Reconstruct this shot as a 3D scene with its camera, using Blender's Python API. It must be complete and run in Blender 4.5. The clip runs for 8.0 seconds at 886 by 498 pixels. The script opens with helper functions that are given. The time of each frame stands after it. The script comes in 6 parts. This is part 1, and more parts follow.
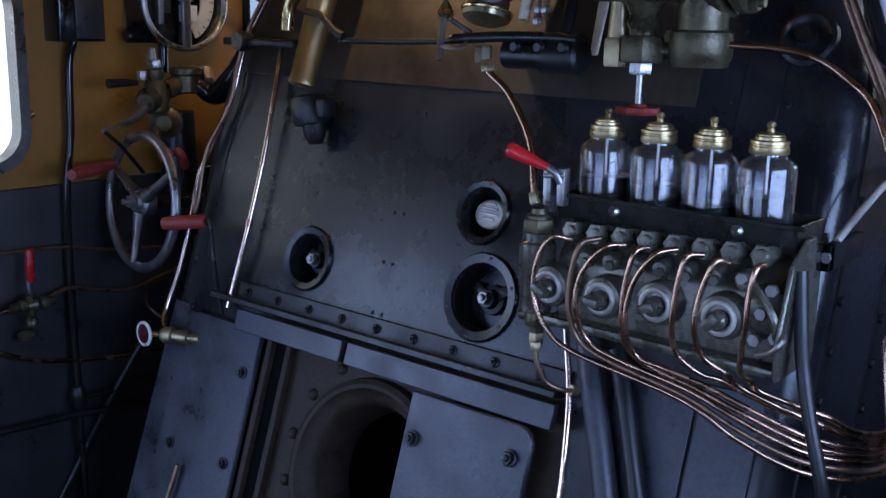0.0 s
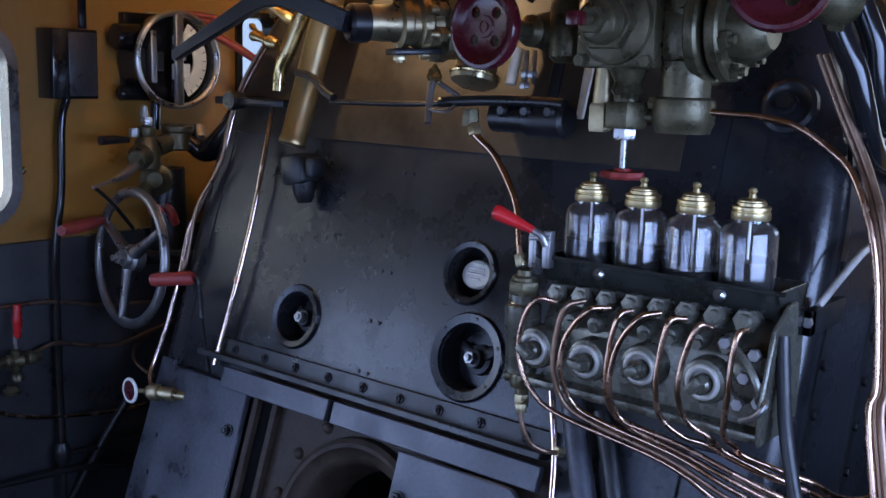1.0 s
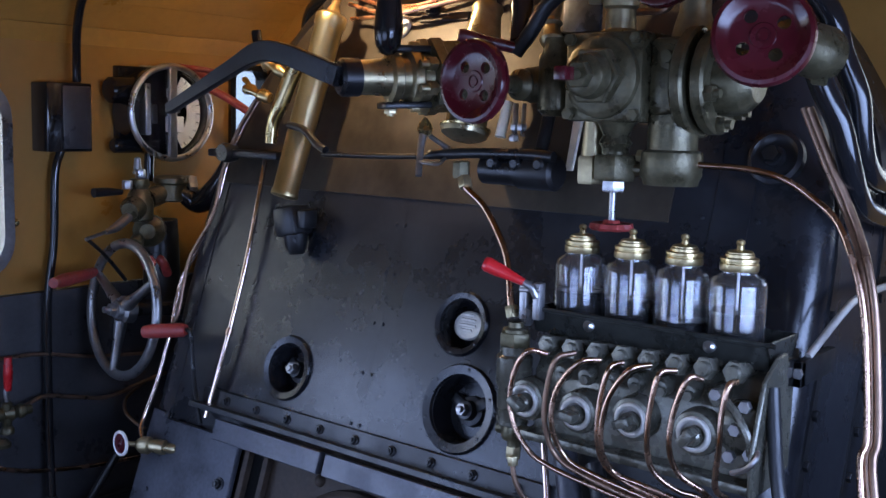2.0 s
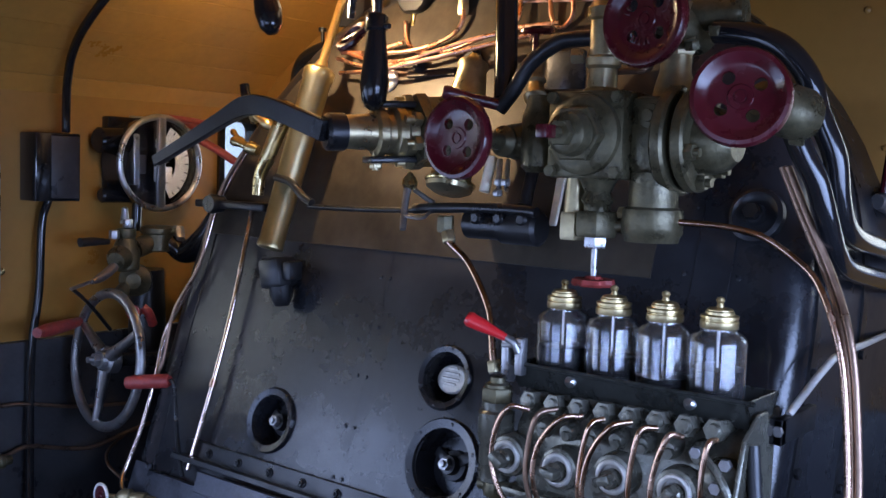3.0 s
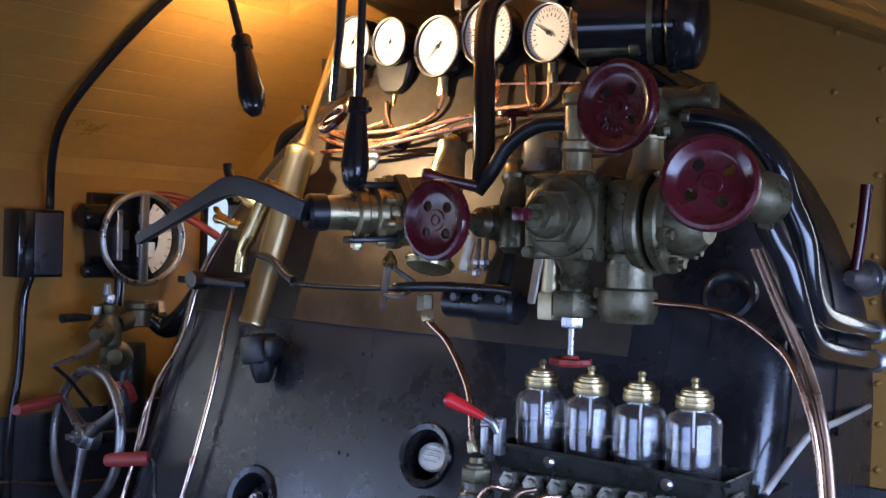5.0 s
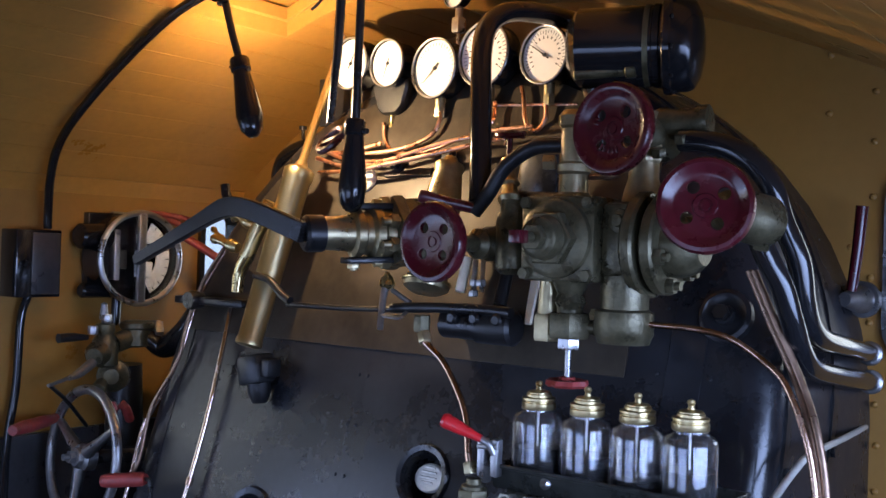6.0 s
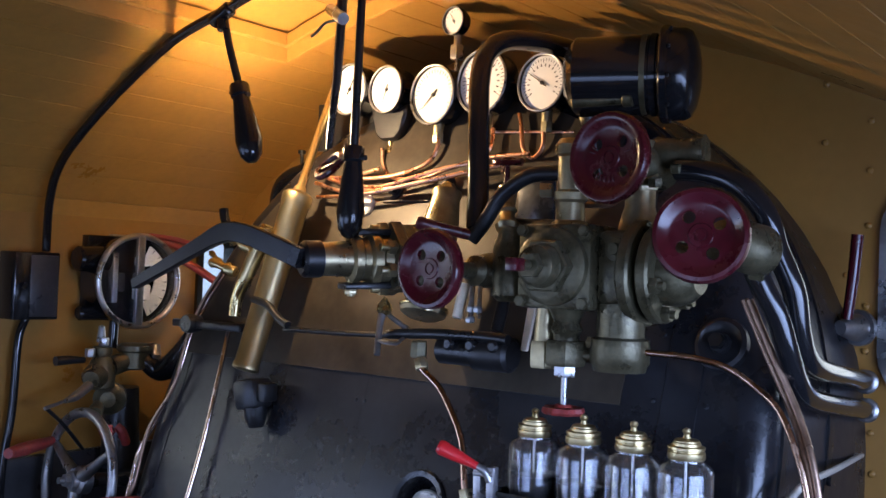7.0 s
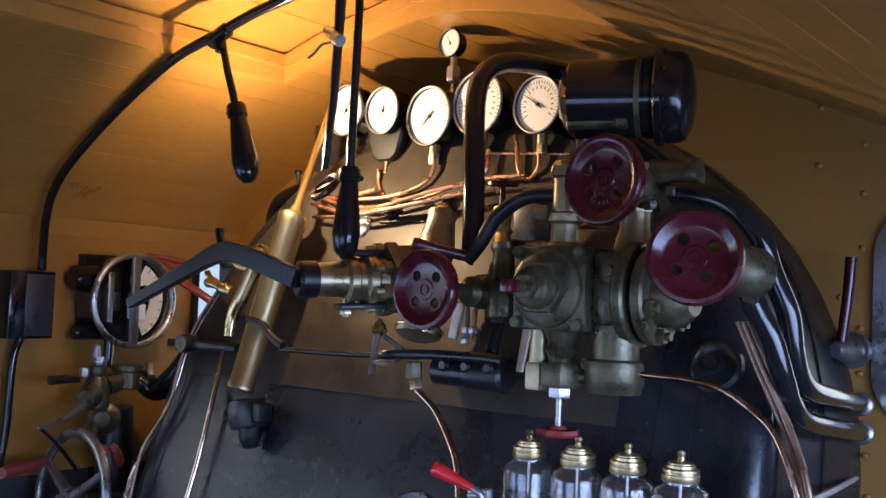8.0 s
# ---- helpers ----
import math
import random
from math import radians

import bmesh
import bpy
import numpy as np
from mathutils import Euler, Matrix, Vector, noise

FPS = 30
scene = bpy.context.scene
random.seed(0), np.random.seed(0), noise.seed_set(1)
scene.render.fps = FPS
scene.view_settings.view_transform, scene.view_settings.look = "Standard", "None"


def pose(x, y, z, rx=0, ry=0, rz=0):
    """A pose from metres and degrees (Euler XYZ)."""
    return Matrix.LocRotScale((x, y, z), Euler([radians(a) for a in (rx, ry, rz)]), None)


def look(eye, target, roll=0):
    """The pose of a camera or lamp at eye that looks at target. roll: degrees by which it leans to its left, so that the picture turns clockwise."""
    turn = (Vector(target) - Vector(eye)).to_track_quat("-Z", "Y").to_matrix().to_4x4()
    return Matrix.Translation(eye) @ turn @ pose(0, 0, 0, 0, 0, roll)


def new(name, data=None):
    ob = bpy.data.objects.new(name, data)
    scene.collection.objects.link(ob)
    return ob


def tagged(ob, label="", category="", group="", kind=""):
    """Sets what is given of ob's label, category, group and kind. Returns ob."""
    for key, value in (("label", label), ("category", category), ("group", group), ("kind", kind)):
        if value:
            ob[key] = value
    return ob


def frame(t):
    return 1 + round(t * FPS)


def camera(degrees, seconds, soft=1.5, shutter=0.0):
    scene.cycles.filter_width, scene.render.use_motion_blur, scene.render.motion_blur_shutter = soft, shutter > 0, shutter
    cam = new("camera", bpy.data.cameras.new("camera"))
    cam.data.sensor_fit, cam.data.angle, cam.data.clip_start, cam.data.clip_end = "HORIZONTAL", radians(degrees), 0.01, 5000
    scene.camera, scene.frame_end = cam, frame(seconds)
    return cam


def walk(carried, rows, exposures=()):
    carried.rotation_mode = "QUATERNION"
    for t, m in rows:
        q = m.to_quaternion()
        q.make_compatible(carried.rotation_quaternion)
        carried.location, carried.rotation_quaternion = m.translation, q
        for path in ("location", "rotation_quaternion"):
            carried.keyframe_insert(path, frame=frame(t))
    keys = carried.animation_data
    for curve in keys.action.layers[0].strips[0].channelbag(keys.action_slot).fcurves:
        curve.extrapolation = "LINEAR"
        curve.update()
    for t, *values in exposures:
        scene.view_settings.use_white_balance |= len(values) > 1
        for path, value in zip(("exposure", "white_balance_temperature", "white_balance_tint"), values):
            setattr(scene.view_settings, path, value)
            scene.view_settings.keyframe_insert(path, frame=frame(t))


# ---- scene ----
cam = camera(47.0, 8.0, soft=1.5)
PATH = [
    (0.0, pose(1.0680, -0.0006, 1.6131, 77.179, 0, 39.698) @ pose(0, 0, 0, 0, 0, 1.256)),
    (0.5, pose(1.0735, -0.0032, 1.6201, 78.634, 0, 39.518) @ pose(0, 0, 0, 0, 0, 1.099)),
    (1.0, pose(1.0788, -0.0037, 1.6284, 80.167, 0, 39.244) @ pose(0, 0, 0, 0, 0, 1.777)),
    (1.5, pose(1.0821, -0.0050, 1.6342, 81.543, 0, 39.174) @ pose(0, 0, 0, 0, 0, 1.540)),
    (3.0, pose(1.1000, 0.0000, 1.6500, 85.500, 0, 38.600) @ pose(0, 0, 0, 0, 0, 2.000)),
    (3.5, pose(1.1072, -0.0054, 1.6616, 86.822, 0, 38.188) @ pose(0, 0, 0, 0, 0, 2.004)),
    (4.0, pose(1.1110, -0.0100, 1.6685, 87.582, 0, 38.036) @ pose(0, 0, 0, 0, 0, 1.920)),
    (4.5, pose(1.1163, -0.0128, 1.6734, 88.463, 0, 37.916) @ pose(0, 0, 0, 0, 0, 1.835)),
    (6.0, pose(1.1240, -0.0169, 1.6831, 90.163, 0, 37.724) @ pose(0, 0, 0, 0, 0, 1.902)),
    (6.5, pose(1.1272, -0.0197, 1.6868, 90.767, 0, 37.722) @ pose(0, 0, 0, 0, 0, 1.895)),
    (7.0, pose(1.1296, -0.0225, 1.6924, 91.357, 0, 37.658) @ pose(0, 0, 0, 0, 0, 2.238)),
    (7.5, pose(1.1312, -0.0249, 1.6947, 91.944, 0, 37.610) @ pose(0, 0, 0, 0, 0, 2.359)),
    (8.0, pose(1.1333, -0.0242, 1.6946, 92.473, 0, 37.508) @ pose(0, 0, 0, 0, 0, 2.453)),
]
EXPOSURES = [(0.0, -0.46, 6300, 10), (1.0, -0.12, 6350, 10), (1.5, 0.02, 6400, 10), (3.0, 0.18, 6550, 10), (4.5, 0.30, 6600, 10), (6.5, 0.08, 6600, 10), (8.0, 0.05, 6550, 10)]
walk(cam, PATH, EXPOSURES)

# ---- light: overcast sky through the door, the rear opening and the window; one warm bulb hidden behind a handle ----
world = bpy.data.worlds.new("sky_world")
scene.world = world
world.use_nodes = True
wn = world.node_tree
sky = wn.nodes.new("ShaderNodeTexSky")
sky.sky_type = "NISHITA"
sky.sun_disc = False
sky.sun_elevation, sky.sun_rotation = radians(38), radians(-53)
wn.nodes["Background"].inputs["Strength"].default_value = 0.03
wn.links.new(sky.outputs[0], wn.nodes["Background"].inputs["Color"])

sun_data = bpy.data.lights.new("sun", "SUN")
sun_data.energy, sun_data.angle, sun_data.color = 0.8, radians(12), (1.0, 0.95, 0.88)
sun = new("sun", sun_data)
sun.matrix_world = look((-4, 3, 4.0), (0, 0, 0))


# area lamps added in place of daylight in the rear opening and side door
def sky_panel(name, eye, target, w, h, watts, color, spread=180):
    data = bpy.data.lights.new(name, "AREA")
    data.shape, data.size, data.size_y, data.energy, data.color = "RECTANGLE", w, h, watts, color
    data.spread = radians(spread)
    ob = new(name, data)
    ob.matrix_world = look(eye, target)
    return ob


sky_panel("rear_opening_light", (0.25, -1.0, 1.15), (0.0, 1.4, 0.40), 1.5, 0.7, 8.5, (0.40, 0.55, 1.0), 95)
sky_panel("door_light", (1.46, 0.95, 1.50), (-0.1, 1.50, 1.22), 1.2, 0.55, 14.5, (0.40, 0.55, 1.0), 110)
# fill lamp added on the unseen left side to brighten the backhead
sky_panel("left_side_fill", (-1.36, -0.15, 1.0), (-0.1, 1.2, 0.45), 1.2, 1.2, 9.5, (0.40, 0.55, 1.0), 105)
# unseen warm source, added behind a pull handle, shining onto gauges and roof
LAMP = (-0.502, 1.405, 1.993)
bulb_light = bpy.data.lights.new("gauge_lamp_light", "POINT")
bulb_light.energy, bulb_light.shadow_soft_size, bulb_light.color = 22.5, 0.011, (1.0, 0.71, 0.42)
lamp_glow = new("gauge_lamp_light", bulb_light)
lamp_glow.location = LAMP

# ---- materials ----
def material(name, color, rough=0.5, metal=0.0, var=0.35, scale=9.0, fine=90.0, bump=0.15, dust=0.0,
             dust_color=(0.3, 0.28, 0.25), spec=0.5, rough_var=0.15, coat=0.0, per_object=0.0):
    m = bpy.data.materials.new(name)
    m.use_nodes = True
    nt = m.node_tree
    b = nt.nodes["Principled BSDF"]
    co = nt.nodes.new("ShaderNodeTexCoord")
    n1 = nt.nodes.new("ShaderNodeTexNoise")
    n1.inputs["Scale"].default_value, n1.inputs["Detail"].default_value = scale, 8.0
    n1.inputs["Roughness"].default_value = 0.65
    n2 = nt.nodes.new("ShaderNodeTexNoise")
    n2.inputs["Scale"].default_value, n2.inputs["Detail"].default_value = fine, 4.0
    nt.links.new(co.outputs["Object"], n1.inputs["Vector"])
    nt.links.new(co.outputs["Object"], n2.inputs["Vector"])
    mixf = nt.nodes.new("ShaderNodeMath")
    mixf.operation = "MULTIPLY_ADD"
    nt.links.new(n1.outputs["Fac"], mixf.inputs[0])
    mixf.inputs[1].default_value = 0.7
    sc = nt.nodes.new("ShaderNodeMath")
    sc.operation = "MULTIPLY"
    sc.inputs[1].default_value = 0.3
    nt.links.new(n2.outputs["Fac"], sc.inputs[0])
    nt.links.new(sc.outputs[0], mixf.inputs[2])
    ramp = nt.nodes.new("ShaderNodeValToRGB")
    ramp.color_ramp.elements[0].position, ramp.color_ramp.elements[1].position = 0.32, 0.68
    ramp.color_ramp.elements[0].color = (*[c * (1 - var) for c in color], 1)
    ramp.color_ramp.elements[1].color = (*[min(1, c * (1 + var)) for c in color], 1)
    nt.links.new(mixf.outputs[0], ramp.inputs["Fac"])
    out = ramp.outputs["Color"]
    if per_object:
        info = nt.nodes.new("ShaderNodeObjectInfo")
        hsv = nt.nodes.new("ShaderNodeHueSaturation")
        rng = nt.nodes.new("ShaderNodeMapRange")
        rng.inputs["To Min"].default_value, rng.inputs["To Max"].default_value = 1 - per_object, 1 + per_object
        nt.links.new(info.outputs["Random"], rng.inputs["Value"])
        nt.links.new(rng.outputs[0], hsv.inputs["Value"])
        nt.links.new(out, hsv.inputs["Color"])
        out = hsv.outputs["Color"]
    if dust:
        geo = nt.nodes.new("ShaderNodeNewGeometry")
        sep = nt.nodes.new("ShaderNodeSeparateXYZ")
        nt.links.new(geo.outputs["Normal"], sep.inputs[0])
        up = nt.nodes.new("ShaderNodeMapRange")
        up.inputs["From Min"].default_value, up.inputs["From Max"].default_value = 0.2, 1.0
        up.inputs["To Max"].default_value = dust
        nt.links.new(sep.outputs["Z"], up.inputs["Value"])
        mul = nt.nodes.new("ShaderNodeMath")
        mul.operation = "MULTIPLY"
        nt.links.new(up.outputs[0], mul.inputs[0])
        nt.links.new(n1.outputs["Fac"], mul.inputs[1])
        mx = nt.nodes.new("ShaderNodeMix")
        mx.data_type = "RGBA"
        nt.links.new(mul.outputs[0], mx.inputs["Factor"])
        nt.links.new(out, mx.inputs[6])
        mx.inputs[7].default_value = (*dust_color, 1)
        out = mx.outputs[2]
    nt.links.new(out, b.inputs["Base Color"])
    rr = nt.nodes.new("ShaderNodeMapRange")
    rr.inputs["From Min"].default_value, rr.inputs["From Max"].default_value = 0.3, 0.7
    rr.inputs["To Min"].default_value, rr.inputs["To Max"].default_value = max(0.03, rough - rough_var), min(1, rough + rough_var)
    nt.links.new(n1.outputs["Fac"], rr.inputs["Value"])
    nt.links.new(rr.outputs[0], b.inputs["Roughness"])
    b.inputs["Metallic"].default_value = metal
    b.inputs["Specular IOR Level"].default_value = spec
    b.inputs["Coat Weight"].default_value = coat
    b.inputs["Coat Roughness"].default_value = 0.15
    if bump:
        bp = nt.nodes.new("ShaderNodeBump")
        bp.inputs["Strength"].default_value, bp.inputs["Distance"].default_value = bump, 0.004
        nt.links.new(mixf.outputs[0], bp.inputs["Height"])
        nt.links.new(bp.outputs[0], b.inputs["Normal"])
    return m


BLACK = material("black_boiler_paint", (0.013, 0.0135, 0.016), 0.29, var=0.5, scale=5, fine=60, bump=0.14, rough_var=0.14, spec=0.42)
BLACK_GLOSS = material("black_gloss_enamel", (0.009, 0.009, 0.010), 0.14, var=0.3, bump=0.05, rough_var=0.08)
OILY = material("oily_black_iron", (0.022, 0.023, 0.02), 0.3, 0.2, var=0.5, scale=18, bump=0.25)
IRON = material("dark_iron", (0.014, 0.014, 0.015), 0.36, 0.3, var=0.4, bump=0.3)
PLATE = material("worn_steel_plate", (0.048, 0.050, 0.060), 0.4, 0.35, var=0.6, scale=9, fine=120, bump=0.35, rough_var=0.24)
BROWN_PLATE = material("brown_crown_steel", (0.043, 0.034, 0.024), 0.48, 0.3, var=0.5, scale=7, fine=45, bump=0.2, rough_var=0.15, spec=0.35)
SOOT = material("sooty_iron", (0.036, 0.025, 0.018), 0.62, 0.1, var=0.7, scale=13, bump=0.7, spec=0.25)
# near-black that paints in the darkness of the firebox and the guide gap
VOID = material("void_black", (0.006, 0.006, 0.006), 0.95, var=0.3, bump=0.2, spec=0.03)
OCHRE = material("ochre_wall_paint", (0.30, 0.148, 0.029), 0.42, var=0.12, scale=4, fine=40, bump=0.06)
OCHRE_WOOD = material("ochre_painted_boards", (0.41, 0.207, 0.045), 0.36, var=0.14, scale=6, fine=50, bump=0.08, rough_var=0.1)
BLACK_WALL = material("black_wall_paint", (0.032, 0.032, 0.035), 0.35, var=0.4, scale=7, bump=0.15)
BRASS = material("polished_brass", (0.60, 0.48, 0.24), 0.26, 1.0, var=0.22, scale=14, bump=0.06)
DRAWN_BRASS = material("drawn_brass_tube", (0.56, 0.46, 0.24), 0.34, 1.0, var=0.10, scale=5, fine=90, bump=0.012, rough_var=0.06)
PALE_BRASS = material("pale_turned_brass", (0.50, 0.40, 0.21), 0.38, 1.0, var=0.15, scale=30, bump=0.05)
OLD_BRASS = material("dull_brass", (0.38, 0.32, 0.19), 0.36, 0.9, var=0.35, scale=18, bump=0.12)
COPPER = material("copper_pipe", (0.50, 0.32, 0.225), 0.24, 1.0, var=0.25, scale=20, bump=0.05)
GAUGE_COPPER = material("clean_copper_pipe", (0.74, 0.42, 0.28), 0.3, 1.0, var=0.2, scale=20, bump=0.04)
# polished copper, base made paler to carry the strong door light
LIT_COPPER = material("polished_copper_lit", (0.80, 0.60, 0.50), 0.16, 1.0, var=0.15, scale=20, bump=0.04)
OLD_COPPER = material("tarnished_copper", (0.25, 0.16, 0.11), 0.36, 0.85, var=0.35, scale=20, bump=0.1)
BRONZE = material("weathered_bronze", (0.084, 0.073, 0.040), 0.36, 0.6, var=0.6, scale=22, fine=150, bump=0.55, dust=0.25, rough_var=0.2)
GREASE = material("oily_cast_iron", (0.105, 0.100, 0.076), 0.28, 0.5, var=0.45, scale=26, fine=150, bump=0.4, dust=0.2)
STEEL = material("bare_steel", (0.50, 0.50, 0.50), 0.32, 1.0, var=0.25, scale=18, bump=0.1)
WORN_STEEL = material("dull_steel", (0.30, 0.295, 0.295), 0.36, 0.9, var=0.3, scale=18, bump=0.12)
RED = material("dark_red_enamel", (0.052, 0.0040, 0.008), 0.27, var=0.3, scale=14, bump=0.08)
BRIGHT_RED = material("bright_red_enamel", (0.48, 0.012, 0.016), 0.28, var=0.15, bump=0.04, coat=0.3)
OLD_RED = material("worn_red_paint", (0.26, 0.035, 0.03), 0.42, var=0.45, scale=30, bump=0.15)
DIAL = material("white_dial", (0.86, 0.85, 0.82), 0.4, var=0.03, bump=0.0)
INK = material("black_ink", (0.01, 0.01, 0.01), 0.5, var=0.1, bump=0.0)
SILVER_PLATE = material("cast_alloy_plate", (0.52, 0.50, 0.45), 0.45, 0.5, var=0.25, scale=50, bump=0.5)
OIL = material("dark_oil", (0.004, 0.0035, 0.003), 0.35, var=0.2, bump=0.0, spec=0.15)
# cream that puts strong lamplight into the colour of post and plate
LAMPLIT_CREAM = material("lamplit_cream", (0.72, 0.64, 0.48), 0.35, var=0.2, scale=30, bump=0.15)
ASH = material("grey_gravel", (0.16, 0.155, 0.15), 0.9, var=0.4, scale=3, bump=0.4)
GRIT = material("cab_floor_boards", (0.07, 0.06, 0.05), 0.75, var=0.4, scale=8, bump=0.4)
WHITE_PAPER = material("white_enamel", (0.72, 0.71, 0.66), 0.4, var=0.2, scale=40, bump=0.1)


def clear_glass(name, color, rough, clear=1.0):
    m = bpy.data.materials.new(name)
    m.use_nodes = True
    b = m.node_tree.nodes["Principled BSDF"]
    b.inputs["Base Color"].default_value = (*color, 1)
    b.inputs["Roughness"].default_value = rough
    b.inputs["IOR"].default_value = 1.48
    b.inputs["Transmission Weight"].default_value = clear
    return m


GLASS = clear_glass("jar_glass", (0.97, 0.975, 0.98), 0.02, 0.985)
# blue tint darkens the backdrop in place of a dimmer sky
DIM_PANE = clear_glass("dim_tinted_glass", (0.26, 0.32, 0.44), 0.1)
PANE = clear_glass("window_glass", (0.97, 0.98, 0.98), 0.01)
BULB = bpy.data.materials.new("lit_bulb")
BULB.use_nodes = True
BULB.node_tree.nodes["Principled BSDF"].inputs["Emission Color"].default_value = (1.0, 0.82, 0.6, 1)
BULB.node_tree.nodes["Principled BSDF"].inputs["Emission Strength"].default_value = 10.0
SKYLIGHT = bpy.data.materials.new("overcast_distance")
SKYLIGHT.use_nodes = True
SKYLIGHT.node_tree.nodes["Principled BSDF"].inputs["Base Color"].default_value = (0.8, 0.85, 0.9, 1)
SKYLIGHT.node_tree.nodes["Principled BSDF"].inputs["Emission Color"].default_value = (0.86, 0.93, 1.0, 1)
SKYLIGHT.node_tree.nodes["Principled BSDF"].inputs["Emission Strength"].default_value = 2.1

# ---- mesh helpers ----
V = Vector


def basis(axis, up=(0, 0, 1)):
    """Matrix whose z runs along axis and whose y is as near to up as it can be."""
    z = V(axis).normalized()
    u = V(up)
    if abs(z.dot(u)) > 0.98:
        u = V((0, 1, 0))
    x = u.cross(z).normalized()
    return Matrix((x, z.cross(x), z)).transposed().to_4x4()


def lathe(bm, at, axis, profile, seg=24, up=(0, 0, 1), turn=0.0, open_end=False, open_start=False):
    """Revolve (distance along axis, radius) pairs about the axis."""
    m = Matrix.Translation(at) @ basis(axis, up) @ Matrix.Rotation(turn, 4, "Z")
    rings = []
    for s, r in profile:
        if r < 1e-6:
            rings.append([bm.verts.new(m @ V((0, 0, s)))])
        else:
            rings.append([bm.verts.new(m @ V((r * math.cos(a), r * math.sin(a), s)))
                          for a in [2 * math.pi * i / seg for i in range(seg)]])
    for a, b in zip(rings, rings[1:]):
        for i in range(seg):
            j = (i + 1) % seg
            if len(a) == 1 and len(b) == 1:
                continue
            if len(a) == 1:
                bm.faces.new((a[0], b[i], b[j]))
            elif len(b) == 1:
                bm.faces.new((a[i], b[0], a[j]))
            else:
                bm.faces.new((a[i], a[j], b[j], b[i]))
    if len(rings[0]) > 1 and not open_start:
        bm.faces.new(list(reversed(rings[0])))
    if len(rings[-1]) > 1 and not open_end:
        bm.faces.new(rings[-1])
    return bm


def rod(bm, a, b, r, r2=None, seg=16, turn=0.0, chamfer=0.0):
    a, b = V(a), V(b)
    L = (b - a).length
    r2 = r if r2 is None else r2
    c = min(chamfer, L / 3)
    prof = [(0, r - c), (c, r), (L - c, r2), (L, r2 - c)] if c else [(0, r), (L, r2)]
    return lathe(bm, a, b - a, prof, seg, turn=turn)


def nut(bm, at, axis, r, h):
    """Hexagon nut with chamfered edges."""
    return lathe(bm, at, axis, [(0, r * 0.93), (h * 0.12, r), (h * 0.88, r), (h, r * 0.93)], 6)


def smooth_path(pts, per=8):
    pts = [V(p) for p in pts]
    if len(pts) < 3:
        return pts
    out = []
    ext = [2 * pts[0] - pts[1], *pts, 2 * pts[-1] - pts[-2]]
    for i in range(1, len(ext) - 2):
        p0, p1, p2, p3 = ext[i - 1:i + 3]
        for k in range(per):
            t = k / per
            out.append(0.5 * (2 * p1 + (p2 - p0) * t + (2 * p0 - 5 * p1 + 4 * p2 - p3) * t * t
                              + (3 * p1 - p0 - 3 * p2 + p3) * t ** 3))
    out.append(pts[-1])
    return out


def tube(bm, pts, r, seg=10, per=8, soft=True):
    """A round pipe through the points; r may be a number or one radius for each point."""
    path = smooth_path(pts, per) if soft else [V(p) for p in pts]
    n = len(path)
    side = None
    rings = []
    for i, p in enumerate(path):
        d = (path[min(i + 1, n - 1)] - path[max(i - 1, 0)]).normalized()
        if side is None:
            side = d.orthogonal().normalized()
        side = (side - d * side.dot(d)).normalized()
        w = d.cross(side)
        if isinstance(r, (int, float)):
            rad = r
        else:
            f = i / (n - 1) * (len(r) - 1)
            k = min(int(f), len(r) - 2)
            rad = r[k] + (r[k + 1] - r[k]) * (f - k)
        rings.append([bm.verts.new(p + rad * (side * math.cos(a) + w * math.sin(a)))
                      for a in [2 * math.pi * j / seg for j in range(seg)]])
    for a, b in zip(rings, rings[1:]):
        for i in range(seg):
            j = (i + 1) % seg
            bm.faces.new((a[i], a[j], b[j], b[i]))
    bm.faces.new(list(reversed(rings[0])))
    bm.faces.new(rings[-1])
    return bm


def box(bm, lo, hi, bevel=0.0, m=None):
    """Box between two corners, edges rounded by bevel, moved by m."""
    t = bmesh.new()
    bmesh.ops.create_cube(t, size=1)
    lo, hi = V(lo), V(hi)
    for v in t.verts:
        v.co = V([lo[k] + (v.co[k] + 0.5) * (hi[k] - lo[k]) for k in range(3)])
    if bevel:
        bmesh.ops.bevel(t, geom=t.edges[:], offset=bevel, segments=2, affect="EDGES", profile=0.5)
    if m is not None:
        bmesh.ops.transform(t, matrix=m, verts=t.verts)
    merge(bm, t)
    return bm


def merge(bm, t):
    tmp = bpy.data.meshes.new("tmp")
    t.to_mesh(tmp)
    t.free()
    bm.from_mesh(tmp)
    bpy.data.meshes.remove(tmp)


def prism(bm, outline, m, depth, bevel=0.0):
    """Extrude a 2D outline (local x, y) along local z by depth, moved by m."""
    t = bmesh.new()
    f = t.faces.new([t.verts.new((x, y, 0)) for x, y in outline])
    r = bmesh.ops.extrude_face_region(t, geom=[f])
    for v in [g for g in r["geom"] if isinstance(g, bmesh.types.BMVert)]:
        v.co.z += depth
    bmesh.ops.recalc_face_normals(t, faces=t.faces)
    if bevel:
        bmesh.ops.bevel(t, geom=t.edges[:], offset=bevel, segments=1, affect="EDGES")
    bmesh.ops.transform(t, matrix=m, verts=t.verts)
    merge(bm, t)
    return bm


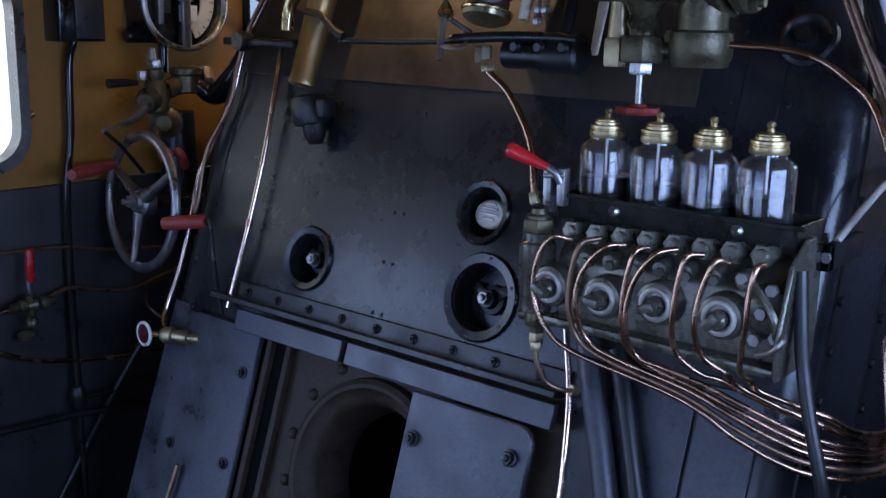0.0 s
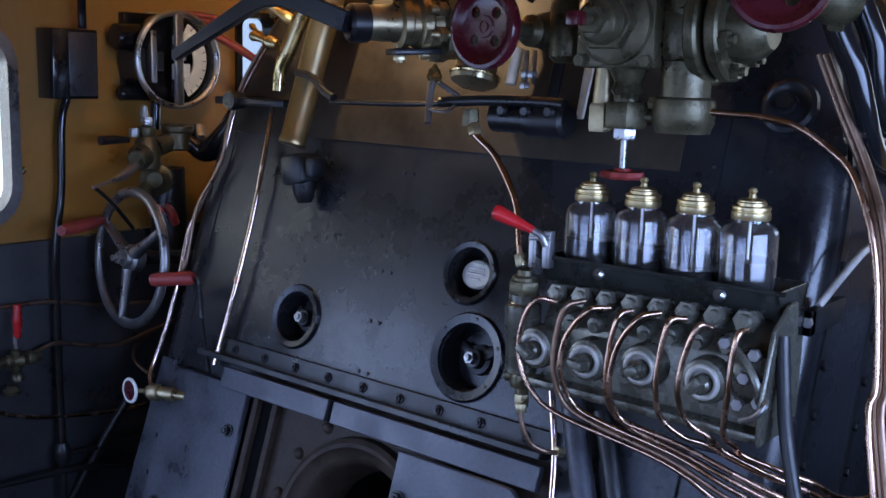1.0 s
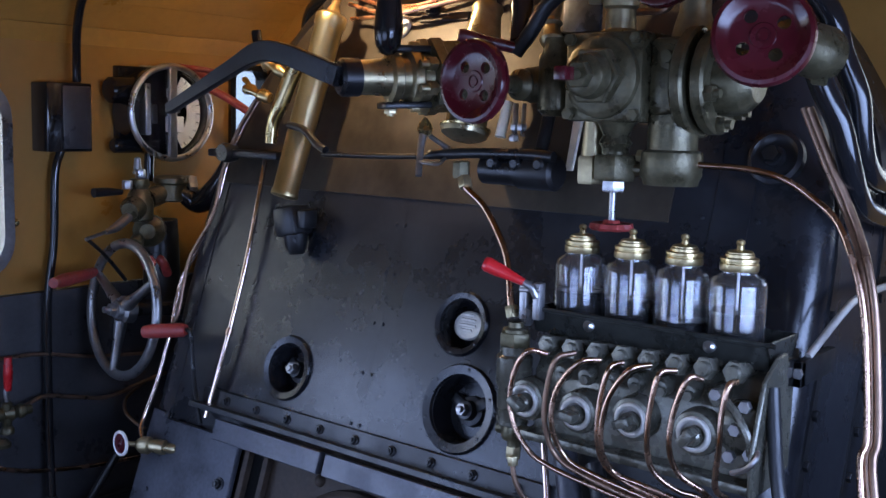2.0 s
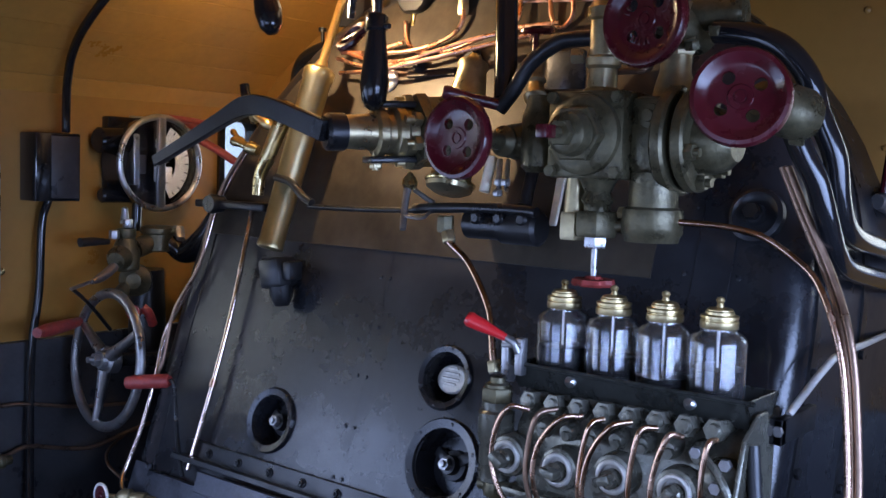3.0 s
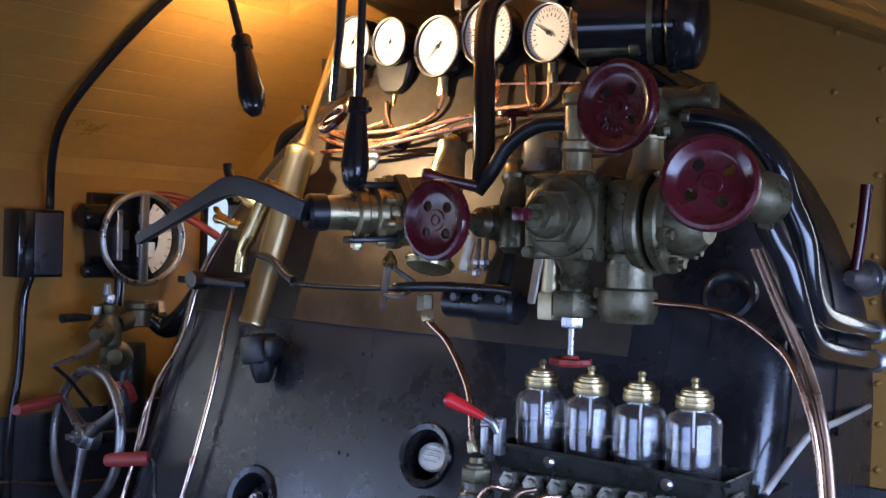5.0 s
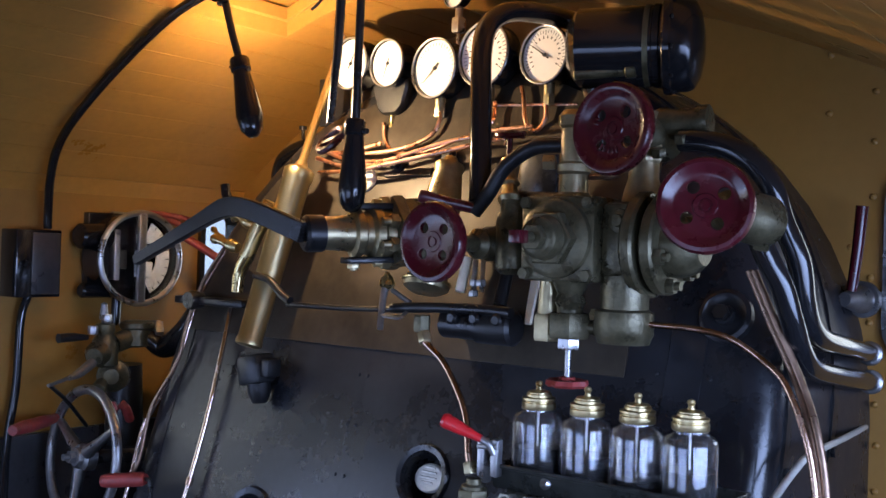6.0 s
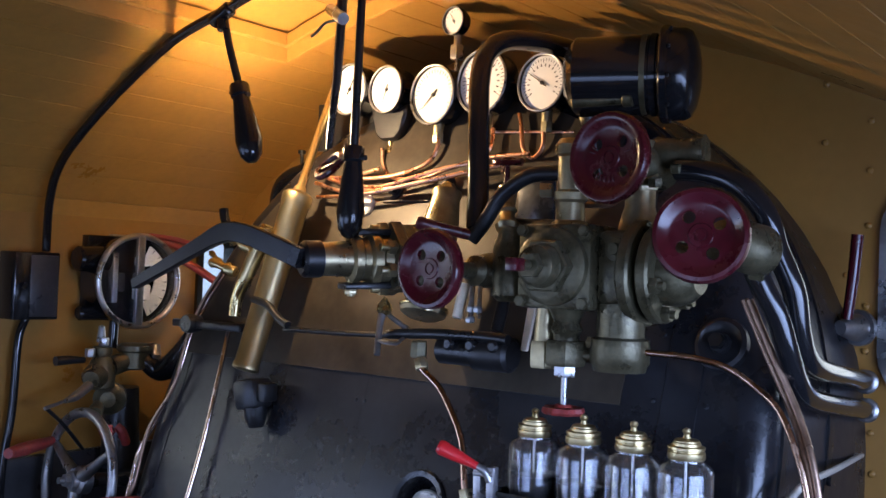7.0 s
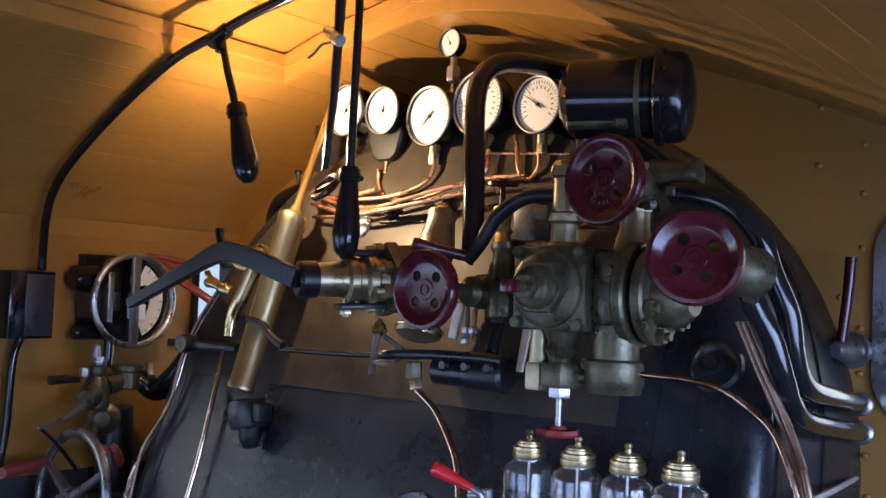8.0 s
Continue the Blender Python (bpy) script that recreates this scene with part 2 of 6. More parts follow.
def ring(bm, at, axis, R, r, seg=36, sec=10, squash=1.0):
    m = Matrix.Translation(at) @ basis(axis)
    rows = []
    for i in range(seg):
        a = 2 * math.pi * i / seg
        rows.append([bm.verts.new(m @ V(((R + r * math.cos(b)) * math.cos(a), (R + r * math.cos(b)) * math.sin(a), r * squash * math.sin(b))))
                     for b in [2 * math.pi * k / sec for k in range(sec)]])
    for i in range(seg):
        a, b = rows[i], rows[(i + 1) % seg]
        for k in range(sec):
            l = (k + 1) % sec
            bm.faces.new((a[k], b[k], b[l], a[l]))
    return bm


def mesh_of(name, bm, mat, smooth=38):
    bmesh.ops.recalc_face_normals(bm, faces=bm.faces)
    for f in bm.faces:
        f.smooth = True
    me = bpy.data.meshes.new(name)
    bm.to_mesh(me)
    bm.free()
    me.set_sharp_from_angle(angle=radians(smooth))
    me.materials.append(mat)
    return me


def thing(name, at, label, category, group=""):
    ob = new(name)
    ob.empty_display_size = 0.05
    ob.matrix_world = Matrix.Translation(at)
    ob["base"] = tuple(at)
    return tagged(ob, label, category, group)


def part(name, bm, mat, parent, label=""):
    """A mesh in world metres as one part under a thing or part."""
    ob = new(name, mesh_of(name, bm, mat))
    ob.parent = parent
    top = parent if parent.parent is None else parent.parent
    ob.matrix_parent_inverse = top.matrix_basis.inverted() if parent.parent is None else Matrix()
    if label:
        ob["label"] = label
    return ob


def single(name, bm, mat, label, category, group="", kind=""):
    return tagged(new(name, mesh_of(name, bm, mat)), label, category, group, kind)


B = bmesh.new
YN = (0, -1, 0)
XC, HALF = -0.185, 0.752          # boiler's middle and half width
SLOPE = 0.32                      # backhead leans forward with height


def back(z, out=0.0):
    """y of the backhead sheet at height z, a little out towards the cab."""
    return 1.099 + SLOPE * z - out


def on_back(x, z, out=0.0):
    return V((x, back(z, out), z))


BN = V((0, -1, SLOPE)).normalized()   # the backhead's outward normal

# ---- the setting: ground, floor, walls, roof ----
ROOF_Z0, ROOF_H, ROOF_W = 1.775, 0.525, 1.14
WALL_L, WALL_R, FRONT = -1.32, 1.25, 2.10
ROOF_R = 1.32


def roof_z(x):
    if x > 0.5:
        return roof_z(0.5) - 0.42 * (x - 0.5)
    d = min(1.0, abs(x - (-0.2)) / ROOF_W)
    return ROOF_Z0 + ROOF_H * (1 - d ** 1.45) ** (1 / 1.45)


bm = B()
N = 24
size = 400
gv = [[bm.verts.new((-size + 2 * size * i / N, -size + 2 * size * j / N, -0.16 + 0.04 * noise.noise((i * 0.7, j * 0.7, 0)))) for j in range(N + 1)] for i in range(N + 1)]
for i in range(N):
    for j in range(N):
        bm.faces.new((gv[i][j], gv[i + 1][j], gv[i + 1][j + 1], gv[i][j + 1]))
single("ground", bm, ASH, "grey gravel ground outside the locomotive", "ground", kind="structure")

bm = B()
box(bm, (-1.32, -1.1, -0.08), (1.64, 2.1, -0.02))
floor = single("floor", bm, GRIT, "dark worn wooden cab floor", "floor", kind="structure")


def wall_strip(name, mat, lo, hi, label):
    bm = B()
    box(bm, lo, hi, 0.003)
    return single(name, bm, mat, label, "wall", kind="structure")


# left side wall: black below, ochre above, with a rounded window opening
def rounded_rect(y0, y1, z0, z1, r, n=6):
    pts = []
    for cy, cz, a0 in ((y1 - r, z1 - r, 0), (y0 + r, z1 - r, 90), (y0 + r, z0 + r, 180), (y1 - r, z0 + r, 270)):
        for k in range(n + 1):
            a = radians(a0 + 90 * k / n)
            pts.append((cy + r * math.cos(a), cz + r * math.sin(a)))
    return pts


def holed_wall(bm, plane, lo, hi, holes, thick, outer=None):
    """A wall sheet in a plane with openings cut through; plane(u, v, w) gives the world point, w is depth."""
    t = bmesh.new()
    loops = [outer or [(lo[0], lo[1]), (hi[0], lo[1]), (hi[0], hi[1]), (lo[0], hi[1])], *holes]
    edges = []
    for lp in loops:
        vs = [t.verts.new((u, v, 0)) for u, v in lp]
        edges += [t.edges.new((vs[i], vs[(i + 1) % len(vs)])) for i in range(len(vs))]
    bmesh.ops.triangle_fill(t, edges=edges, use_beauty=True)
    faces = t.faces[:]
    r = bmesh.ops.extrude_face_region(t, geom=faces)
    for v in [g for g in r["geom"] if isinstance(g, bmesh.types.BMVert)]:
        v.co.z += thick
    for v in t.verts:
        v.co = plane(*v.co)
    merge(bm, t)


WIN = rounded_rect(0.70, 1.255, 1.235, 1.70, 0.09)
CORNER = rounded_rect(1.958, 2.080, 1.50, 1.772, 0.03)
bm = B()
holed_wall(bm, lambda u, v, w: V((WALL_L - w, u, v)), (0.58, 1.18), (FRONT, 1.81), [WIN, CORNER], 0.04)
single("wall_left", bm, OCHRE, "ochre painted upper cab side wall with rounded window", "wall", kind="structure")
wall_strip("wall_left_lower", BLACK_WALL, (WALL_L - 0.04, 0.58, -0.02), (WALL_L + 0.012, FRONT, 1.178), "black painted lower cab side wall")

# front wall, with a spectacle window beside the boiler
SPEC = rounded_rect(-1.30, -0.97, 1.40, 1.79, 0.07)
SPEC_R = rounded_rect(0.606, 1.02, 1.48, 1.90, 0.10)
bm = B()
TOP = [(x, roof_z(x) + 0.012) for x in [WALL_R + 0.04 + (WALL_L - WALL_R - 0.04) * i / 40 for i in range(41)]]
holed_wall(bm, lambda u, v, w: V((u, FRONT + w, v)), (WALL_L, 1.205), (WALL_R, 2.45), [SPEC, SPEC_R], 0.04, [(WALL_L, 1.205), (WALL_R + 0.04, 1.205), *TOP])
single("wall_front", bm, OCHRE, "ochre painted riveted front cab wall", "wall", kind="structure")
wall_strip("wall_front_lower", BLACK_WALL, (WALL_L, FRONT, -0.02), (WALL_R + 0.04, FRONT + 0.04, 1.202), "black painted lower front cab wall")

wall_strip("wall_left_rear", OCHRE, (WALL_L - 0.04, -1.1, -0.02), (WALL_L, -0.85, 1.81), "ochre painted cab side wall behind the door opening")
# right side wall in front of the door opening, and behind it
wall_strip("wall_right", OCHRE, (WALL_R, 1.72, 1.20), (WALL_R + 0.04, FRONT, 1.795), "ochre painted cab side wall by the door")
# unseen panel added to keep door light off the lower boiler flank
wall_strip("wall_right_lower", BLACK_WALL, (WALL_R, 0.45, -0.02), (WALL_R + 0.04, FRONT, 1.197), "black painted lower cab side wall, added unseen to block low door light")
wall_strip("wall_right_rear", OCHRE, (WALL_R, -1.1, -0.02), (WALL_R + 0.04, -0.25, 1.795), "ochre painted cab side wall behind the door")
wall_strip("wall_rear", OCHRE, (WALL_L, -1.14, -0.02), (WALL_R, -1.1, 0.75), "ochre painted rear cab wall")

# roof of narrow boards running lengthwise, one mesh
HX0, HX1, HY0, HY1 = -0.665, 0.26, 0.55, 1.69      # roof ventilator opening
arc = [(-0.2 - ROOF_W) + (ROOF_R + 0.2 + ROOF_W) * i / 400 for i in range(401)]
path = [V((x, 0, roof_z(x))) for x in arc]
acc, marks = 0.0, [path[0]]
BOARD = 0.082
for a, b in zip(path, path[1:]):
    acc += (b - a).length
    if acc >= BOARD:
        marks.append(b)
        acc = 0.0
marks.append(path[-1])
# hatch edges lie on board joints
HX0 = min((p.x for p in marks), key=lambda x: abs(x - HX0))
HX1 = min((p.x for p in marks), key=lambda x: abs(x - HX1))
bm = B()
for a, b in zip(marks, marks[1:]):
    d = (b - a).normalized()
    nrm = V((-d.z, 0, d.x))
    a2, b2 = a + d * 0.0009, b - d * 0.0009
    mid = (a.x + b.x) / 2
    spans = [(-1.1, HY0), (HY1, FRONT)] if HX0 < mid < HX1 else [(-1.1, FRONT)]
    for y0, y1 in spans:
        sec = [a2 + nrm * 0.0003, a2 + d * 0.0003, b2 - d * 0.0003, b2 + nrm * 0.0003, b2 + nrm * 0.02, a2 + nrm * 0.02]
        va = [bm.verts.new((p.x, y0, p.z)) for p in sec]
        vb = [bm.verts.new((p.x, y1, p.z)) for p in sec]
        for i in range(6):
            j = (i + 1) % 6
            bm.faces.new((va[i], va[j], vb[j], vb[i]))
        bm.faces.new(va)
        bm.faces.new(list(reversed(vb)))
for a, b in zip(path[::8], path[8::8]):
    mid = (a.x + b.x) / 2
    for y0, y1 in ([(-1.1, HY0), (HY1, FRONT + 0.04)] if HX0 < mid < HX1 else [(-1.1, FRONT + 0.04)]):
        vs = [bm.verts.new((p.x, y, p.z + h)) for y in (y0, y1) for h in (0.021, 0.035) for p in (a, b)]
        for q in ((0, 1, 3, 2), (4, 6, 7, 5), (0, 4, 5, 1), (2, 3, 7, 6), (0, 2, 6, 4), (1, 5, 7, 3)):
            bm.faces.new([vs[i] for i in q])
ceiling = single("ceiling", bm, OCHRE_WOOD, "arched cab roof of narrow ochre painted boards", "ceiling", kind="structure")


def arch_rail(bm, x0, x1, y0, y1, drop, rise, n=30):
    """A rail following the arch of the roof."""
    rows = []
    for i in range(n + 1):
        x = x0 + (x1 - x0) * i / n
        z = roof_z(x)
        rows.append([bm.verts.new(p) for p in ((x, y0, z - drop), (x, y1, z - drop), (x, y1, z + rise), (x, y0, z + rise))])
    for a, b in zip(rows, rows[1:]):
        for k in range(4):
            l = (k + 1) % 4
            bm.faces.new((a[k], a[l], b[l], b[k]))
    bm.faces.new(rows[0])
    bm.faces.new(list(reversed(rows[-1])))


vent = thing("roof_ventilator", (-0.2, 1.1, 2.3), "shallow recessed roof hatch with ochre painted wooden frame", "hatch")
for nm, y0, y1 in (("front_board", HY1 - 0.004, HY1 + 0.018), ("rear_board", HY0 - 0.018, HY0 + 0.004)):
    bm = B()
    arch_rail(bm, HX0 - 0.022, HX1 + 0.022, y0, y1, -0.001, 0.0725)
    part(nm, bm, OCHRE_WOOD, vent)
bm = B()
arch_rail(bm, HX0 + 0.004, HX1 - 0.004, HY1 - 0.015, HY1 - 0.005, -0.036, 0.064)
part("front_batten", bm, OCHRE_WOOD, vent)
for x0, x1, b0, b1 in ((HX0 - 0.018, HX0 + 0.004, HX0 + 0.005, HX0 + 0.015), (HX1 - 0.004, HX1 + 0.018, HX1 - 0.015, HX1 - 0.005)):
    bm = B()
    arch_rail(bm, x0, x1, HY0 + 0.005, HY1 - 0.005, -0.001, 0.072, 2)
    part("side_board", bm, OCHRE_WOOD, vent)
    bm = B()
    arch_rail(bm, b0, b1, HY0 + 0.017, HY1 - 0.017, -0.036, 0.064, 2)
    part("side_batten", bm, OCHRE_WOOD, vent)
for k in range(6):
    xa, xb = HX0 + (HX1 - HX0) * k / 6, HX0 + (HX1 - HX0) * (k + 1) / 6
    bm = B()
    arch_rail(bm, xa + 0.0012, xb - 0.0012, HY0 - 0.02, HY1 + 0.02, -0.073, 0.093, 6)
    part("cover_board", bm, OCHRE_WOOD, vent)
bm = B()
arch_rail(bm, HX0 - 0.08, HX1 + 0.08, HY0 - 0.03, HY1 + 0.03, -0.094, 0.102)
part("cover_sheet", bm, IRON, vent)

# window in the side wall
win = tagged(new("window_1"), "cab side window with rounded corners and white sky behind", "window", kind="structure")
bm = B()
outer = rounded_rect(0.685, 1.27, 1.22, 1.715, 0.10)
inner = rounded_rect(0.712, 1.243, 1.247, 1.688, 0.08)
ro = [[bm.verts.new((WALL_L + dx, u, v)) for u, v in lp] for dx, lp in ((0.0, outer), (0.016, outer), (0.018, inner), (-0.03, inner))]
for a, b in zip(ro, ro[1:]):
    for i in range(len(a)):
        j = (i + 1) % len(a)
        bm.faces.new((a[i], a[j], b[j], b[i]))
part("window_frame", bm, WORN_STEEL, win)
bm = B()
box(bm, (WALL_L - 0.024, 0.69, 1.225), (WALL_L - 0.02, 1.265, 1.71))
pane = part("pane", bm, PANE, win)
pane.visible_shadow = False

for nm, lp, wlab, wmat in (("window_2", SPEC, "front spectacle window beside the boiler", BLACK_GLOSS), ("window_3", SPEC_R, "front spectacle window with a bright worn metal frame", STEEL)):
    w = tagged(new(nm), wlab, "window", kind="structure")
    cx, cz = sum(p[0] for p in lp) / len(lp), sum(p[1] for p in lp) / len(lp)
    bm = B()
    grow = [(cx + (u - cx) * 1.10, cz + (v - cz) * 1.07) for u, v in lp]
    shrink = [(cx + (u - cx) * 0.94, cz + (v - cz) * 0.96) for u, v in lp]
    ro = [[bm.verts.new((u, FRONT - dy, v)) for u, v in l] for dy, l in ((0.0, grow), (0.014, grow), (0.016, shrink), (-0.03, shrink))]
    for a, b in zip(ro, ro[1:]):
        for i in range(len(a)):
            j = (i + 1) % len(a)
            bm.faces.new((a[i], a[j], b[j], b[i]))
    part("window_frame", bm, wmat, w)
    bm = B()
    box(bm, (min(p[0] for p in lp), FRONT + 0.018, min(p[1] for p in lp)), (max(p[0] for p in lp), FRONT + 0.022, max(p[1] for p in lp)))
    part("pane", bm, PANE, w).visible_shadow = False

w = tagged(new("window_4"), "narrow corner pane beside the front window", "window", kind="structure")
bm = B()
big, small_ = rounded_rect(1.944, 2.086, 1.486, 1.786, 0.035), rounded_rect(1.962, 2.076, 1.504, 1.768, 0.028)
ro = [[bm.verts.new((WALL_L + dx, u, v)) for u, v in lp] for dx, lp in ((0.0, big), (0.012, big), (0.014, small_), (-0.03, small_))]
for a, b in zip(ro, ro[1:]):
    for i in range(len(a)):
        j = (i + 1) % len(a)
        bm.faces.new((a[i], a[j], b[j], b[i]))
part("window_frame", bm, BLACK_GLOSS, w)
bm = B()
box(bm, (WALL_L - 0.024, 1.955, 1.497), (WALL_L - 0.02, 2.083, 1.775))
part("pane", bm, DIM_PANE, w).visible_shadow = False

bm = B()
box(bm, (-9.0, -8, -1.2), (-8.9, 10, 6))
single("backdrop", bm, SKYLIGHT, "bright overcast distance outside the window", "backdrop", kind="structure")
bm = B()
box(bm, (-7, 9.0, -1.2), (6, 9.1, 6))
single("backdrop_front", bm, SKYLIGHT, "bright overcast distance ahead", "backdrop", kind="structure")

# ---- boiler backhead ----
boiler = thing("boiler", (XC, 1.6, 0.0), "black painted sloping boiler backhead with riveted lagging sheets", "boiler")


def boiler_outline(grow=0.0, z0=0.0, n=26):
    pts = [(XC - HALF - grow, z0)]
    zc = 1.38
    for i in range(n + 1):
        a = math.pi - math.pi * i / n
        pts.append((XC + (HALF + grow) * math.cos(a), zc + (HALF - 0.007 + grow) * math.sin(a)))
    pts.append((XC + HALF + grow, z0))
    return pts


def shell(bm, grow, y_off, depth=None, round_edge=0.05):
    """Sloping end sheet with a rounded rim, then the flanks running forward to the cab front."""
    loops = []
    for k in range(7):
        a = k / 6 * math.pi / 2
        sh = -round_edge * (1 - math.sin(a))
        dy = round_edge * (1 - math.cos(a))
        loops.append([bm.verts.new((x, back(z) + y_off + dy, z)) for x, z in boiler_outline(grow + sh)])
    loops.append([bm.verts.new((x, FRONT + 0.02, z)) for x, z in boiler_outline(grow)])
    for a, b in zip(loops, loops[1:]):
        for i in range(len(a) - 1):
            bm.faces.new((a[i], a[i + 1], b[i + 1], b[i]))
    return loops[0]


bm = B()
rim = shell(bm, 0.0, 0.0)
part("flank_sheet", bm, BLACK, boiler)
for y0, y1, g in ((0.060, 0.082, 0.004), (0.30, 0.33, 0.004)):
    bm = B()
    la, lb = [[bm.verts.new((x, back(z) + y, z)) for x, z in boiler_outline(gg, n=40)] for y, gg in ((y0, g), (y1, g))]
    lc, ld = [[bm.verts.new((x, back(z) + y, z)) for x, z in boiler_outline(-0.002, n=40)] for y in (y0, y1)]
    for p, q in ((lc, la), (la, lb), (lb, ld)):
        for i in range(len(p) - 1):
            bm.faces.new((p[i], p[i + 1], q[i + 1], q[i]))
    band = part("boiler_band", bm, IRON, boiler)
    for k in range(9):
        z = 0.75 + k * 0.075
        bm = B()
        nut(bm, (XC + HALF + 0.004, back(z) + (y0 + y1) / 2, z), (1, 0, 0), 0.009, 0.008)
        part("bolt", bm, IRON, band)


def circle(cx, cz, r, n=32):
    return [(cx + r * math.cos(2 * math.pi * i / n), cz + r * math.sin(2 * math.pi * i / n)) for i in range(n)]


PLUGS = [(-0.511, 1.102, 0.050, 0.071), (-0.045, 1.106, 0.061, 0.085), (-0.081, 1.255, 0.045, 0.063)]
FIRE = (-0.220, 0.725, 0.150)
bm = B()
t = bmesh.new()
edges = []
for lp in [boiler_outline(-0.05), *[circle(x, z, r) for x, z, r, _ in PLUGS], circle(FIRE[0], FIRE[1], FIRE[2] + 0.01)]:
    vs = [t.verts.new((x, z, 0)) for x, z in lp]
    edges += [t.edges.new((vs[i], vs[(i + 1) % len(vs)])) for i in range(len(vs))]
bmesh.ops.triangle_fill(t, edges=edges, use_beauty=True)
for v in t.verts:
    v.co = V((v.co.x, back(v.co.y), v.co.y))
merge(bm, t)
part("backhead_sheet", bm, BLACK, boiler)

# brown crown sheet above the seam
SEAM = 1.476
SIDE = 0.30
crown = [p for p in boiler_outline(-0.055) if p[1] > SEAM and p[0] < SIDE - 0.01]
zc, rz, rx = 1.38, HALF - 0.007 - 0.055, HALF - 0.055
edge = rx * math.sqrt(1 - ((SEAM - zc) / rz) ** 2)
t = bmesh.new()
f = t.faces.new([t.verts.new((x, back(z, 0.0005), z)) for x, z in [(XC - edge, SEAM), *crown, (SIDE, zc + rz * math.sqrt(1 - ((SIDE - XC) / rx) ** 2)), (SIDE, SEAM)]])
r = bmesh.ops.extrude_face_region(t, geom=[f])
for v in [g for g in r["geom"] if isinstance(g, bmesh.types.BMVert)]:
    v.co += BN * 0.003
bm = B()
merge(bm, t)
part("crown_sheet", bm, BROWN_PLATE, boiler, "brown steel crown sheet")

# washout plugs sunk in round recesses with raised collars
for x, z, r, R in PLUGS:
    c = on_back(x, z)
    bm = B()
    lathe(bm, c - BN * 0.05, BN, [(0, 0.0), (0, r - 0.006), (0.03, r - 0.002), (0.05, r + 0.002), (0.056, r + 0.004), (0.058, R - 0.004), (0.052, R), (0.044, R)], 40, open_end=True)
    collar = part("plug_collar", bm, BLACK, boiler)
    for k in range(6):
        a = 2 * math.pi * k / 6 + 0.4
        bm = B()
        m = basis(BN)
        lathe(bm, c + m @ V((math.cos(a), math.sin(a), 0)) * ((r + R) / 2 + 0.002) + BN * 0.004, BN, [(0, 0.005), (0.003, 0.0045), (0.005, 0.0)], 10)
        part("rivet", bm, BLACK, collar)
    if r == 0.045:
        bm = B()
        t = bmesh.new()
        lathe(t, c - BN * 0.028, BN, [(0, 0.031), (0.006, 0.031), (0.009, 0.028)], 32)
        merge(bm, t)
        for v in bm.verts:
            v.co.x = c.x + (v.co.x - c.x) * 1.12
            v.co.z = c.z + (v.co.z - c.z) * 0.90
        oval = part("builder_plate", bm, SILVER_PLATE, boiler, "oval cast alloy plate with worn lettering")
        for i, (dz, w) in enumerate(((0.014, 0.026), (0.005, 0.036), (-0.005, 0.040), (-0.014, 0.026))):
            bm = B()
            p = on_back(x, z + dz)
            box(bm, (x - w / 2, p.y + 0.0170, p.z - 0.0016), (x + w / 2, p.y + 0.020, p.z + 0.0022), 0.0006)
            part("lettering_bar", bm, SILVER_PLATE, oval)
    else:
        bm = B()
        lathe(bm, c - BN * 0.048, BN, [(0, 0.030), (0.012, 0.028), (0.014, 0.019), (0.030, 0.017), (0.032, 0.0)], 24)
        hub = part("plug", bm, IRON, boiler)
        bm = B()
        nut(bm, c - BN * 0.018, BN, 0.0125, 0.014)
        lathe(bm, c - BN * 0.004, BN, [(0, 0.007), (0.006, 0.006), (0.007, 0)], 12)
        part("nut", bm, WORN_STEEL, hub)
        for a in (0.6, 2.7):
            bm = B()
            m = Matrix.Translation(c - BN * 0.047) @ basis(BN) @ Matrix.Rotation(a, 4, "Z")
            box(bm, (0.012, -0.011, 0), (r - 0.012, 0.011, 0.017), 0.005, m)
            part("lug", bm, IRON, hub)

# rivets down the lagging seams
def rivet_row(x, z0, z1, step, r=0.0045, parent=boiler):
    n = int((z1 - z0) / step)
    for k in range(n + 1):
        z = z0 + (z1 - z0) * k / max(1, n)
        bm = B()
        lathe(bm, on_back(x, z, 0.0005), BN, [(0, r), (r * 0.5, r * 0.85), (r * 0.8, 0.0)], 8)
        part("rivet", bm, BLACK, parent)


for sx in (-0.300, -0.276):
    rivet_row(sx, 1.03, 1.62, 0.095)
rivet_row(-0.868, 0.40, 1.45, 0.085)
for sx in (0.36, 0.455):
    rivet_row(sx, 1.05, 1.60, 0.11)
# lagging strips
for x0, x1, z0, z1 in ((-0.888, -0.851, 0.35, 1.52), (-0.297, -0.279, 1.0, 1.72), (0.375, 0.44, 0.99, 1.62)):
    bm = B()
    prism(bm, [(x0, z0 / math.cos(math.atan(SLOPE))), (x1, z0 / math.cos(math.atan(SLOPE))), (x1, z1 / math.cos(math.atan(SLOPE))), (x0, z1 / math.cos(math.atan(SLOPE)))],
          Matrix.Translation((0, back(0) + 0.001, 0)) @ Matrix.Rotation(math.atan(1 / SLOPE), 4, "X"), 0.003 if x1 - x0 > 0.02 else 0.0012, 0.0006)
    part("cover_strip", bm, BLACK, boiler)


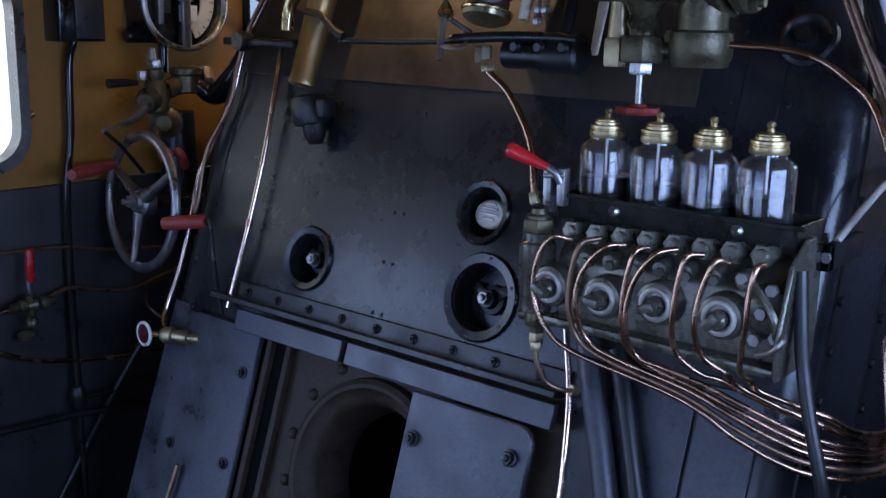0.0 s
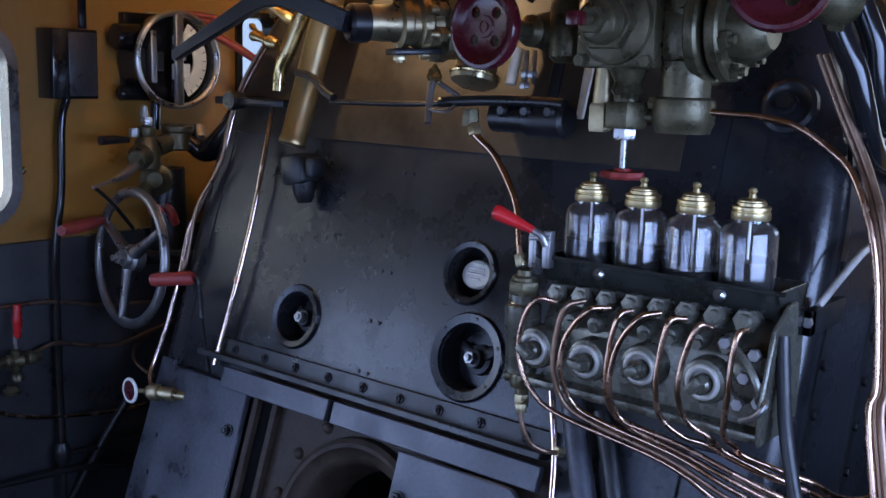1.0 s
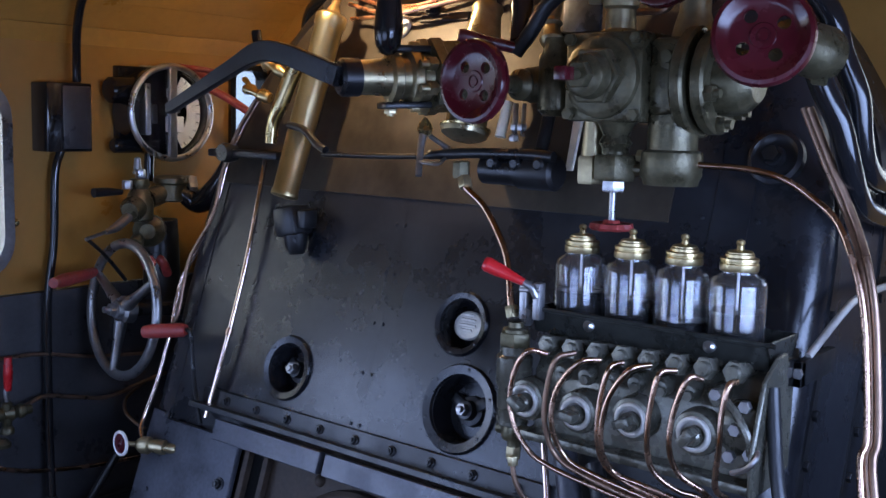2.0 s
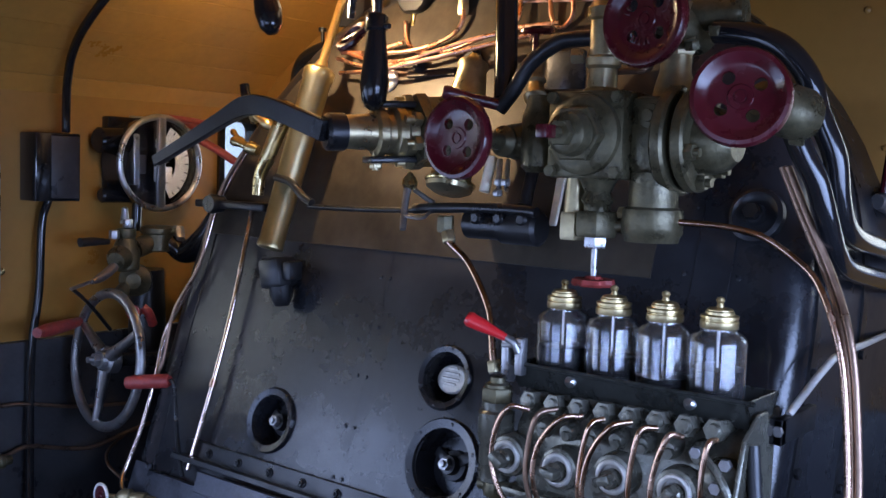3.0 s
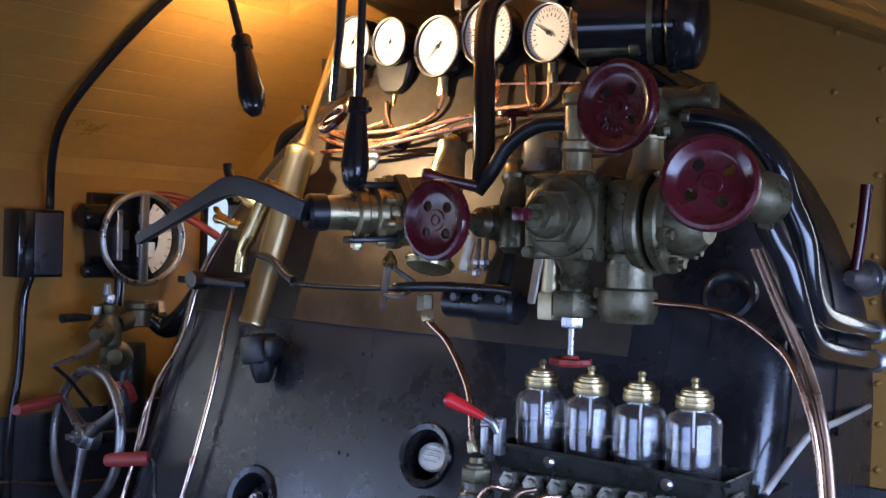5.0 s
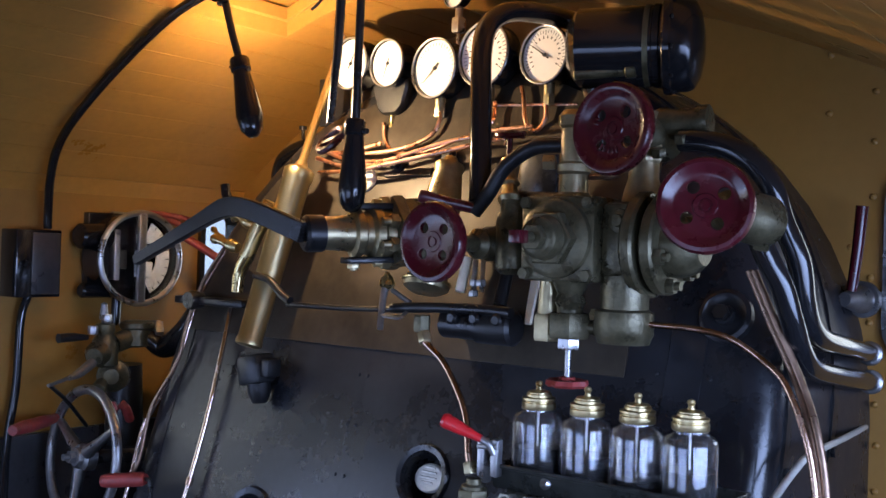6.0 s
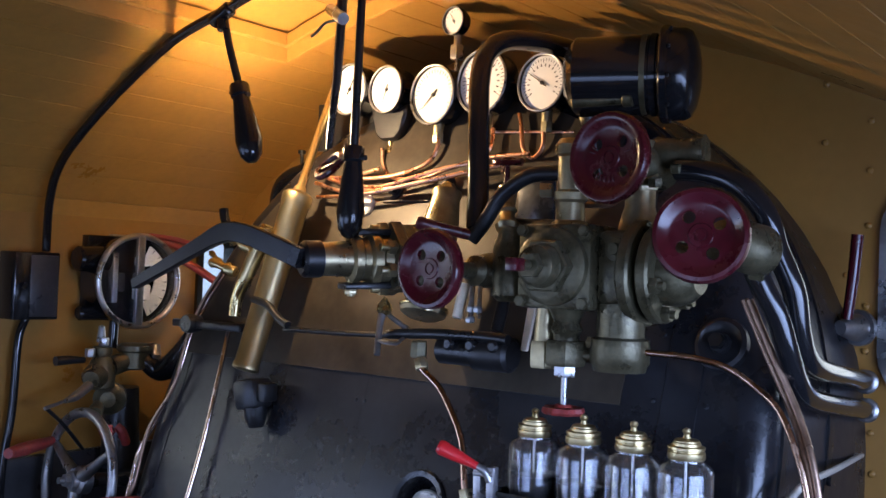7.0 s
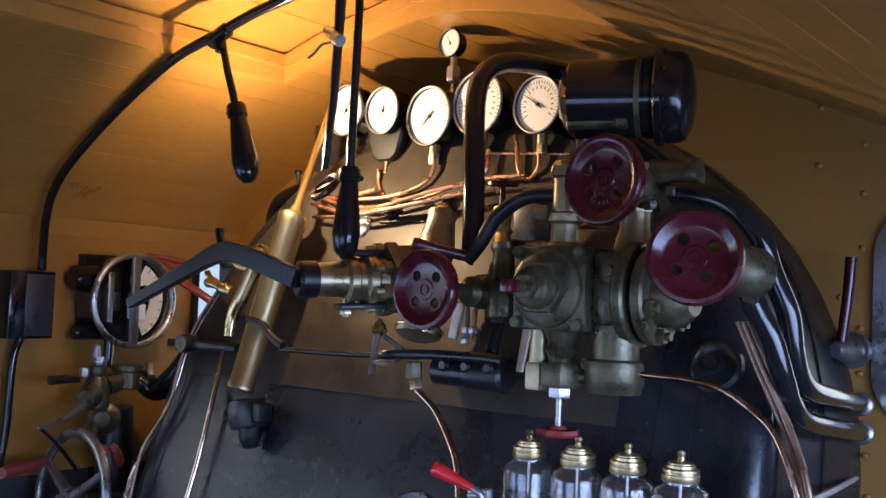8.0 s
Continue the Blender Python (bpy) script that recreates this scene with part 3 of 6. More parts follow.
def slab(bm, outline, out0, out1, bevel=0.0015):
    """Plate lying along the sloping backhead: outline in (x, height), from out0 to out1 off the sheet."""
    t = bmesh.new()
    f = t.faces.new([t.verts.new((x, back(z, out0), z)) for x, z in outline])
    r = bmesh.ops.extrude_face_region(t, geom=[f])
    for v in [g for g in r["geom"] if isinstance(g, bmesh.types.BMVert)]:
        v.co += BN * (out1 - out0)
    bmesh.ops.recalc_face_normals(t, faces=t.faces)
    if bevel:
        bmesh.ops.bevel(t, geom=t.edges[:], offset=bevel, segments=1, affect="EDGES")
    merge(bm, t)


def bolt(parent, x, z, out, r=0.011, mat=IRON):
    bm = B()
    c = on_back(x, z) + BN * out
    lathe(bm, c, BN, [(0, r * 1.3), (0.002, r * 1.3), (0.003, r)], 16)
    nut(bm, c + BN * 0.003, BN, r, r * 0.75)
    lathe(bm, c + BN * (0.003 + r * 0.75), BN, [(0, r * 0.55), (r * 0.4, r * 0.5), (r * 0.5, 0)], 10)
    return part("bolt", bm, mat, parent)


# ---- fire door with its slide rail ----
fire = thing("fire_door", (FIRE[0], back(0.4, 0.05), 0.40), "half open sliding fire door of worn steel plates under a rail", "fire door")
bm = B()
lathe(bm, on_back(FIRE[0], FIRE[1]) - BN * 0.10, BN, [(0, 0.134), (0.085, 0.146), (0.100, 0.152), (0.106, 0.160), (0.112, 0.170), (0.124, 0.178), (0.126, 0.186), (0.120, 0.196), (0.104, 0.200), (0.095, 0.201)], 56, open_end=True, open_start=True)
part("firehole_ring", bm, SOOT, fire, "sooty iron firehole ring")
# closed pot whose near-black colour stands for the unlit firebox
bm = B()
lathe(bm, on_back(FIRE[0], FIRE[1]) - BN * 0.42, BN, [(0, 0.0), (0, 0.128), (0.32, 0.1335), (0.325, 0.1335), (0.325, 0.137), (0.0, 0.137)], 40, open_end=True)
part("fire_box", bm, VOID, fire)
bm = B()
slab(bm, [(-0.745, 0.980), (0.182, 0.980), (0.182, 1.022), (-0.745, 1.022)], 0.0, 0.014)
slab(bm, [(-0.745, 0.980), (0.182, 0.980), (0.182, 0.992), (-0.745, 0.992)], 0.014, 0.050)
part("upper_rail", bm, IRON, fire)
for x0, x1 in ((-0.640, -0.315), (-0.300, 0.190)):
    bm = B()
    slab(bm, [(x0, 0.936), (x1, 0.936), (x1, 0.978), (x0, 0.978)], 0.036, 0.054)
    part("slide_rail", bm, PLATE, fire)
for k in range(9):
    bolt(fire, -0.66 + k * 0.098, 1.003, 0.014, 0.008)
bm = B()
slab(bm, [(-0.838, 0.30), (-0.572, 0.30), (-0.576, 0.938), (-0.838, 0.938)], 0.012, 0.026, 0.003)
cover_plate = part("side_plate", bm, PLATE, fire, "worn blue-grey steel plate with bolts")
for x, z in ((-0.608, 0.84), (-0.605, 0.649), (-0.794, 0.643)):
    bolt(fire, x, z, 0.026)
r0 = 0.03
corner = [(0.168 - r0 + r0 * math.cos(a), 0.935 - r0 + r0 * math.sin(a)) for a in [math.pi / 2 * k / 6 for k in range(7)]]
bm = B()
slab(bm, [(-0.108, 0.30), (0.168, 0.30), *corner, (-0.108, 0.935)], 0.048, 0.062, 0.003)
part("door_plate", bm, PLATE, fire, "sliding fire door plate, blue-grey worn steel")
for x, z in ((-0.083, 0.841), (0.131, 0.865)):
    bolt(fire, x, z, 0.062, 0.012)
t = bmesh.new()
edges = []
for lp in ([(-0.575, 0.28), (0.20, 0.28), (0.20, 0.975), (-0.575, 0.975)], circle(FIRE[0], FIRE[1], 0.19, 40)):
    vs = [t.verts.new((x, z, 0)) for x, z in lp]
    edges += [t.edges.new((vs[i], vs[(i + 1) % len(vs)])) for i in range(len(vs))]
bmesh.ops.triangle_fill(t, edges=edges, use_beauty=True)
for v in t.verts:
    v.co = V((v.co.x, back(v.co.y, 0.002), v.co.y))
bm = B()
merge(bm, t)
part("sooty_surround", bm, SOOT, fire, "sooty brown iron around the firehole")
for k in range(10):
    a = 0.9 + k * 0.42
    bm = B()
    p = on_back(FIRE[0] + 0.222 * math.cos(a), FIRE[1] + 0.222 * math.sin(a), 0.002)
    lathe(bm, p, BN, [(0, 0.013), (0.006, 0.011), (0.010, 0.006), (0.011, 0)], 12)
    part("stud", bm, SOOT, fire)
for x in (-0.560, -0.500):
    bm = B()
    slab(bm, [(x, 0.30), (x + 0.016, 0.30), (x + 0.016, 0.935), (x, 0.935)], 0.004, 0.020)
    part("guide_bar", bm, SOOT, fire)
# dark sheet added for the shade in the gap behind the guide bars
bm = B()
slab(bm, [(-0.595, 0.30), (-0.50, 0.30), (-0.50, 0.95), (-0.595, 0.95)], 0.001, 0.005)
part("guide_gap_shade", bm, VOID, fire)
bm = B()
rod(bm, on_back(-0.736, 0.62, 0.04), on_back(-0.745, 0.545, 0.04), 0.006)
part("copper_stub", bm, OLD_COPPER, fire)

edge_strip = thing("edge_strip", (-0.885, back(0.3), 0.30), "blue-grey riveted steel strip on the lower lagging edge", "cover strip")
bm = B()
slab(bm, [(-0.930, 0.30), (-0.850, 0.30), (-0.850, 0.945), (-0.908, 0.945)], 0.006, 0.012)
part("strip", bm, PLATE, edge_strip)
for k in range(8):
    bm = B()
    z = 0.36 + k * 0.083
    lathe(bm, on_back(-0.862, z, 0.0125), BN, [(0, 0.006), (0.003, 0.005), (0.0045, 0.0)], 10)
    part("rivet", bm, PLATE, edge_strip)

# sheets to the right of the fire door
side_sheets = thing("lower_cover_plate", (0.36, back(0.4), 0.30), "blue-grey steel cover plates with rivets below the lubricator", "cover plate")
bm = B()
slab(bm, [(0.270, 0.30), (0.412, 0.30), (0.412, 1.06), (0.270, 1.06)], 0.003, 0.008)
part("plate", bm, PLATE, side_sheets)
bm = B()
slab(bm, [(0.418, 0.30), (0.520, 0.30), (0.520, 1.06), (0.418, 1.06)], 0.003, 0.008)
part("plate", bm, PLATE, side_sheets)
for x, z in ((0.33, 0.88), (0.392, 0.86), (0.435, 0.862), (0.33, 0.74), (0.392, 0.70), (0.436, 0.68)):
    bolt(side_sheets, x, z, 0.008, 0.006)


# ---- pipes ----
def pipe(name, pts, r, mat, label, seg=10, ends=None, per=8, group="", soft=True):
    """A pipe as a thing, with hexagon unions at its ends when ends gives their radius."""
    p = thing(name, pts[0], label, "pipe", group)
    bm = B()
    tube(bm, pts, r, seg, per, soft)
    part("tube", bm, mat, p)
    if ends:
        for a, b in ((pts[0], pts[1]), (pts[-1], pts[-2])):
            bm = B()
            d = (V(b) - V(a)).normalized()
            nut(bm, V(a), d, ends, ends * 1.6)
            part("union_nut", bm, OLD_BRASS, p)
    return p


pipe("copper_pipe", [(-0.727, 1.573, 1.543), (-0.710, 1.536, 1.444), (-0.699, 1.493, 1.308), (-0.697, 1.443, 1.154), (-0.705, 1.383, 0.967)], 0.0058, LIT_COPPER,
     "polished copper pipe running down the backhead")
bm = B()
c = V((-0.697, 1.443, 1.154))
d = V((0, SLOPE, 1)).normalized()
lathe(bm, c - d * 0.009, d, [(0, 0.006), (0.002, 0.0085), (0.016, 0.0085), (0.018, 0.006)], 12)
single("pipe_coupling", bm, COPPER, "small copper coupling sleeve on the pipe", "coupling")
pipe("copper_pipe", [(-0.763, 1.585, 1.674), (-0.807, 1.573, 1.605), (-0.842, 1.558, 1.529), (-0.858, 1.534, 1.422), (-0.890, 1.500, 1.315), (-0.916, 1.474, 1.234), (-0.910, 1.443, 1.136), (-0.910, 1.405, 1.019), (-0.912, 1.368, 0.935), (-0.903, 1.349, 0.906), (-0.872, 1.335, 0.879)], 0.0055, LIT_COPPER,
     "copper pipe along the edge of the lagging")
pipe("copper_pipe", [(-0.764, 1.575, 1.674), (-0.812, 1.560, 1.598), (-0.841, 1.542, 1.509), (-0.851, 1.516, 1.397), (-0.895, 1.483, 1.292), (-0.891, 1.449, 1.172), (-0.908, 1.434, 1.124)], 0.0045, OLD_COPPER,
     "thin tarnished copper pipe beside the lagging edge")
pipe("copper_pipe", [(0.035, 1.345, 1.544), (0.043, 1.340, 1.528), (0.082, 1.340, 1.499), (0.121, 1.330, 1.457), (0.148, 1.320, 1.416), (0.167, 1.305, 1.357), (0.177, 1.300, 1.331)], 0.0058, COPPER,
     "copper pipe from the gauge cock down to the lubricator", ends=0.012)
pipe("steel_pipe", [(0.170, 1.409, 1.124), (0.188, 1.392, 1.072), (0.210, 1.370, 1.003), (0.231, 1.333, 0.920), (0.239, 1.311, 0.849), (0.244, 1.289, 0.780)], 0.0058, LIT_COPPER,
     "bright copper pipe beside the fire door plate")
pipe("oil_pipe", [(0.206, 1.270, 1.119), (0.210, 1.270, 1.088), (0.221, 1.280, 1.055), (0.241, 1.300, 1.040), (0.250, 1.330, 1.034)], 0.0042, OLD_COPPER,
     "small bent copper drain pipe under the lubricator", ends=0.009)
pipe("steam_pipe", [(0.199, 1.424, 1.126), (0.240, 1.392, 1.025), (0.279, 1.363, 0.935), (0.314, 1.335, 0.847)], 0.0205, PLATE,
     "upright blue-grey steel tube below the lubricator", seg=20)
pipe("steam_pipe", [(0.269, 1.416, 1.085), (0.307, 1.390, 1.003), (0.365, 1.345, 0.861)], 0.016, IRON, "dark upright iron tube below the lubricator", seg=16)
pipe("drain_rod", [(0.600, 1.300, 1.298), (0.610, 1.290, 1.241), (0.621, 1.280, 1.183), (0.641, 1.270, 1.113), (0.667, 1.260, 1.037), (0.681, 1.260, 0.978)], 0.0095, IRON,
     "black painted bent iron rod beside the lubricator", seg=12)
pipe("copper_pipe", [(0.329, 1.400, 1.593), (0.368, 1.400, 1.588), (0.426, 1.420, 1.582), (0.482, 1.440, 1.579), (0.532, 1.460, 1.567), (0.577, 1.470, 1.539), (0.613, 1.462, 1.512), (0.642, 1.450, 1.463), (0.664, 1.440, 1.403), (0.678, 1.430, 1.328), (0.690, 1.420, 1.221), (0.691, 1.400, 1.170), (0.746, 1.360, 0.937)], 0.0052, COPPER,
     "thin copper pipe curving across the backhead shoulder", ends=0.010)
for dx in (0, 11):
    pts = [(0.550, 1.480, 1.670), (0.566, 1.480, 1.635), (0.589, 1.480, 1.586), (0.615, 1.480, 1.534), (0.634, 1.474, 1.495), (0.653, 1.460, 1.455), (0.670, 1.450, 1.395), (0.683, 1.440, 1.311), (0.693, 1.430, 1.220), (0.697, 1.410, 1.169), (0.754, 1.370, 0.936)]
    pipe("copper_pipe", [V(p) + V((dx * 0.0009, -dx * 0.0004, 0)) for p in pts], 0.0060, OLD_COPPER, "tarnished copper pipe descending from the steam valve", group="descending pipes")
pipe("water_pipe", [(0.602, 1.420, 1.320), (0.616, 1.520, 1.375), (0.613, 1.600, 1.386), (0.590, 1.850, 1.377), (0.564, 2.080, 1.367)], 0.0058, SILVER_PLATE,
     "slanting bright steel pipe crossing the boiler flank", seg=12)

# pipes and rods on the black side wall
for pts, r, mat, lab in (
    ([(-1.280, 1.100, 1.034), (-1.280, 1.242, 1.030), (-1.280, 1.325, 1.024), (-1.280, 1.461, 0.996), (-1.280, 1.619, 0.979)], 0.005, OLD_COPPER, "thin copper pipe along the black side wall"),
    ([(-1.260, 1.092, 0.891), (-1.260, 1.156, 0.895), (-1.260, 1.192, 0.902)], 0.006, COPPER, "short copper pipe to the red cock"),
    ([(-1.260, 1.252, 0.904), (-1.270, 1.320, 0.918), (-1.270, 1.399, 0.900), (-1.270, 1.500, 0.881), (-1.270, 1.599, 0.900), (-1.270, 1.684, 0.915)], 0.0055, OLD_COPPER, "wavy tarnished copper pipe from the red cock"),
    ([(-1.260, 1.086, 0.818), (-1.260, 1.168, 0.773), (-1.260, 1.256, 0.740), (-1.260, 1.366, 0.718), (-1.260, 1.484, 0.702), (-1.260, 1.611, 0.697)], 0.0055, COPPER, "sagging copper pipe along the black side wall"),
    ([(-1.240, 1.059, 0.605), (-1.240, 1.189, 0.594), (-1.240, 1.313, 0.586), (-1.240, 1.411, 0.571), (-1.240, 1.589, 0.523)], 0.009, IRON, "dark iron pipe low on the side wall"),
    ([(-1.240, 1.332, 0.629), (-1.240, 1.414, 0.622), (-1.240, 1.574, 0.618)], 0.007, IRON, "dark iron rod joining the upright pipe"),
    ([(-1.200, 1.481, 0.745), (-1.240, 1.423, 0.623), (-1.280, 1.363, 0.484), (-1.300, 1.274, 0.329)], 0.011, IRON, "slanting dark iron lever rod"),
    ([(-1.310, 1.649, 0.894), (-1.250, 1.544, 0.873), (-1.180, 1.493, 0.860), (-1.140, 1.494, 0.839), (-1.100, 1.496, 0.832)], 0.0045, OLD_COPPER, "small looped copper pipe"),
):
    pipe("wall_pipe", pts, r, mat, lab)
pipe("conduit", [(-1.275, 1.427, 1.710), (-1.265, 1.421, 1.765), (-1.235, 1.406, 1.836), (-1.185, 1.391, 1.905), (-1.083, 1.370, 1.971), (-0.921, 1.370, 2.076), (-0.691, 1.348, 2.171), (-0.541, 1.359, 2.220), (-0.424, 1.356, 2.249), (-0.226, 1.356, 2.284)], 0.011, BLACK_GLOSS,
     "black painted conduit bent along the arched roof", seg=12)
pipe("conduit", [(-1.285, 1.385, 1.536), (-1.285, 1.368, 1.476), (-1.285, 1.361, 1.307), (-1.285, 1.343, 1.177), (-1.285, 1.338, 1.017), (-1.270, 1.330, 0.780), (-1.250, 1.322, 0.633)], 0.0105, BLACK_GLOSS,
     "black upright conduit below the switch box", seg=12)
bm = B()
lathe(bm, (-1.250, 1.321, 0.629), (0, 0, 1), [(-0.03, 0.0), (-0.03, 0.014), (-0.012, 0.022), (0.012, 0.022), (0.03, 0.014), (0.03, 0)], 14)
single("pipe_tee", bm, IRON, "dark iron pipe junction on the side wall", "fitting")
pipe("wall_pipe", [(-1.250, 1.321, 0.625), (-1.250, 1.322, 0.506), (-1.250, 1.326, 0.310)], 0.008, IRON, "dark iron upright pipe below the junction")

# feed pipes of the lubricator: loops from the upper unions, then a bundle sweeping to the boiler flank
LOOPS = [
    [(0.260, 1.275, 1.291), (0.237, 1.255, 1.294), (0.216, 1.250, 1.256), (0.212, 1.250, 1.202), (0.238, 1.250, 1.153), (0.285, 1.260, 1.122), (0.349, 1.270, 1.108)],
    [(0.312, 1.270, 1.302), (0.294, 1.245, 1.293), (0.283, 1.240, 1.244), (0.283, 1.240, 1.192), (0.300, 1.250, 1.145), (0.354, 1.260, 1.121), (0.405, 1.270, 1.110)],
    [(0.358, 1.265, 1.300), (0.336, 1.240, 1.296), (0.303, 1.235, 1.249), (0.298, 1.235, 1.197), (0.314, 1.250, 1.149), (0.363, 1.260, 1.128), (0.424, 1.270, 1.110)],
    [(0.397, 1.260, 1.304), (0.387, 1.240, 1.297), (0.377, 1.235, 1.251), (0.375, 1.235, 1.196), (0.381, 1.250, 1.152), (0.419, 1.260, 1.129), (0.468, 1.270, 1.114)],
    [(0.441, 1.260, 1.308), (0.420, 1.235, 1.300), (0.391, 1.230, 1.251), (0.384, 1.230, 1.191), (0.394, 1.250, 1.146), (0.437, 1.260, 1.133), (0.494, 1.270, 1.117)],
    [(0.482, 1.255, 1.308), (0.467, 1.235, 1.304), (0.458, 1.230, 1.256), (0.456, 1.230, 1.207), (0.462, 1.240, 1.166), (0.489, 1.260, 1.139), (0.536, 1.270, 1.124)],
    [(0.522, 1.250, 1.304), (0.511, 1.230, 1.306), (0.495, 1.225, 1.257), (0.492, 1.225, 1.209), (0.500, 1.240, 1.171), (0.526, 1.260, 1.148), (0.567, 1.270, 1.132)],
    [(0.570, 1.250, 1.309), (0.568, 1.230, 1.307), (0.563, 1.225, 1.271), (0.562, 1.225, 1.225), (0.554, 1.240, 1.165), (0.563, 1.260, 1.146), (0.594, 1.270, 1.140)],
]
ENDS = [
    [(0.450, 1.280, 1.087), (0.530, 1.300, 1.043), (0.603, 1.330, 1.009), (0.658, 1.380, 0.992), (0.676, 1.450, 0.977), (0.702, 1.520, 0.979)],
    [(0.458, 1.280, 1.093), (0.538, 1.300, 1.054), (0.610, 1.330, 1.024), (0.660, 1.380, 1.008), (0.679, 1.450, 0.990), (0.701, 1.520, 0.993)],
    [(0.466, 1.280, 1.102), (0.545, 1.300, 1.067), (0.616, 1.330, 1.038), (0.663, 1.380, 1.021), (0.681, 1.450, 1.003), (0.703, 1.520, 1.004)],
    [(0.479, 1.280, 1.107), (0.552, 1.300, 1.078), (0.619, 1.330, 1.049), (0.662, 1.380, 1.031), (0.680, 1.450, 1.013), (0.702, 1.520, 1.015)],
    [(0.491, 1.280, 1.115), (0.559, 1.300, 1.088), (0.622, 1.330, 1.061), (0.661, 1.380, 1.042), (0.679, 1.450, 1.022), (0.701, 1.520, 1.024)],
    [(0.515, 1.280, 1.129), (0.574, 1.300, 1.104), (0.627, 1.330, 1.085), (0.659, 1.380, 1.058), (0.678, 1.450, 1.031), (0.700, 1.520, 1.033)],
    [(0.540, 1.280, 1.127), (0.590, 1.300, 1.105), (0.635, 1.330, 1.084), (0.663, 1.380, 1.057), (0.681, 1.450, 1.038), (0.699, 1.520, 1.041)],
    [(0.564, 1.280, 1.129), (0.605, 1.300, 1.114), (0.649, 1.330, 1.096), (0.666, 1.380, 1.067), (0.682, 1.450, 1.047), (0.698, 1.520, 1.050)],
]
for loop, end in zip(LOOPS, ENDS):
    pipe("oil_feed_pipe", loop[:-1] + end, 0.0042, OLD_COPPER if loop is LOOPS[1] else COPPER, "thin copper oil pipe looping from the lubricator into a bundle", group="oil feed pipes")


# ---- lubricator with its oil jars ----
LUB_Y = 1.30
lub = thing("lubricator", (0.34, 1.36, 1.03), "oily cast mechanical lubricator box with sight feeds and unions", "lubricator")
L_TL, L_TR = V((0.221, 1.300, 1.312)), V((0.565, 1.300, 1.331))
L_BL, L_BR = V((0.187, 1.300, 1.140)), V((0.591, 1.300, 1.173))
LX0, LX1, LZ0, LZ1 = L_TL.x, L_BR.x, (L_BL.z + L_BR.z) / 2, (L_TL.z + L_TR.z) / 2
bm = B()
prism(bm, [(0, LZ0), (0.0, LZ0 + 0.10), (0.045, LZ1), (0.105, LZ1), (0.105, LZ0)],
      Matrix(((0, 0, 1, LX0), (1, 0, 0, LUB_Y), (0, 1, 0, 0), (0, 0, 0, 1))), LX1 - LX0, 0.004)
part("case", bm, GREASE, lub)
bm = B()
box(bm, (LX0 - 0.005, LUB_Y - 0.03, LZ0 - 0.006), (LX1 + 0.004, LUB_Y + 0.05, LZ0 + 0.008), 0.003)
part("bottom_flange", bm, GREASE, lub)
bm = B()
prism(bm, [(-0.045, LZ0 - 0.004), (-0.05, LZ0 + 0.05), (-0.02, LZ0 + 0.15), (0.025, LZ1 + 0.014), (0.055, LZ1 + 0.014), (0.055, LZ0 - 0.004)],
      Matrix(((0, 0, 1, LX1), (1, 0, 0, LUB_Y), (0, 1, 0, 0), (0, 0, 0, 1))), 0.007, 0.002)
part("end_plate", bm, GREASE, lub)
# upper row of unions: hexagons on short stems
for i in range(8):
    f = i / 7
    p = V((0.253, 1.285, 1.299)).lerp(V((0.552, 1.285, 1.310)), f)
    bm = B()
    lathe(bm, p + V((0, 0.06, 0.0)), YN, [(0, 0.012), (0.05, 0.012)], 12)
    nut(bm, p + V((0, 0.018, 0)), (-0.1, -1, 0.12), 0.0168, 0.020)
    lathe(bm, p + V((0, -0.002, 0.002)), (-0.1, -1, 0.12), [(0, 0.011), (0.006, 0.009), (0.007, 0)], 12)
    part("union", bm, GREASE, lub)
# between: small bolts and bosses
for i in range(7):
    p = V((0.274, 1.295, 1.261)).lerp(V((0.524, 1.295, 1.273)), i / 6)
    bm = B()
    lathe(bm, p + V((0, 0.03, 0)), YN, [(0, 0.017), (0.026, 0.015), (0.034, 0.010), (0.036, 0)], 14)
    nut(bm, p + V((0.004, -0.004, -0.004)), YN, 0.008, 0.008)
    part("boss", bm, GREASE, lub)
# four sight feeds: dark ring, bright collar, square-ended spindle
for i, (cx, cy) in enumerate((((0.224, 1.268, 1.212), 0), ((0.317, 1.268, 1.211), 0), ((0.408, 1.268, 1.220), 0), ((0.505, 1.268, 1.220), 0))):
    c = V((cx[0], cx[1], cx[2]))
    bm = B()
    lathe(bm, c + V((0, 0.045, 0)), YN, [(0, 0.0335), (0.030, 0.0335), (0.040, 0.031), (0.042, 0.024), (0.036, 0.022)], 32)
    s = part("sight_feed", bm, GREASE, lub)
    # steel collar; the pale material puts its bright reflections into the colour
    bm = B()
    ring(bm, c + V((0, 0.002, 0)), YN, 0.0215, 0.0045, 32, 8)
    lathe(bm, c + V((0, 0.012, 0)), YN, [(0, 0.0), (0, 0.023), (0.004, 0.023), (0.006, 0.0)], 28)
    part("collar", bm, SILVER_PLATE, s, "steel collar, made pale for its bright reflections")
    bm = B()
    k = -0.6 + 0.5 * i
    lathe(bm, c + V((0, 0.006, -0.002)), YN, [(0, 0.0145), (0.014, 0.0145), (0.018, 0.011), (0.018, 0)], 14)
    box(bm, (-0.013, -0.0065, 0), (0.013, 0.0065, 0.024), 0.002, Matrix.Translation(c + V((0, -0.006, 0))) @ basis(YN) @ Matrix.Rotation(k, 4, "Z"))
    part("spindle", bm, GREASE, s)
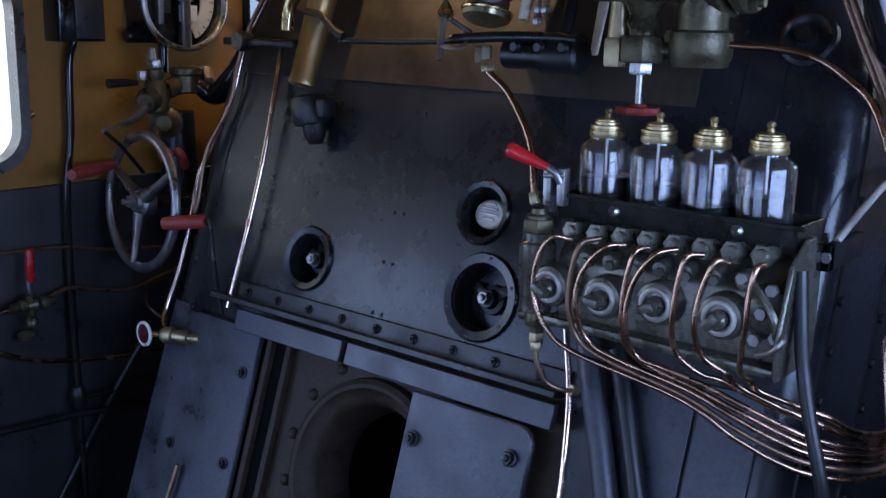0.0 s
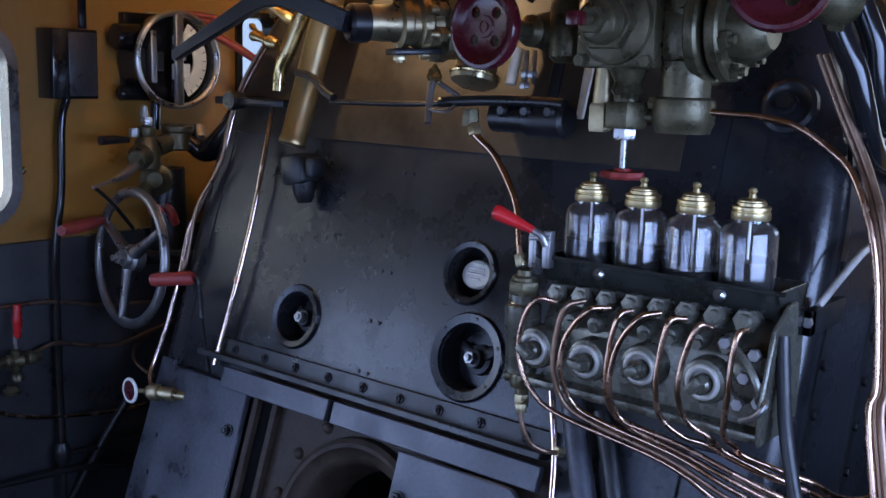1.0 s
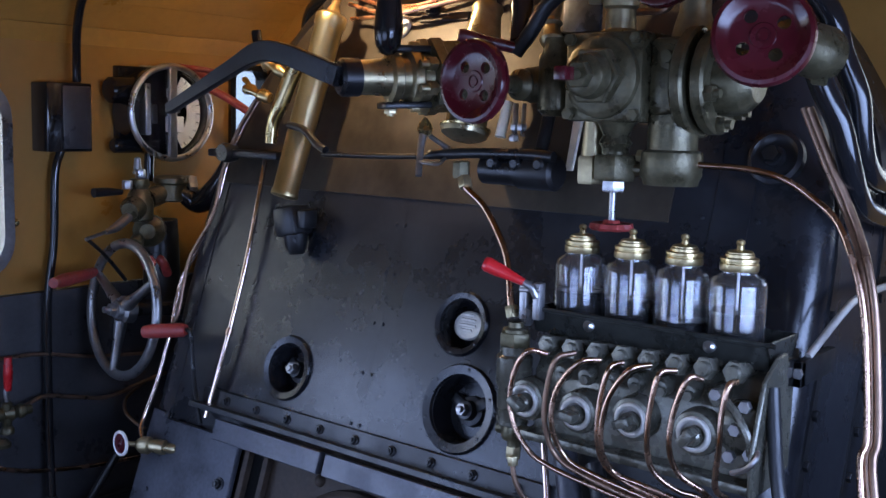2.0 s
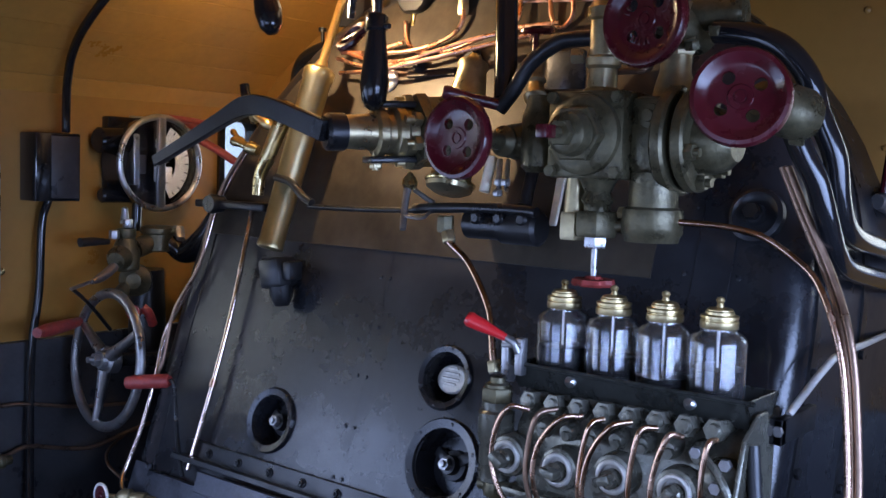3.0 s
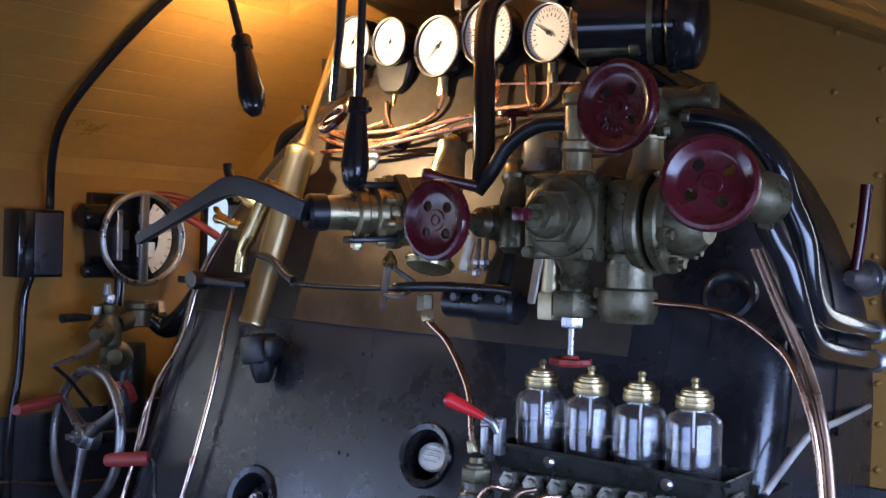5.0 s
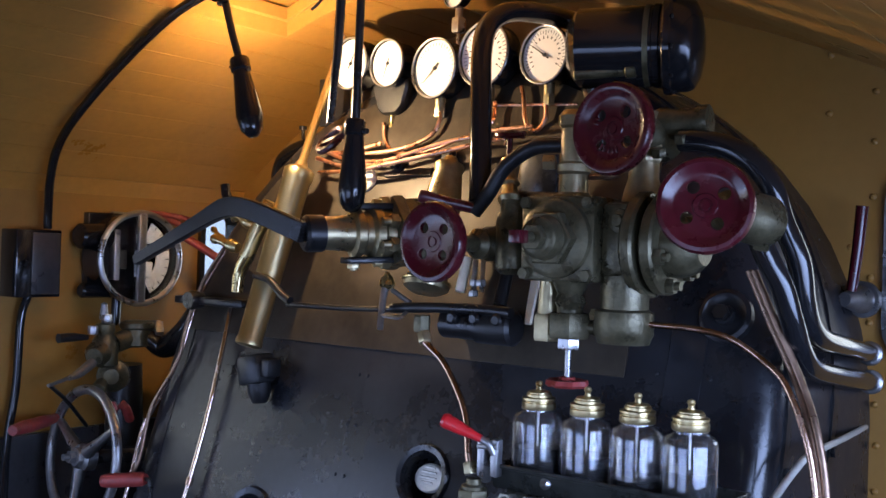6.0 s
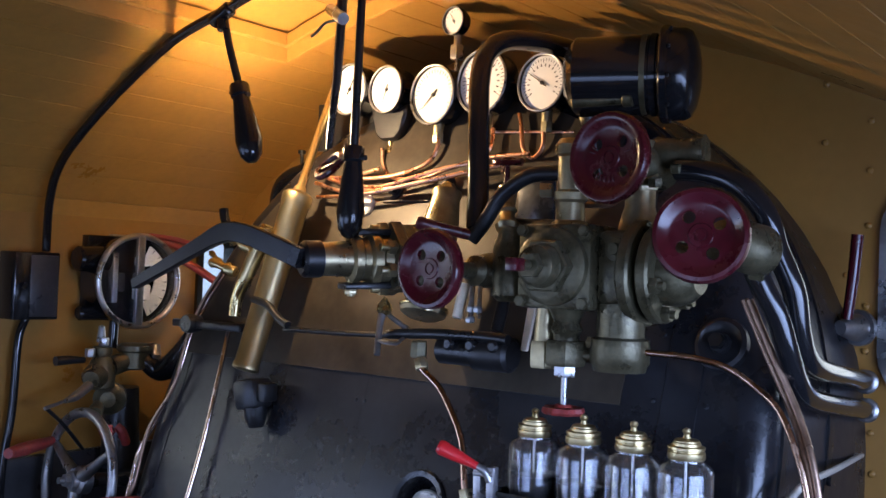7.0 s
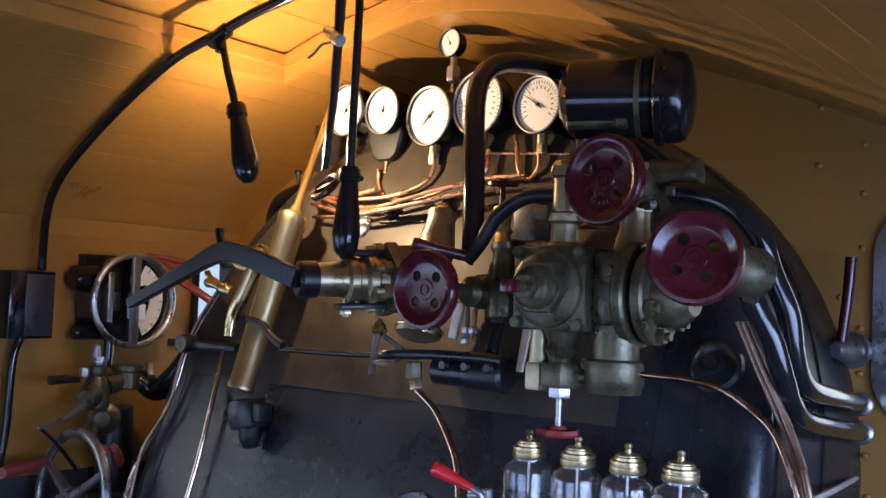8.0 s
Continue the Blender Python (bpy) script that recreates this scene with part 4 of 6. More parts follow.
# crank boss at the end, curved rib and bolts
c = V((0.563, 1.275, 1.236))
bm = B()
lathe(bm, c + V((0, 0.03, 0)), YN, [(0, 0.038), (0.018, 0.036), (0.026, 0.026), (0.030, 0.010), (0.030, 0)], 28)
part("end_boss", bm, GREASE, lub)
for dx, dz in ((0.0, 0.002), (-0.03, 0.045), (0.012, 0.036), (0.022, -0.028), (-0.006, -0.036)):
    bm = B()
    nut(bm, c + V((dx, 0.002, dz)), YN, 0.009, 0.010)
    part("bolt", bm, WORN_STEEL, lub)
bm = B()
tube(bm, [(0.536, 1.275, 1.283), (0.565, 1.265, 1.263), (0.584, 1.262, 1.237), (0.590, 1.265, 1.210)], 0.006, 8)
part("curved_rib", bm, GREASE, lub)
bm = B()
tube(bm, [(0.565, 1.265, 1.181), (0.590, 1.250, 1.196), (0.602, 1.250, 1.211), (0.600, 1.260, 1.219)], 0.004, 8)
part("latch", bm, STEEL, lub)
# left end: upright filter body with stacked nuts
c = V((0.186, 1.295, 1.289))
bm = B()
lathe(bm, c + V((0, 0, -0.135)), (0, 0, 1), [(0, 0.018), (0.01, 0.026), (0.07, 0.026), (0.075, 0.029), (0.118, 0.029), (0.122, 0.024), (0.135, 0.024)], 24)
part("filter_body", bm, GREASE, lub)
bm = B()
nut(bm, c + V((0, 0, 0.0)), (0, 0, 1), 0.026, 0.022)
lathe(bm, c + V((0, 0, 0.022)), (0, 0, 1), [(0, 0.02), (0.005, 0.02), (0.008, 0.013), (0.016, 0.012)], 16)
part("filter_nut", bm, BRONZE, lub)
bm = B()
p = V((0.197, 1.285, 1.164))
lathe(bm, p, (0, 0, -1), [(0, 0.019), (0.012, 0.021), (0.022, 0.019), (0.024, 0.011), (0.034, 0.011)], 18)
rod(bm, p + V((-0.03, 0, -0.008)), p + V((0.03, 0, -0.008)), 0.011, seg=12)
part("drain_cock", bm, BRONZE, lub)
bm = B()
nut(bm, p + V((0, 0, -0.034)), (0, 0, -1), 0.0125, 0.02)
part("drain_nut", bm, OLD_BRASS, lub)
# mounting bracket at the end of the box
br = thing("lubricator_bracket", V((0.559, 1.440, 1.282)), "black iron bracket holding the lubricator, with steel bolts", "bracket")
bm = B()
a, b = V((0.558, 1.380, 1.320)), V((0.609, 1.460, 1.283))
box(bm, (a.x, a.y, b.z), (b.x, a.y + 0.016, a.z), 0.002)
box(bm, (a.x, a.y, b.z), (a.x + 0.014, a.y + 0.09, a.z), 0.002)
box(bm, (b.x - 0.014, a.y, b.z), (b.x, back(b.z) + 0.01, a.z), 0.002)
part("bar", bm, IRON, br)
for f in (0.15, 0.42, 0.66, 0.9):
    bm = B()
    nut(bm, (a.x + (b.x - a.x) * f, a.y + 0.001, (a.z + b.z) / 2 + 0.002), YN, 0.008, 0.007)
    part("bolt", bm, WORN_STEEL, br)

# tray under the jars
T_L, T_R = V((0.206, 1.315, 1.351)), V((0.586, 1.315, 1.357))
TZ = 1.340
tray = thing("jar_tray", ((T_L.x + T_R.x) / 2, 1.36, TZ - 0.035), "dark oily iron tray holding the four glass jars", "tray")
bm = B()
prism(bm, [(-0.01, 0.012), (-0.006, 0.010), (0.012, -0.022), (0.085, -0.022), (0.100, 0.012), (0.104, 0.012), (0.09, -0.028), (0.008, -0.028)],
      Matrix(((0, 0, 1, T_L.x), (1, 0, 0, 1.315), (0, 1, 0, TZ), (0, 0, 0, 1))), T_R.x - T_L.x, 0.0)
for x0 in (T_L.x, T_R.x - 0.004):
    prism(bm, [(-0.01, 0.012), (0.008, -0.028), (0.09, -0.028), (0.104, 0.012)], Matrix(((0, 0, 1, x0), (1, 0, 0, 1.315), (0, 1, 0, TZ), (0, 0, 0, 1))), 0.004, 0.001)
part("trough", bm, OILY, tray)
bm = B()
tube(bm, [(T_L.x - 0.003, 1.303, TZ + 0.012), (T_R.x + 0.012, 1.303, TZ + 0.012)], 0.0035, 8)
part("rolled_edge", bm, OILY, tray)
for f in (0.27, 0.78):
    bm = B()
    lathe(bm, (T_L.x + (T_R.x - T_L.x) * f, 1.312, TZ - 0.004), (0, -1, 0.5), [(0, 0.010), (0.004, 0.009), (0.008, 0.005), (0.008, 0)], 12)
    part("screw", bm, STEEL, tray)
bm = B()
box(bm, (LX0 + 0.03, 1.345, LZ1 - 0.01), (LX1 - 0.03, 1.40, TZ - 0.026), 0.003)
part("foot", bm, GREASE, tray)


# four glass jars, brass necks; each on the tray floor
def jar_at(base, level):
    j = thing("oil_jar", base, "clear glass oil jar with brass cap and dark oil", "jar", "oil jars")
    r, z = 0.0405, V((0, 0, 1))
    bm = B()
    lathe(bm, base, z, [(0, 0.0), (0, r - 0.005), (0.004, r), (0.100, r), (0.107, r - 0.0015), (0.112, r - 0.006), (0.115, 0.0285), (0.118, 0.0255), (0.130, 0.0245),
                        (0.130, 0.0215), (0.118, 0.0225), (0.113, 0.0275), (0.109, r - 0.007), (0.105, r - 0.0038), (0.099, r - 0.0028), (0.006, r - 0.0028), (0.004, 0.0)], 40)
    part("glass", bm, GLASS, j, "clear glass body")
    bm = B()
    lathe(bm, base, z, [(0.0045, 0.0), (0.0045, r - 0.004), (level, r - 0.0032), (level, 0.0)], 32)
    part("oil", bm, OIL, j, "dark oil")
    bm = B()
    lathe(bm, base, z, [(0.121, 0.0262), (0.1225, 0.0272), (0.131, 0.0272), (0.1325, 0.0255), (0.134, 0.0255), (0.1355, 0.0268), (0.139, 0.0268), (0.1405, 0.0205), (0.1445, 0.0205), (0.146, 0.0185), (0.1475, 0.0185), (0.149, 0.0165), (0.1505, 0.008), (0.151, 0.0)], 28)
    cap = part("cap", bm, PALE_BRASS, j, "turned brass cap")
    bm = B()
    lathe(bm, base, z, [(0.150, 0.006), (0.156, 0.0045), (0.160, 0.0065), (0.164, 0.005), (0.166, 0)], 14)
    part("knob", bm, PALE_BRASS, cap)
    # bright rod standing for the upright reflection line in the glass
    bm = B()
    rod(bm, base + z * 0.012, base + z * 0.13, 0.0022, seg=10)
    part("glint_rod", bm, STEEL, j)
    return j


JAR_X = [(0.260, 1.362, 1.358)[0], (0.348, 1.362, 1.365)[0], (0.433, 1.362, 1.371)[0], (0.517, 1.362, 1.374)[0]]
for x, level in zip(JAR_X, (0.062, 0.060, 0.040, 0.064)):
    jar_at(V((x, 1.362, TZ - 0.0215)), level)

# red handled cock beside the lubricator
cock = thing("drain_lever", V((0.207, 1.300, 1.354)), "bright red lever handle on a small steel cock", "lever")
bm = B()
p0, p1 = V((0.145, 1.262, 1.419)), V((0.205, 1.285, 1.393))
tube(bm, [p0, p0.lerp(p1, 0.15), p0.lerp(p1, 0.6), p1], [0.010, 0.0125, 0.011, 0.008, 0.006], 14)
part("grip", bm, BRIGHT_RED, cock)
bm = B()
tube(bm, [(0.201, 1.285, 1.394), (0.215, 1.290, 1.386), (0.223, 1.295, 1.370)], 0.006, 10)
box(bm, (-0.007, -0.008, -0.03), (0.007, 0.008, 0.03), 0.002, Matrix.Translation((0.199, 1.300, 1.362)))
box(bm, (-0.007, -0.008, -0.028), (0.007, 0.008, 0.03), 0.002, Matrix.Translation((0.224, 1.300, 1.363)))
rod(bm, (0.193, 1.295, 1.379), (0.230, 1.295, 1.383), 0.005)
rod(bm, (0.210, 1.300, 1.354), (0.196, 1.310, 1.326), 0.010)
part("fork", bm, WORN_STEEL, cock)


# ---- handwheels of the steam valves ----
def valve_wheel(at, R, axis, group, label, hole_turn=0.5, spindle=0.05, mat=RED):
    w = thing("handwheel", at, label, "handwheel", group)
    A = V(axis).normalized()
    at = V(at)
    m = Matrix.Translation(at) @ basis(A)
    t = bmesh.new()
    prof = [(0.003, 0.0), (0.003, R * 0.10), (0.001, R * 0.11), (0.001, R * 0.14), (0.003, R * 0.15), (0.003, R * 0.24), (0.001, R * 0.26), (0.001, R * 0.62), (0.003, R * 0.70), (0.009, R * 0.80), (0.012, R * 0.88), (0.011, R * 0.96),
            (0.005, R), (-0.004, R), (-0.009, R * 0.95), (-0.008, R * 0.86), (-0.004, R * 0.76), (-0.006, R * 0.62), (-0.006, R * 0.24), (-0.012, R * 0.2), (-0.012, 0.0)]
    lathe(t, at, A, prof, 48)
    bm = B()
    merge(bm, t)
    disc = part("wheel_disc", bm, mat, w)
    for k in range(4):
        a = hole_turn + k * math.pi / 2
        h = B()
        lathe(h, m @ V((math.cos(a) * R * 0.45, math.sin(a) * R * 0.45, -0.02)), A, [(0, R * 0.135), (0.05, R * 0.135)], 18)
        tool = new("hole_tool", mesh_of("hole_tool", h, mat))
        cut = disc.modifiers.new("hole", "BOOLEAN")
        cut.object, cut.operation, cut.solver = tool, "DIFFERENCE", "EXACT"
        TOOLS.append((disc, tool))
    bm = B()
    rod(bm, at - A * spindle, at - A * 0.012, 0.010, seg=14)
    part("spindle", bm, BRONZE, w)
    return w


TOOLS = []
W1, W3, W2 = V((0.115, 1.262, 1.699)), V((0.555, 1.300, 1.758)), V((0.377, 1.362, 1.879))
valve_wheel(W1, 0.0655, (-0.06, -1, 0.0), "steam valve handwheels", "small dark red handwheel with four round holes", 0.75, 0.06)
valve_wheel(W3, 0.0670, (0.30, -1, 0.10), "steam valve handwheels", "large dark red handwheel with four round holes", 0.60, 0.05)
upper_wheel = valve_wheel(W2, 0.0715, (-0.12, -1, 0.02), "steam valve handwheels", "dark red handwheel with cast lettering marks", 0.85, 0.06)
bpy.context.view_layer.update()
deps = bpy.context.evaluated_depsgraph_get()
for disc in {d for d, _ in TOOLS}:
    done = bpy.data.meshes.new_from_object(disc.evaluated_get(deps))
    done.set_sharp_from_angle(angle=radians(38))
    disc.modifiers.clear()
    disc.data = done
for _, tool in TOOLS:
    bpy.data.objects.remove(tool)
# raised letter marks on the upper wheel, as plain bars
for k, a in enumerate((-2.2, -2.0, -1.75, -1.5, -1.3, 0.3, 2.6, 2.85)):
    bm = B()
    m = Matrix.Translation(W2) @ basis((-0.12, -1, 0.02)) @ Matrix.Rotation(a, 4, "Z")
    box(bm, (0.028, -0.0015, 0.001), (0.038, 0.0015, 0.0035), 0.0005, m)
    part("letter_mark", bm, RED, upper_wheel)

# ---- steam manifold ----
man = thing("steam_manifold", (0.30, 1.40, 1.55), "weathered bronze steam valve manifold with flanges and bolts", "valve")
MC = V((0.280, 1.375, 1.710))
bm = B()
box(bm, (MC.x - 0.068, 1.365, MC.z - 0.068), (MC.x + 0.068, 1.46, MC.z + 0.068), 0.008)
part("body", bm, BRONZE, man)
bm = B()
lathe(bm, MC + V((0, -0.008, 0)), YN, [(0, 0.064), (0.010, 0.062), (0.016, 0.052)], 40)
part("bonnet_flange", bm, BRONZE, man)
bm = B()
nut(bm, MC + V((0, -0.022, 0)), YN, 0.046, 0.022)
part("bonnet_nut", bm, BRONZE, man)
bm = B()
lathe(bm, MC + V((0, -0.042, 0)), YN, [(0, 0.036), (0.006, 0.034), (0.022, 0.032), (0.028, 0.024)], 32)
part("gland", bm, BRONZE, man)
bm = B()
nut(bm, MC + V((0, -0.066, 0)), YN, 0.021, 0.018)
rod(bm, MC + V((0, -0.08, 0)), MC + V((0, -0.115, 0)), 0.008)
part("gland_nut", bm, BRONZE, man)
bm = B()
box(bm, (-0.010, -0.010, 0), (0.010, 0.010, 0.026), 0.002, Matrix.Translation(MC + V((0, -0.105, 0))) @ basis(YN))
part("red_stub", bm, RED, man, "dark red square spindle end")
for dx in (-1, 1):
    for dz in (-1, 1):
        bm = B()
        nut(bm, (MC.x + dx * 0.057, 1.366, MC.z + dz * 0.057), YN, 0.010, 0.009)
        part("bolt", bm, BRONZE, man)
# block to the side and flange pair
F1, F2 = V((0.392, 1.430, 1.706)), V((0.440, 1.430, 1.704))
bm = B()
box(bm, (MC.x + 0.066, 1.385, MC.z - 0.058), (F1.x + 0.01, 1.47, MC.z + 0.060), 0.012)
lathe(bm, (MC.x + 0.10, 1.388, MC.z + 0.03), YN, [(0, 0.020), (0.006, 0.018), (0.008, 0.010), (0.014, 0.009), (0.015, 0)], 16)
part("side_block", bm, BRONZE, man)
for k, (x, R) in enumerate(((F1.x, 0.084), (F1.x + 0.03, 0.078))):
    bm = B()
    lathe(bm, (x, 1.44, MC.z - 0.005), (1, 0, 0), [(0, 0.03), (0, R - 0.004), (0.004, R), (0.018, R), (0.022, R - 0.004), (0.022, 0.03)], 40)
    part("flange", bm, BRONZE, man)
bm = B()
lathe(bm, (F1.x + 0.02, 1.44, MC.z - 0.005), (1, 0, 0), [(0, 0.05), (0.05, 0.05), (0.07, 0.044), (0.085, 0.03), (0.085, 0)], 30)
part("neck", bm, BRONZE, man)
for k in range(6):
    a = k * math.pi / 3 + 0.3
    bm = B()
    p = V((F1.x + 0.052, 1.44 + 0.064 * math.cos(a), MC.z - 0.005 + 0.064 * math.sin(a)))
    nut(bm, p, (1, 0, 0), 0.013, 0.013)
    rod(bm, p + V((0.01, 0, 0)), p + V((0.022, 0, 0)), 0.007, seg=10)
    part("bolt", bm, BRONZE, man)
# bonnet behind the large wheel
bm = B()
q = W3 + V((0.012, 0.03, -0.004))
lathe(bm, q, (0.25, 1, -0.12), [(0, 0.018), (0.01, 0.030), (0.055, 0.033), (0.062, 0.037), (0.10, 0.038)], 32)
part("wheel_bonnet", bm, BRONZE, man)
bm = B()
nut(bm, V((0.599, 1.430, 1.730)) - V((0.02, 0, 0)), (1, 0.3, -0.15), 0.034, 0.022)
part("bonnet_cap", bm, BRONZE, man)
# downward columns
D1, D2 = V((0.289, 1.400, 1.629)), V((0.375, 1.420, 1.634))
bm = B()
lathe(bm, (D1.x, 1.40, MC.z - 0.066), (0, 0, -1), [(0, 0.032), (0.008, 0.027), (0.022, 0.021), (0.034, 0.027), (0.042, 0.021), (0.055, 0.021)], 24)
part("column", bm, BRONZE, man)
bm = B()
nut(bm, (D1.x, 1.40, MC.z - 0.118), (0, 0, -1), 0.036, 0.040)
part("column_nut", bm, BRONZE, man)
bm = B()
nut(bm, V((0.243, 1.410, 1.566)) + V((0, 0, 0.022)), (0, 0, -1), 0.026, 0.044)
lathe(bm, V((0.243, 1.410, 1.566)) + V((0, 0, 0.022)), (0, 0, 1), [(0, 0.019), (0.05, 0.016), (0.07, 0.016)], 16)
part("side_nut", bm, OLD_BRASS, man)
bm = B()
lathe(bm, (D2.x, 1.42, MC.z - 0.055), (0, 0, -1), [(0, 0.038), (0.052, 0.038), (0.056, 0.046), (0.062, 0.047), (0.092, 0.047), (0.098, 0.043), (0.106, 0.041)], 32)
part("drain_cup", bm, BRONZE, man)
bm = B()
rod(bm, (D1.x, 1.40, MC.z - 0.139), V((D2.x, 1.42, MC.z - 0.139)), 0.012, seg=14)
part("cross_pipe", bm, BRONZE, man)
bm = B()
nut(bm, V((0.288, 1.400, 1.548)) + V((0, 0, 0.012)), (0, 0, -1), 0.019, 0.026)
part("white_nut", bm, STEEL, man, "bright steel hexagon nut")
SW = V((0.288, 1.400, 1.480))
bm = B()
rod(bm, (SW.x, 1.40, SW.z), (SW.x, 1.40, SW.z + 0.075), 0.0055, seg=12)
part("stem", bm, WORN_STEEL, man)
sw = thing("handwheel", SW, "small dark red ribbed handwheel on an upright spindle", "handwheel", "steam valve handwheels")
bm = B()
t = bmesh.new()
lathe(t, SW + V((0, 0, -0.006)), (0, 0, 1), [(0, 0), (0, 0.012), (0.003, 0.024), (0.0, 0.030), (0.004, 0.034), (0.011, 0.032), (0.012, 0.024), (0.008, 0.016), (0.016, 0.012), (0.016, 0)], 40)
for i, v in enumerate(t.verts):
    d = V((v.co.x - SW.x, v.co.y - SW.y, 0))
    if d.length > 0.027:
        v.co += d.normalized() * 0.0022 * math.cos(8 * math.atan2(d.y, d.x))
merge(bm, t)
part("wheel_disc", bm, OLD_RED, sw)
# upward columns
U1, U2 = V((0.276, 1.420, 1.795)), V((0.386, 1.440, 1.796))
bm = B()
lathe(bm, (U1.x, 1.42, MC.z + 0.06), (0, 0, 1), [(0, 0.032), (0.012, 0.030), (0.016, 0.024), (0.045, 0.023), (0.050, 0.028), (0.062, 0.028), (0.066, 0.022), (0.12, 0.022), (0.124, 0.028), (0.140, 0.028), (0.15, 0.020)], 24)
part("upper_column", bm, OLD_BRASS, man)
bm = B()
nut(bm, (U1.x - 0.026, 1.405, MC.z + 0.125), (-1, -0.4, 0), 0.013, 0.02)
part("side_plug", bm, OLD_BRASS, man)
bm = B()
lathe(bm, (U2.x, 1.45, MC.z + 0.05), (0, 0, 1), [(0, 0.036), (0.03, 0.030), (0.05, 0.024), (0.075, 0.024)], 24)
nut(bm, (U2.x, 1.45, MC.z + 0.125), (0, 0, 1), 0.03, 0.03)
lathe(bm, (U2.x, 1.45, MC.z + 0.155), (0, 0, 1), [(0, 0.022), (0.05, 0.022)], 20)
part("upper_column", bm, OLD_BRASS, man)
bm = B()
q = W2 + V((0.006, 0.04, 0))
lathe(bm, q, (0.1, 1, 0), [(0, 0.018), (0.02, 0.03), (0.08, 0.034), (0.10, 0.04)], 24)
lathe(bm, (U2.x, 1.47, MC.z + 0.185), (1, 0.12, 0.05), [(0, 0.022), (0.02, 0.028), (0.04, 0.024), (0.07, 0.022), (0.08, 0.027), (0.095, 0.026), (0.10, 0)], 20)
part("upper_body", bm, BRONZE, man)
for p in ((0.421, 1.430, 1.840), (0.468, 1.460, 1.868), (0.449, 1.450, 1.863)):
    bm = B()
    nut(bm, p, (0, -0.3, 1), 0.012, 0.014)
    part("bolt", bm, BRONZE, man)
bm = B()
tube(bm, [(0.256, 1.470, 1.817), (0.300, 1.460, 1.816), (0.337, 1.450, 1.817), (0.356, 1.450, 1.843)], 0.006, 8)
part("small_pipe", bm, OLD_COPPER, man)
# body behind the small wheel, reaching the manifold
bm = B()
q = W1 + V((0, 0.06, 0))
lathe(bm, q, (0, 1, 0), [(0, 0.013), (0.05, 0.014), (0.06, 0.026), (0.12, 0.028), (0.15, 0.02)], 28)
rod(bm, q + V((0.0, 0.09, 0)), (MC.x - 0.06, 1.42, MC.z), 0.030, seg=24)
lathe(bm, q + V((0.06, 0.08, 0.0)), (0, 0, 1), [(-0.05, 0.02), (-0.04, 0.03), (0.04, 0.03), (0.055, 0.024), (0.075, 0.022)], 20)
part("valve_body", bm, BRONZE, man)
# red lever and black lever on top
bm = B()
p0, p1 = V((0.027, 1.330, 1.778)), V((0.097, 1.400, 1.759))
tube(bm, [p0, p0.lerp(p1, 0.08), p0.lerp(p1, 0.5), p1], [0.010, 0.0115, 0.0095, 0.010], 12)
part("lever_grip", bm, RED, man, "dark red lever")
bm = B()
tube(bm, [(0.092, 1.400, 1.752), (0.117, 1.405, 1.784), (0.146, 1.410, 1.828), (0.199, 1.415, 1.861), (0.257, 1.420, 1.865)], 0.013, 12)
part("black_lever", bm, IRON, man)

# ---- black steam pipes ----
def big_pipe(pts, r, label, name="steam_pipe", flange=True, mat=BLACK_GLOSS):
    p = thing(name, pts[-1], label, "pipe", "black steam pipes")
    bm = B()
    tube(bm, pts, r, 18)
    part("tube", bm, mat, p)
    if flange:
        d = (V(pts[-2]) - V(pts[-1])).normalized()
        bm = B()
        lathe(bm, V(pts[-1]) - d * 0.002, d, [(0, r * 1.25), (0.012, r * 1.35), (0.02, r * 1.35), (0.024, r * 1.05)], 18)
        part("end_nut", bm, WORN_STEEL, p)
    return p


big_pipe([(0.444, 1.460, 1.869), (0.493, 1.455, 1.863), (0.550, 1.450, 1.841), (0.586, 1.460, 1.798), (0.600, 1.475, 1.745), (0.621, 1.490, 1.686), (0.625, 1.505, 1.628), (0.627, 1.530, 1.591), (0.624, 1.600, 1.567), (0.609, 1.780, 1.544), (0.576, 2.060, 1.513)], 0.0175,
         "black enamelled steam pipe bending down over the boiler shoulder")
big_pipe([(0.578, 1.430, 1.729), (0.592, 1.440, 1.690), (0.610, 1.455, 1.648), (0.620, 1.475, 1.595), (0.622, 1.510, 1.552), (0.613, 1.600, 1.520), (0.601, 1.780, 1.493), (0.579, 2.060, 1.458)], 0.0175,
         "black enamelled steam pipe from the large valve to the front")
big_pipe([(0.096, 1.410, 1.769), (0.082, 1.430, 1.835), (0.056, 1.460, 1.961), (0.033, 1.490, 2.051), (0.025, 1.520, 2.105), (0.035, 1.570, 2.139), (0.054, 1.660, 2.152), (0.073, 1.760, 2.153), (0.088, 1.840, 2.144), (0.071, 1.920, 2.136)], 0.0195,
         "black enamelled pipe rising past the gauges to the drum", flange=False)

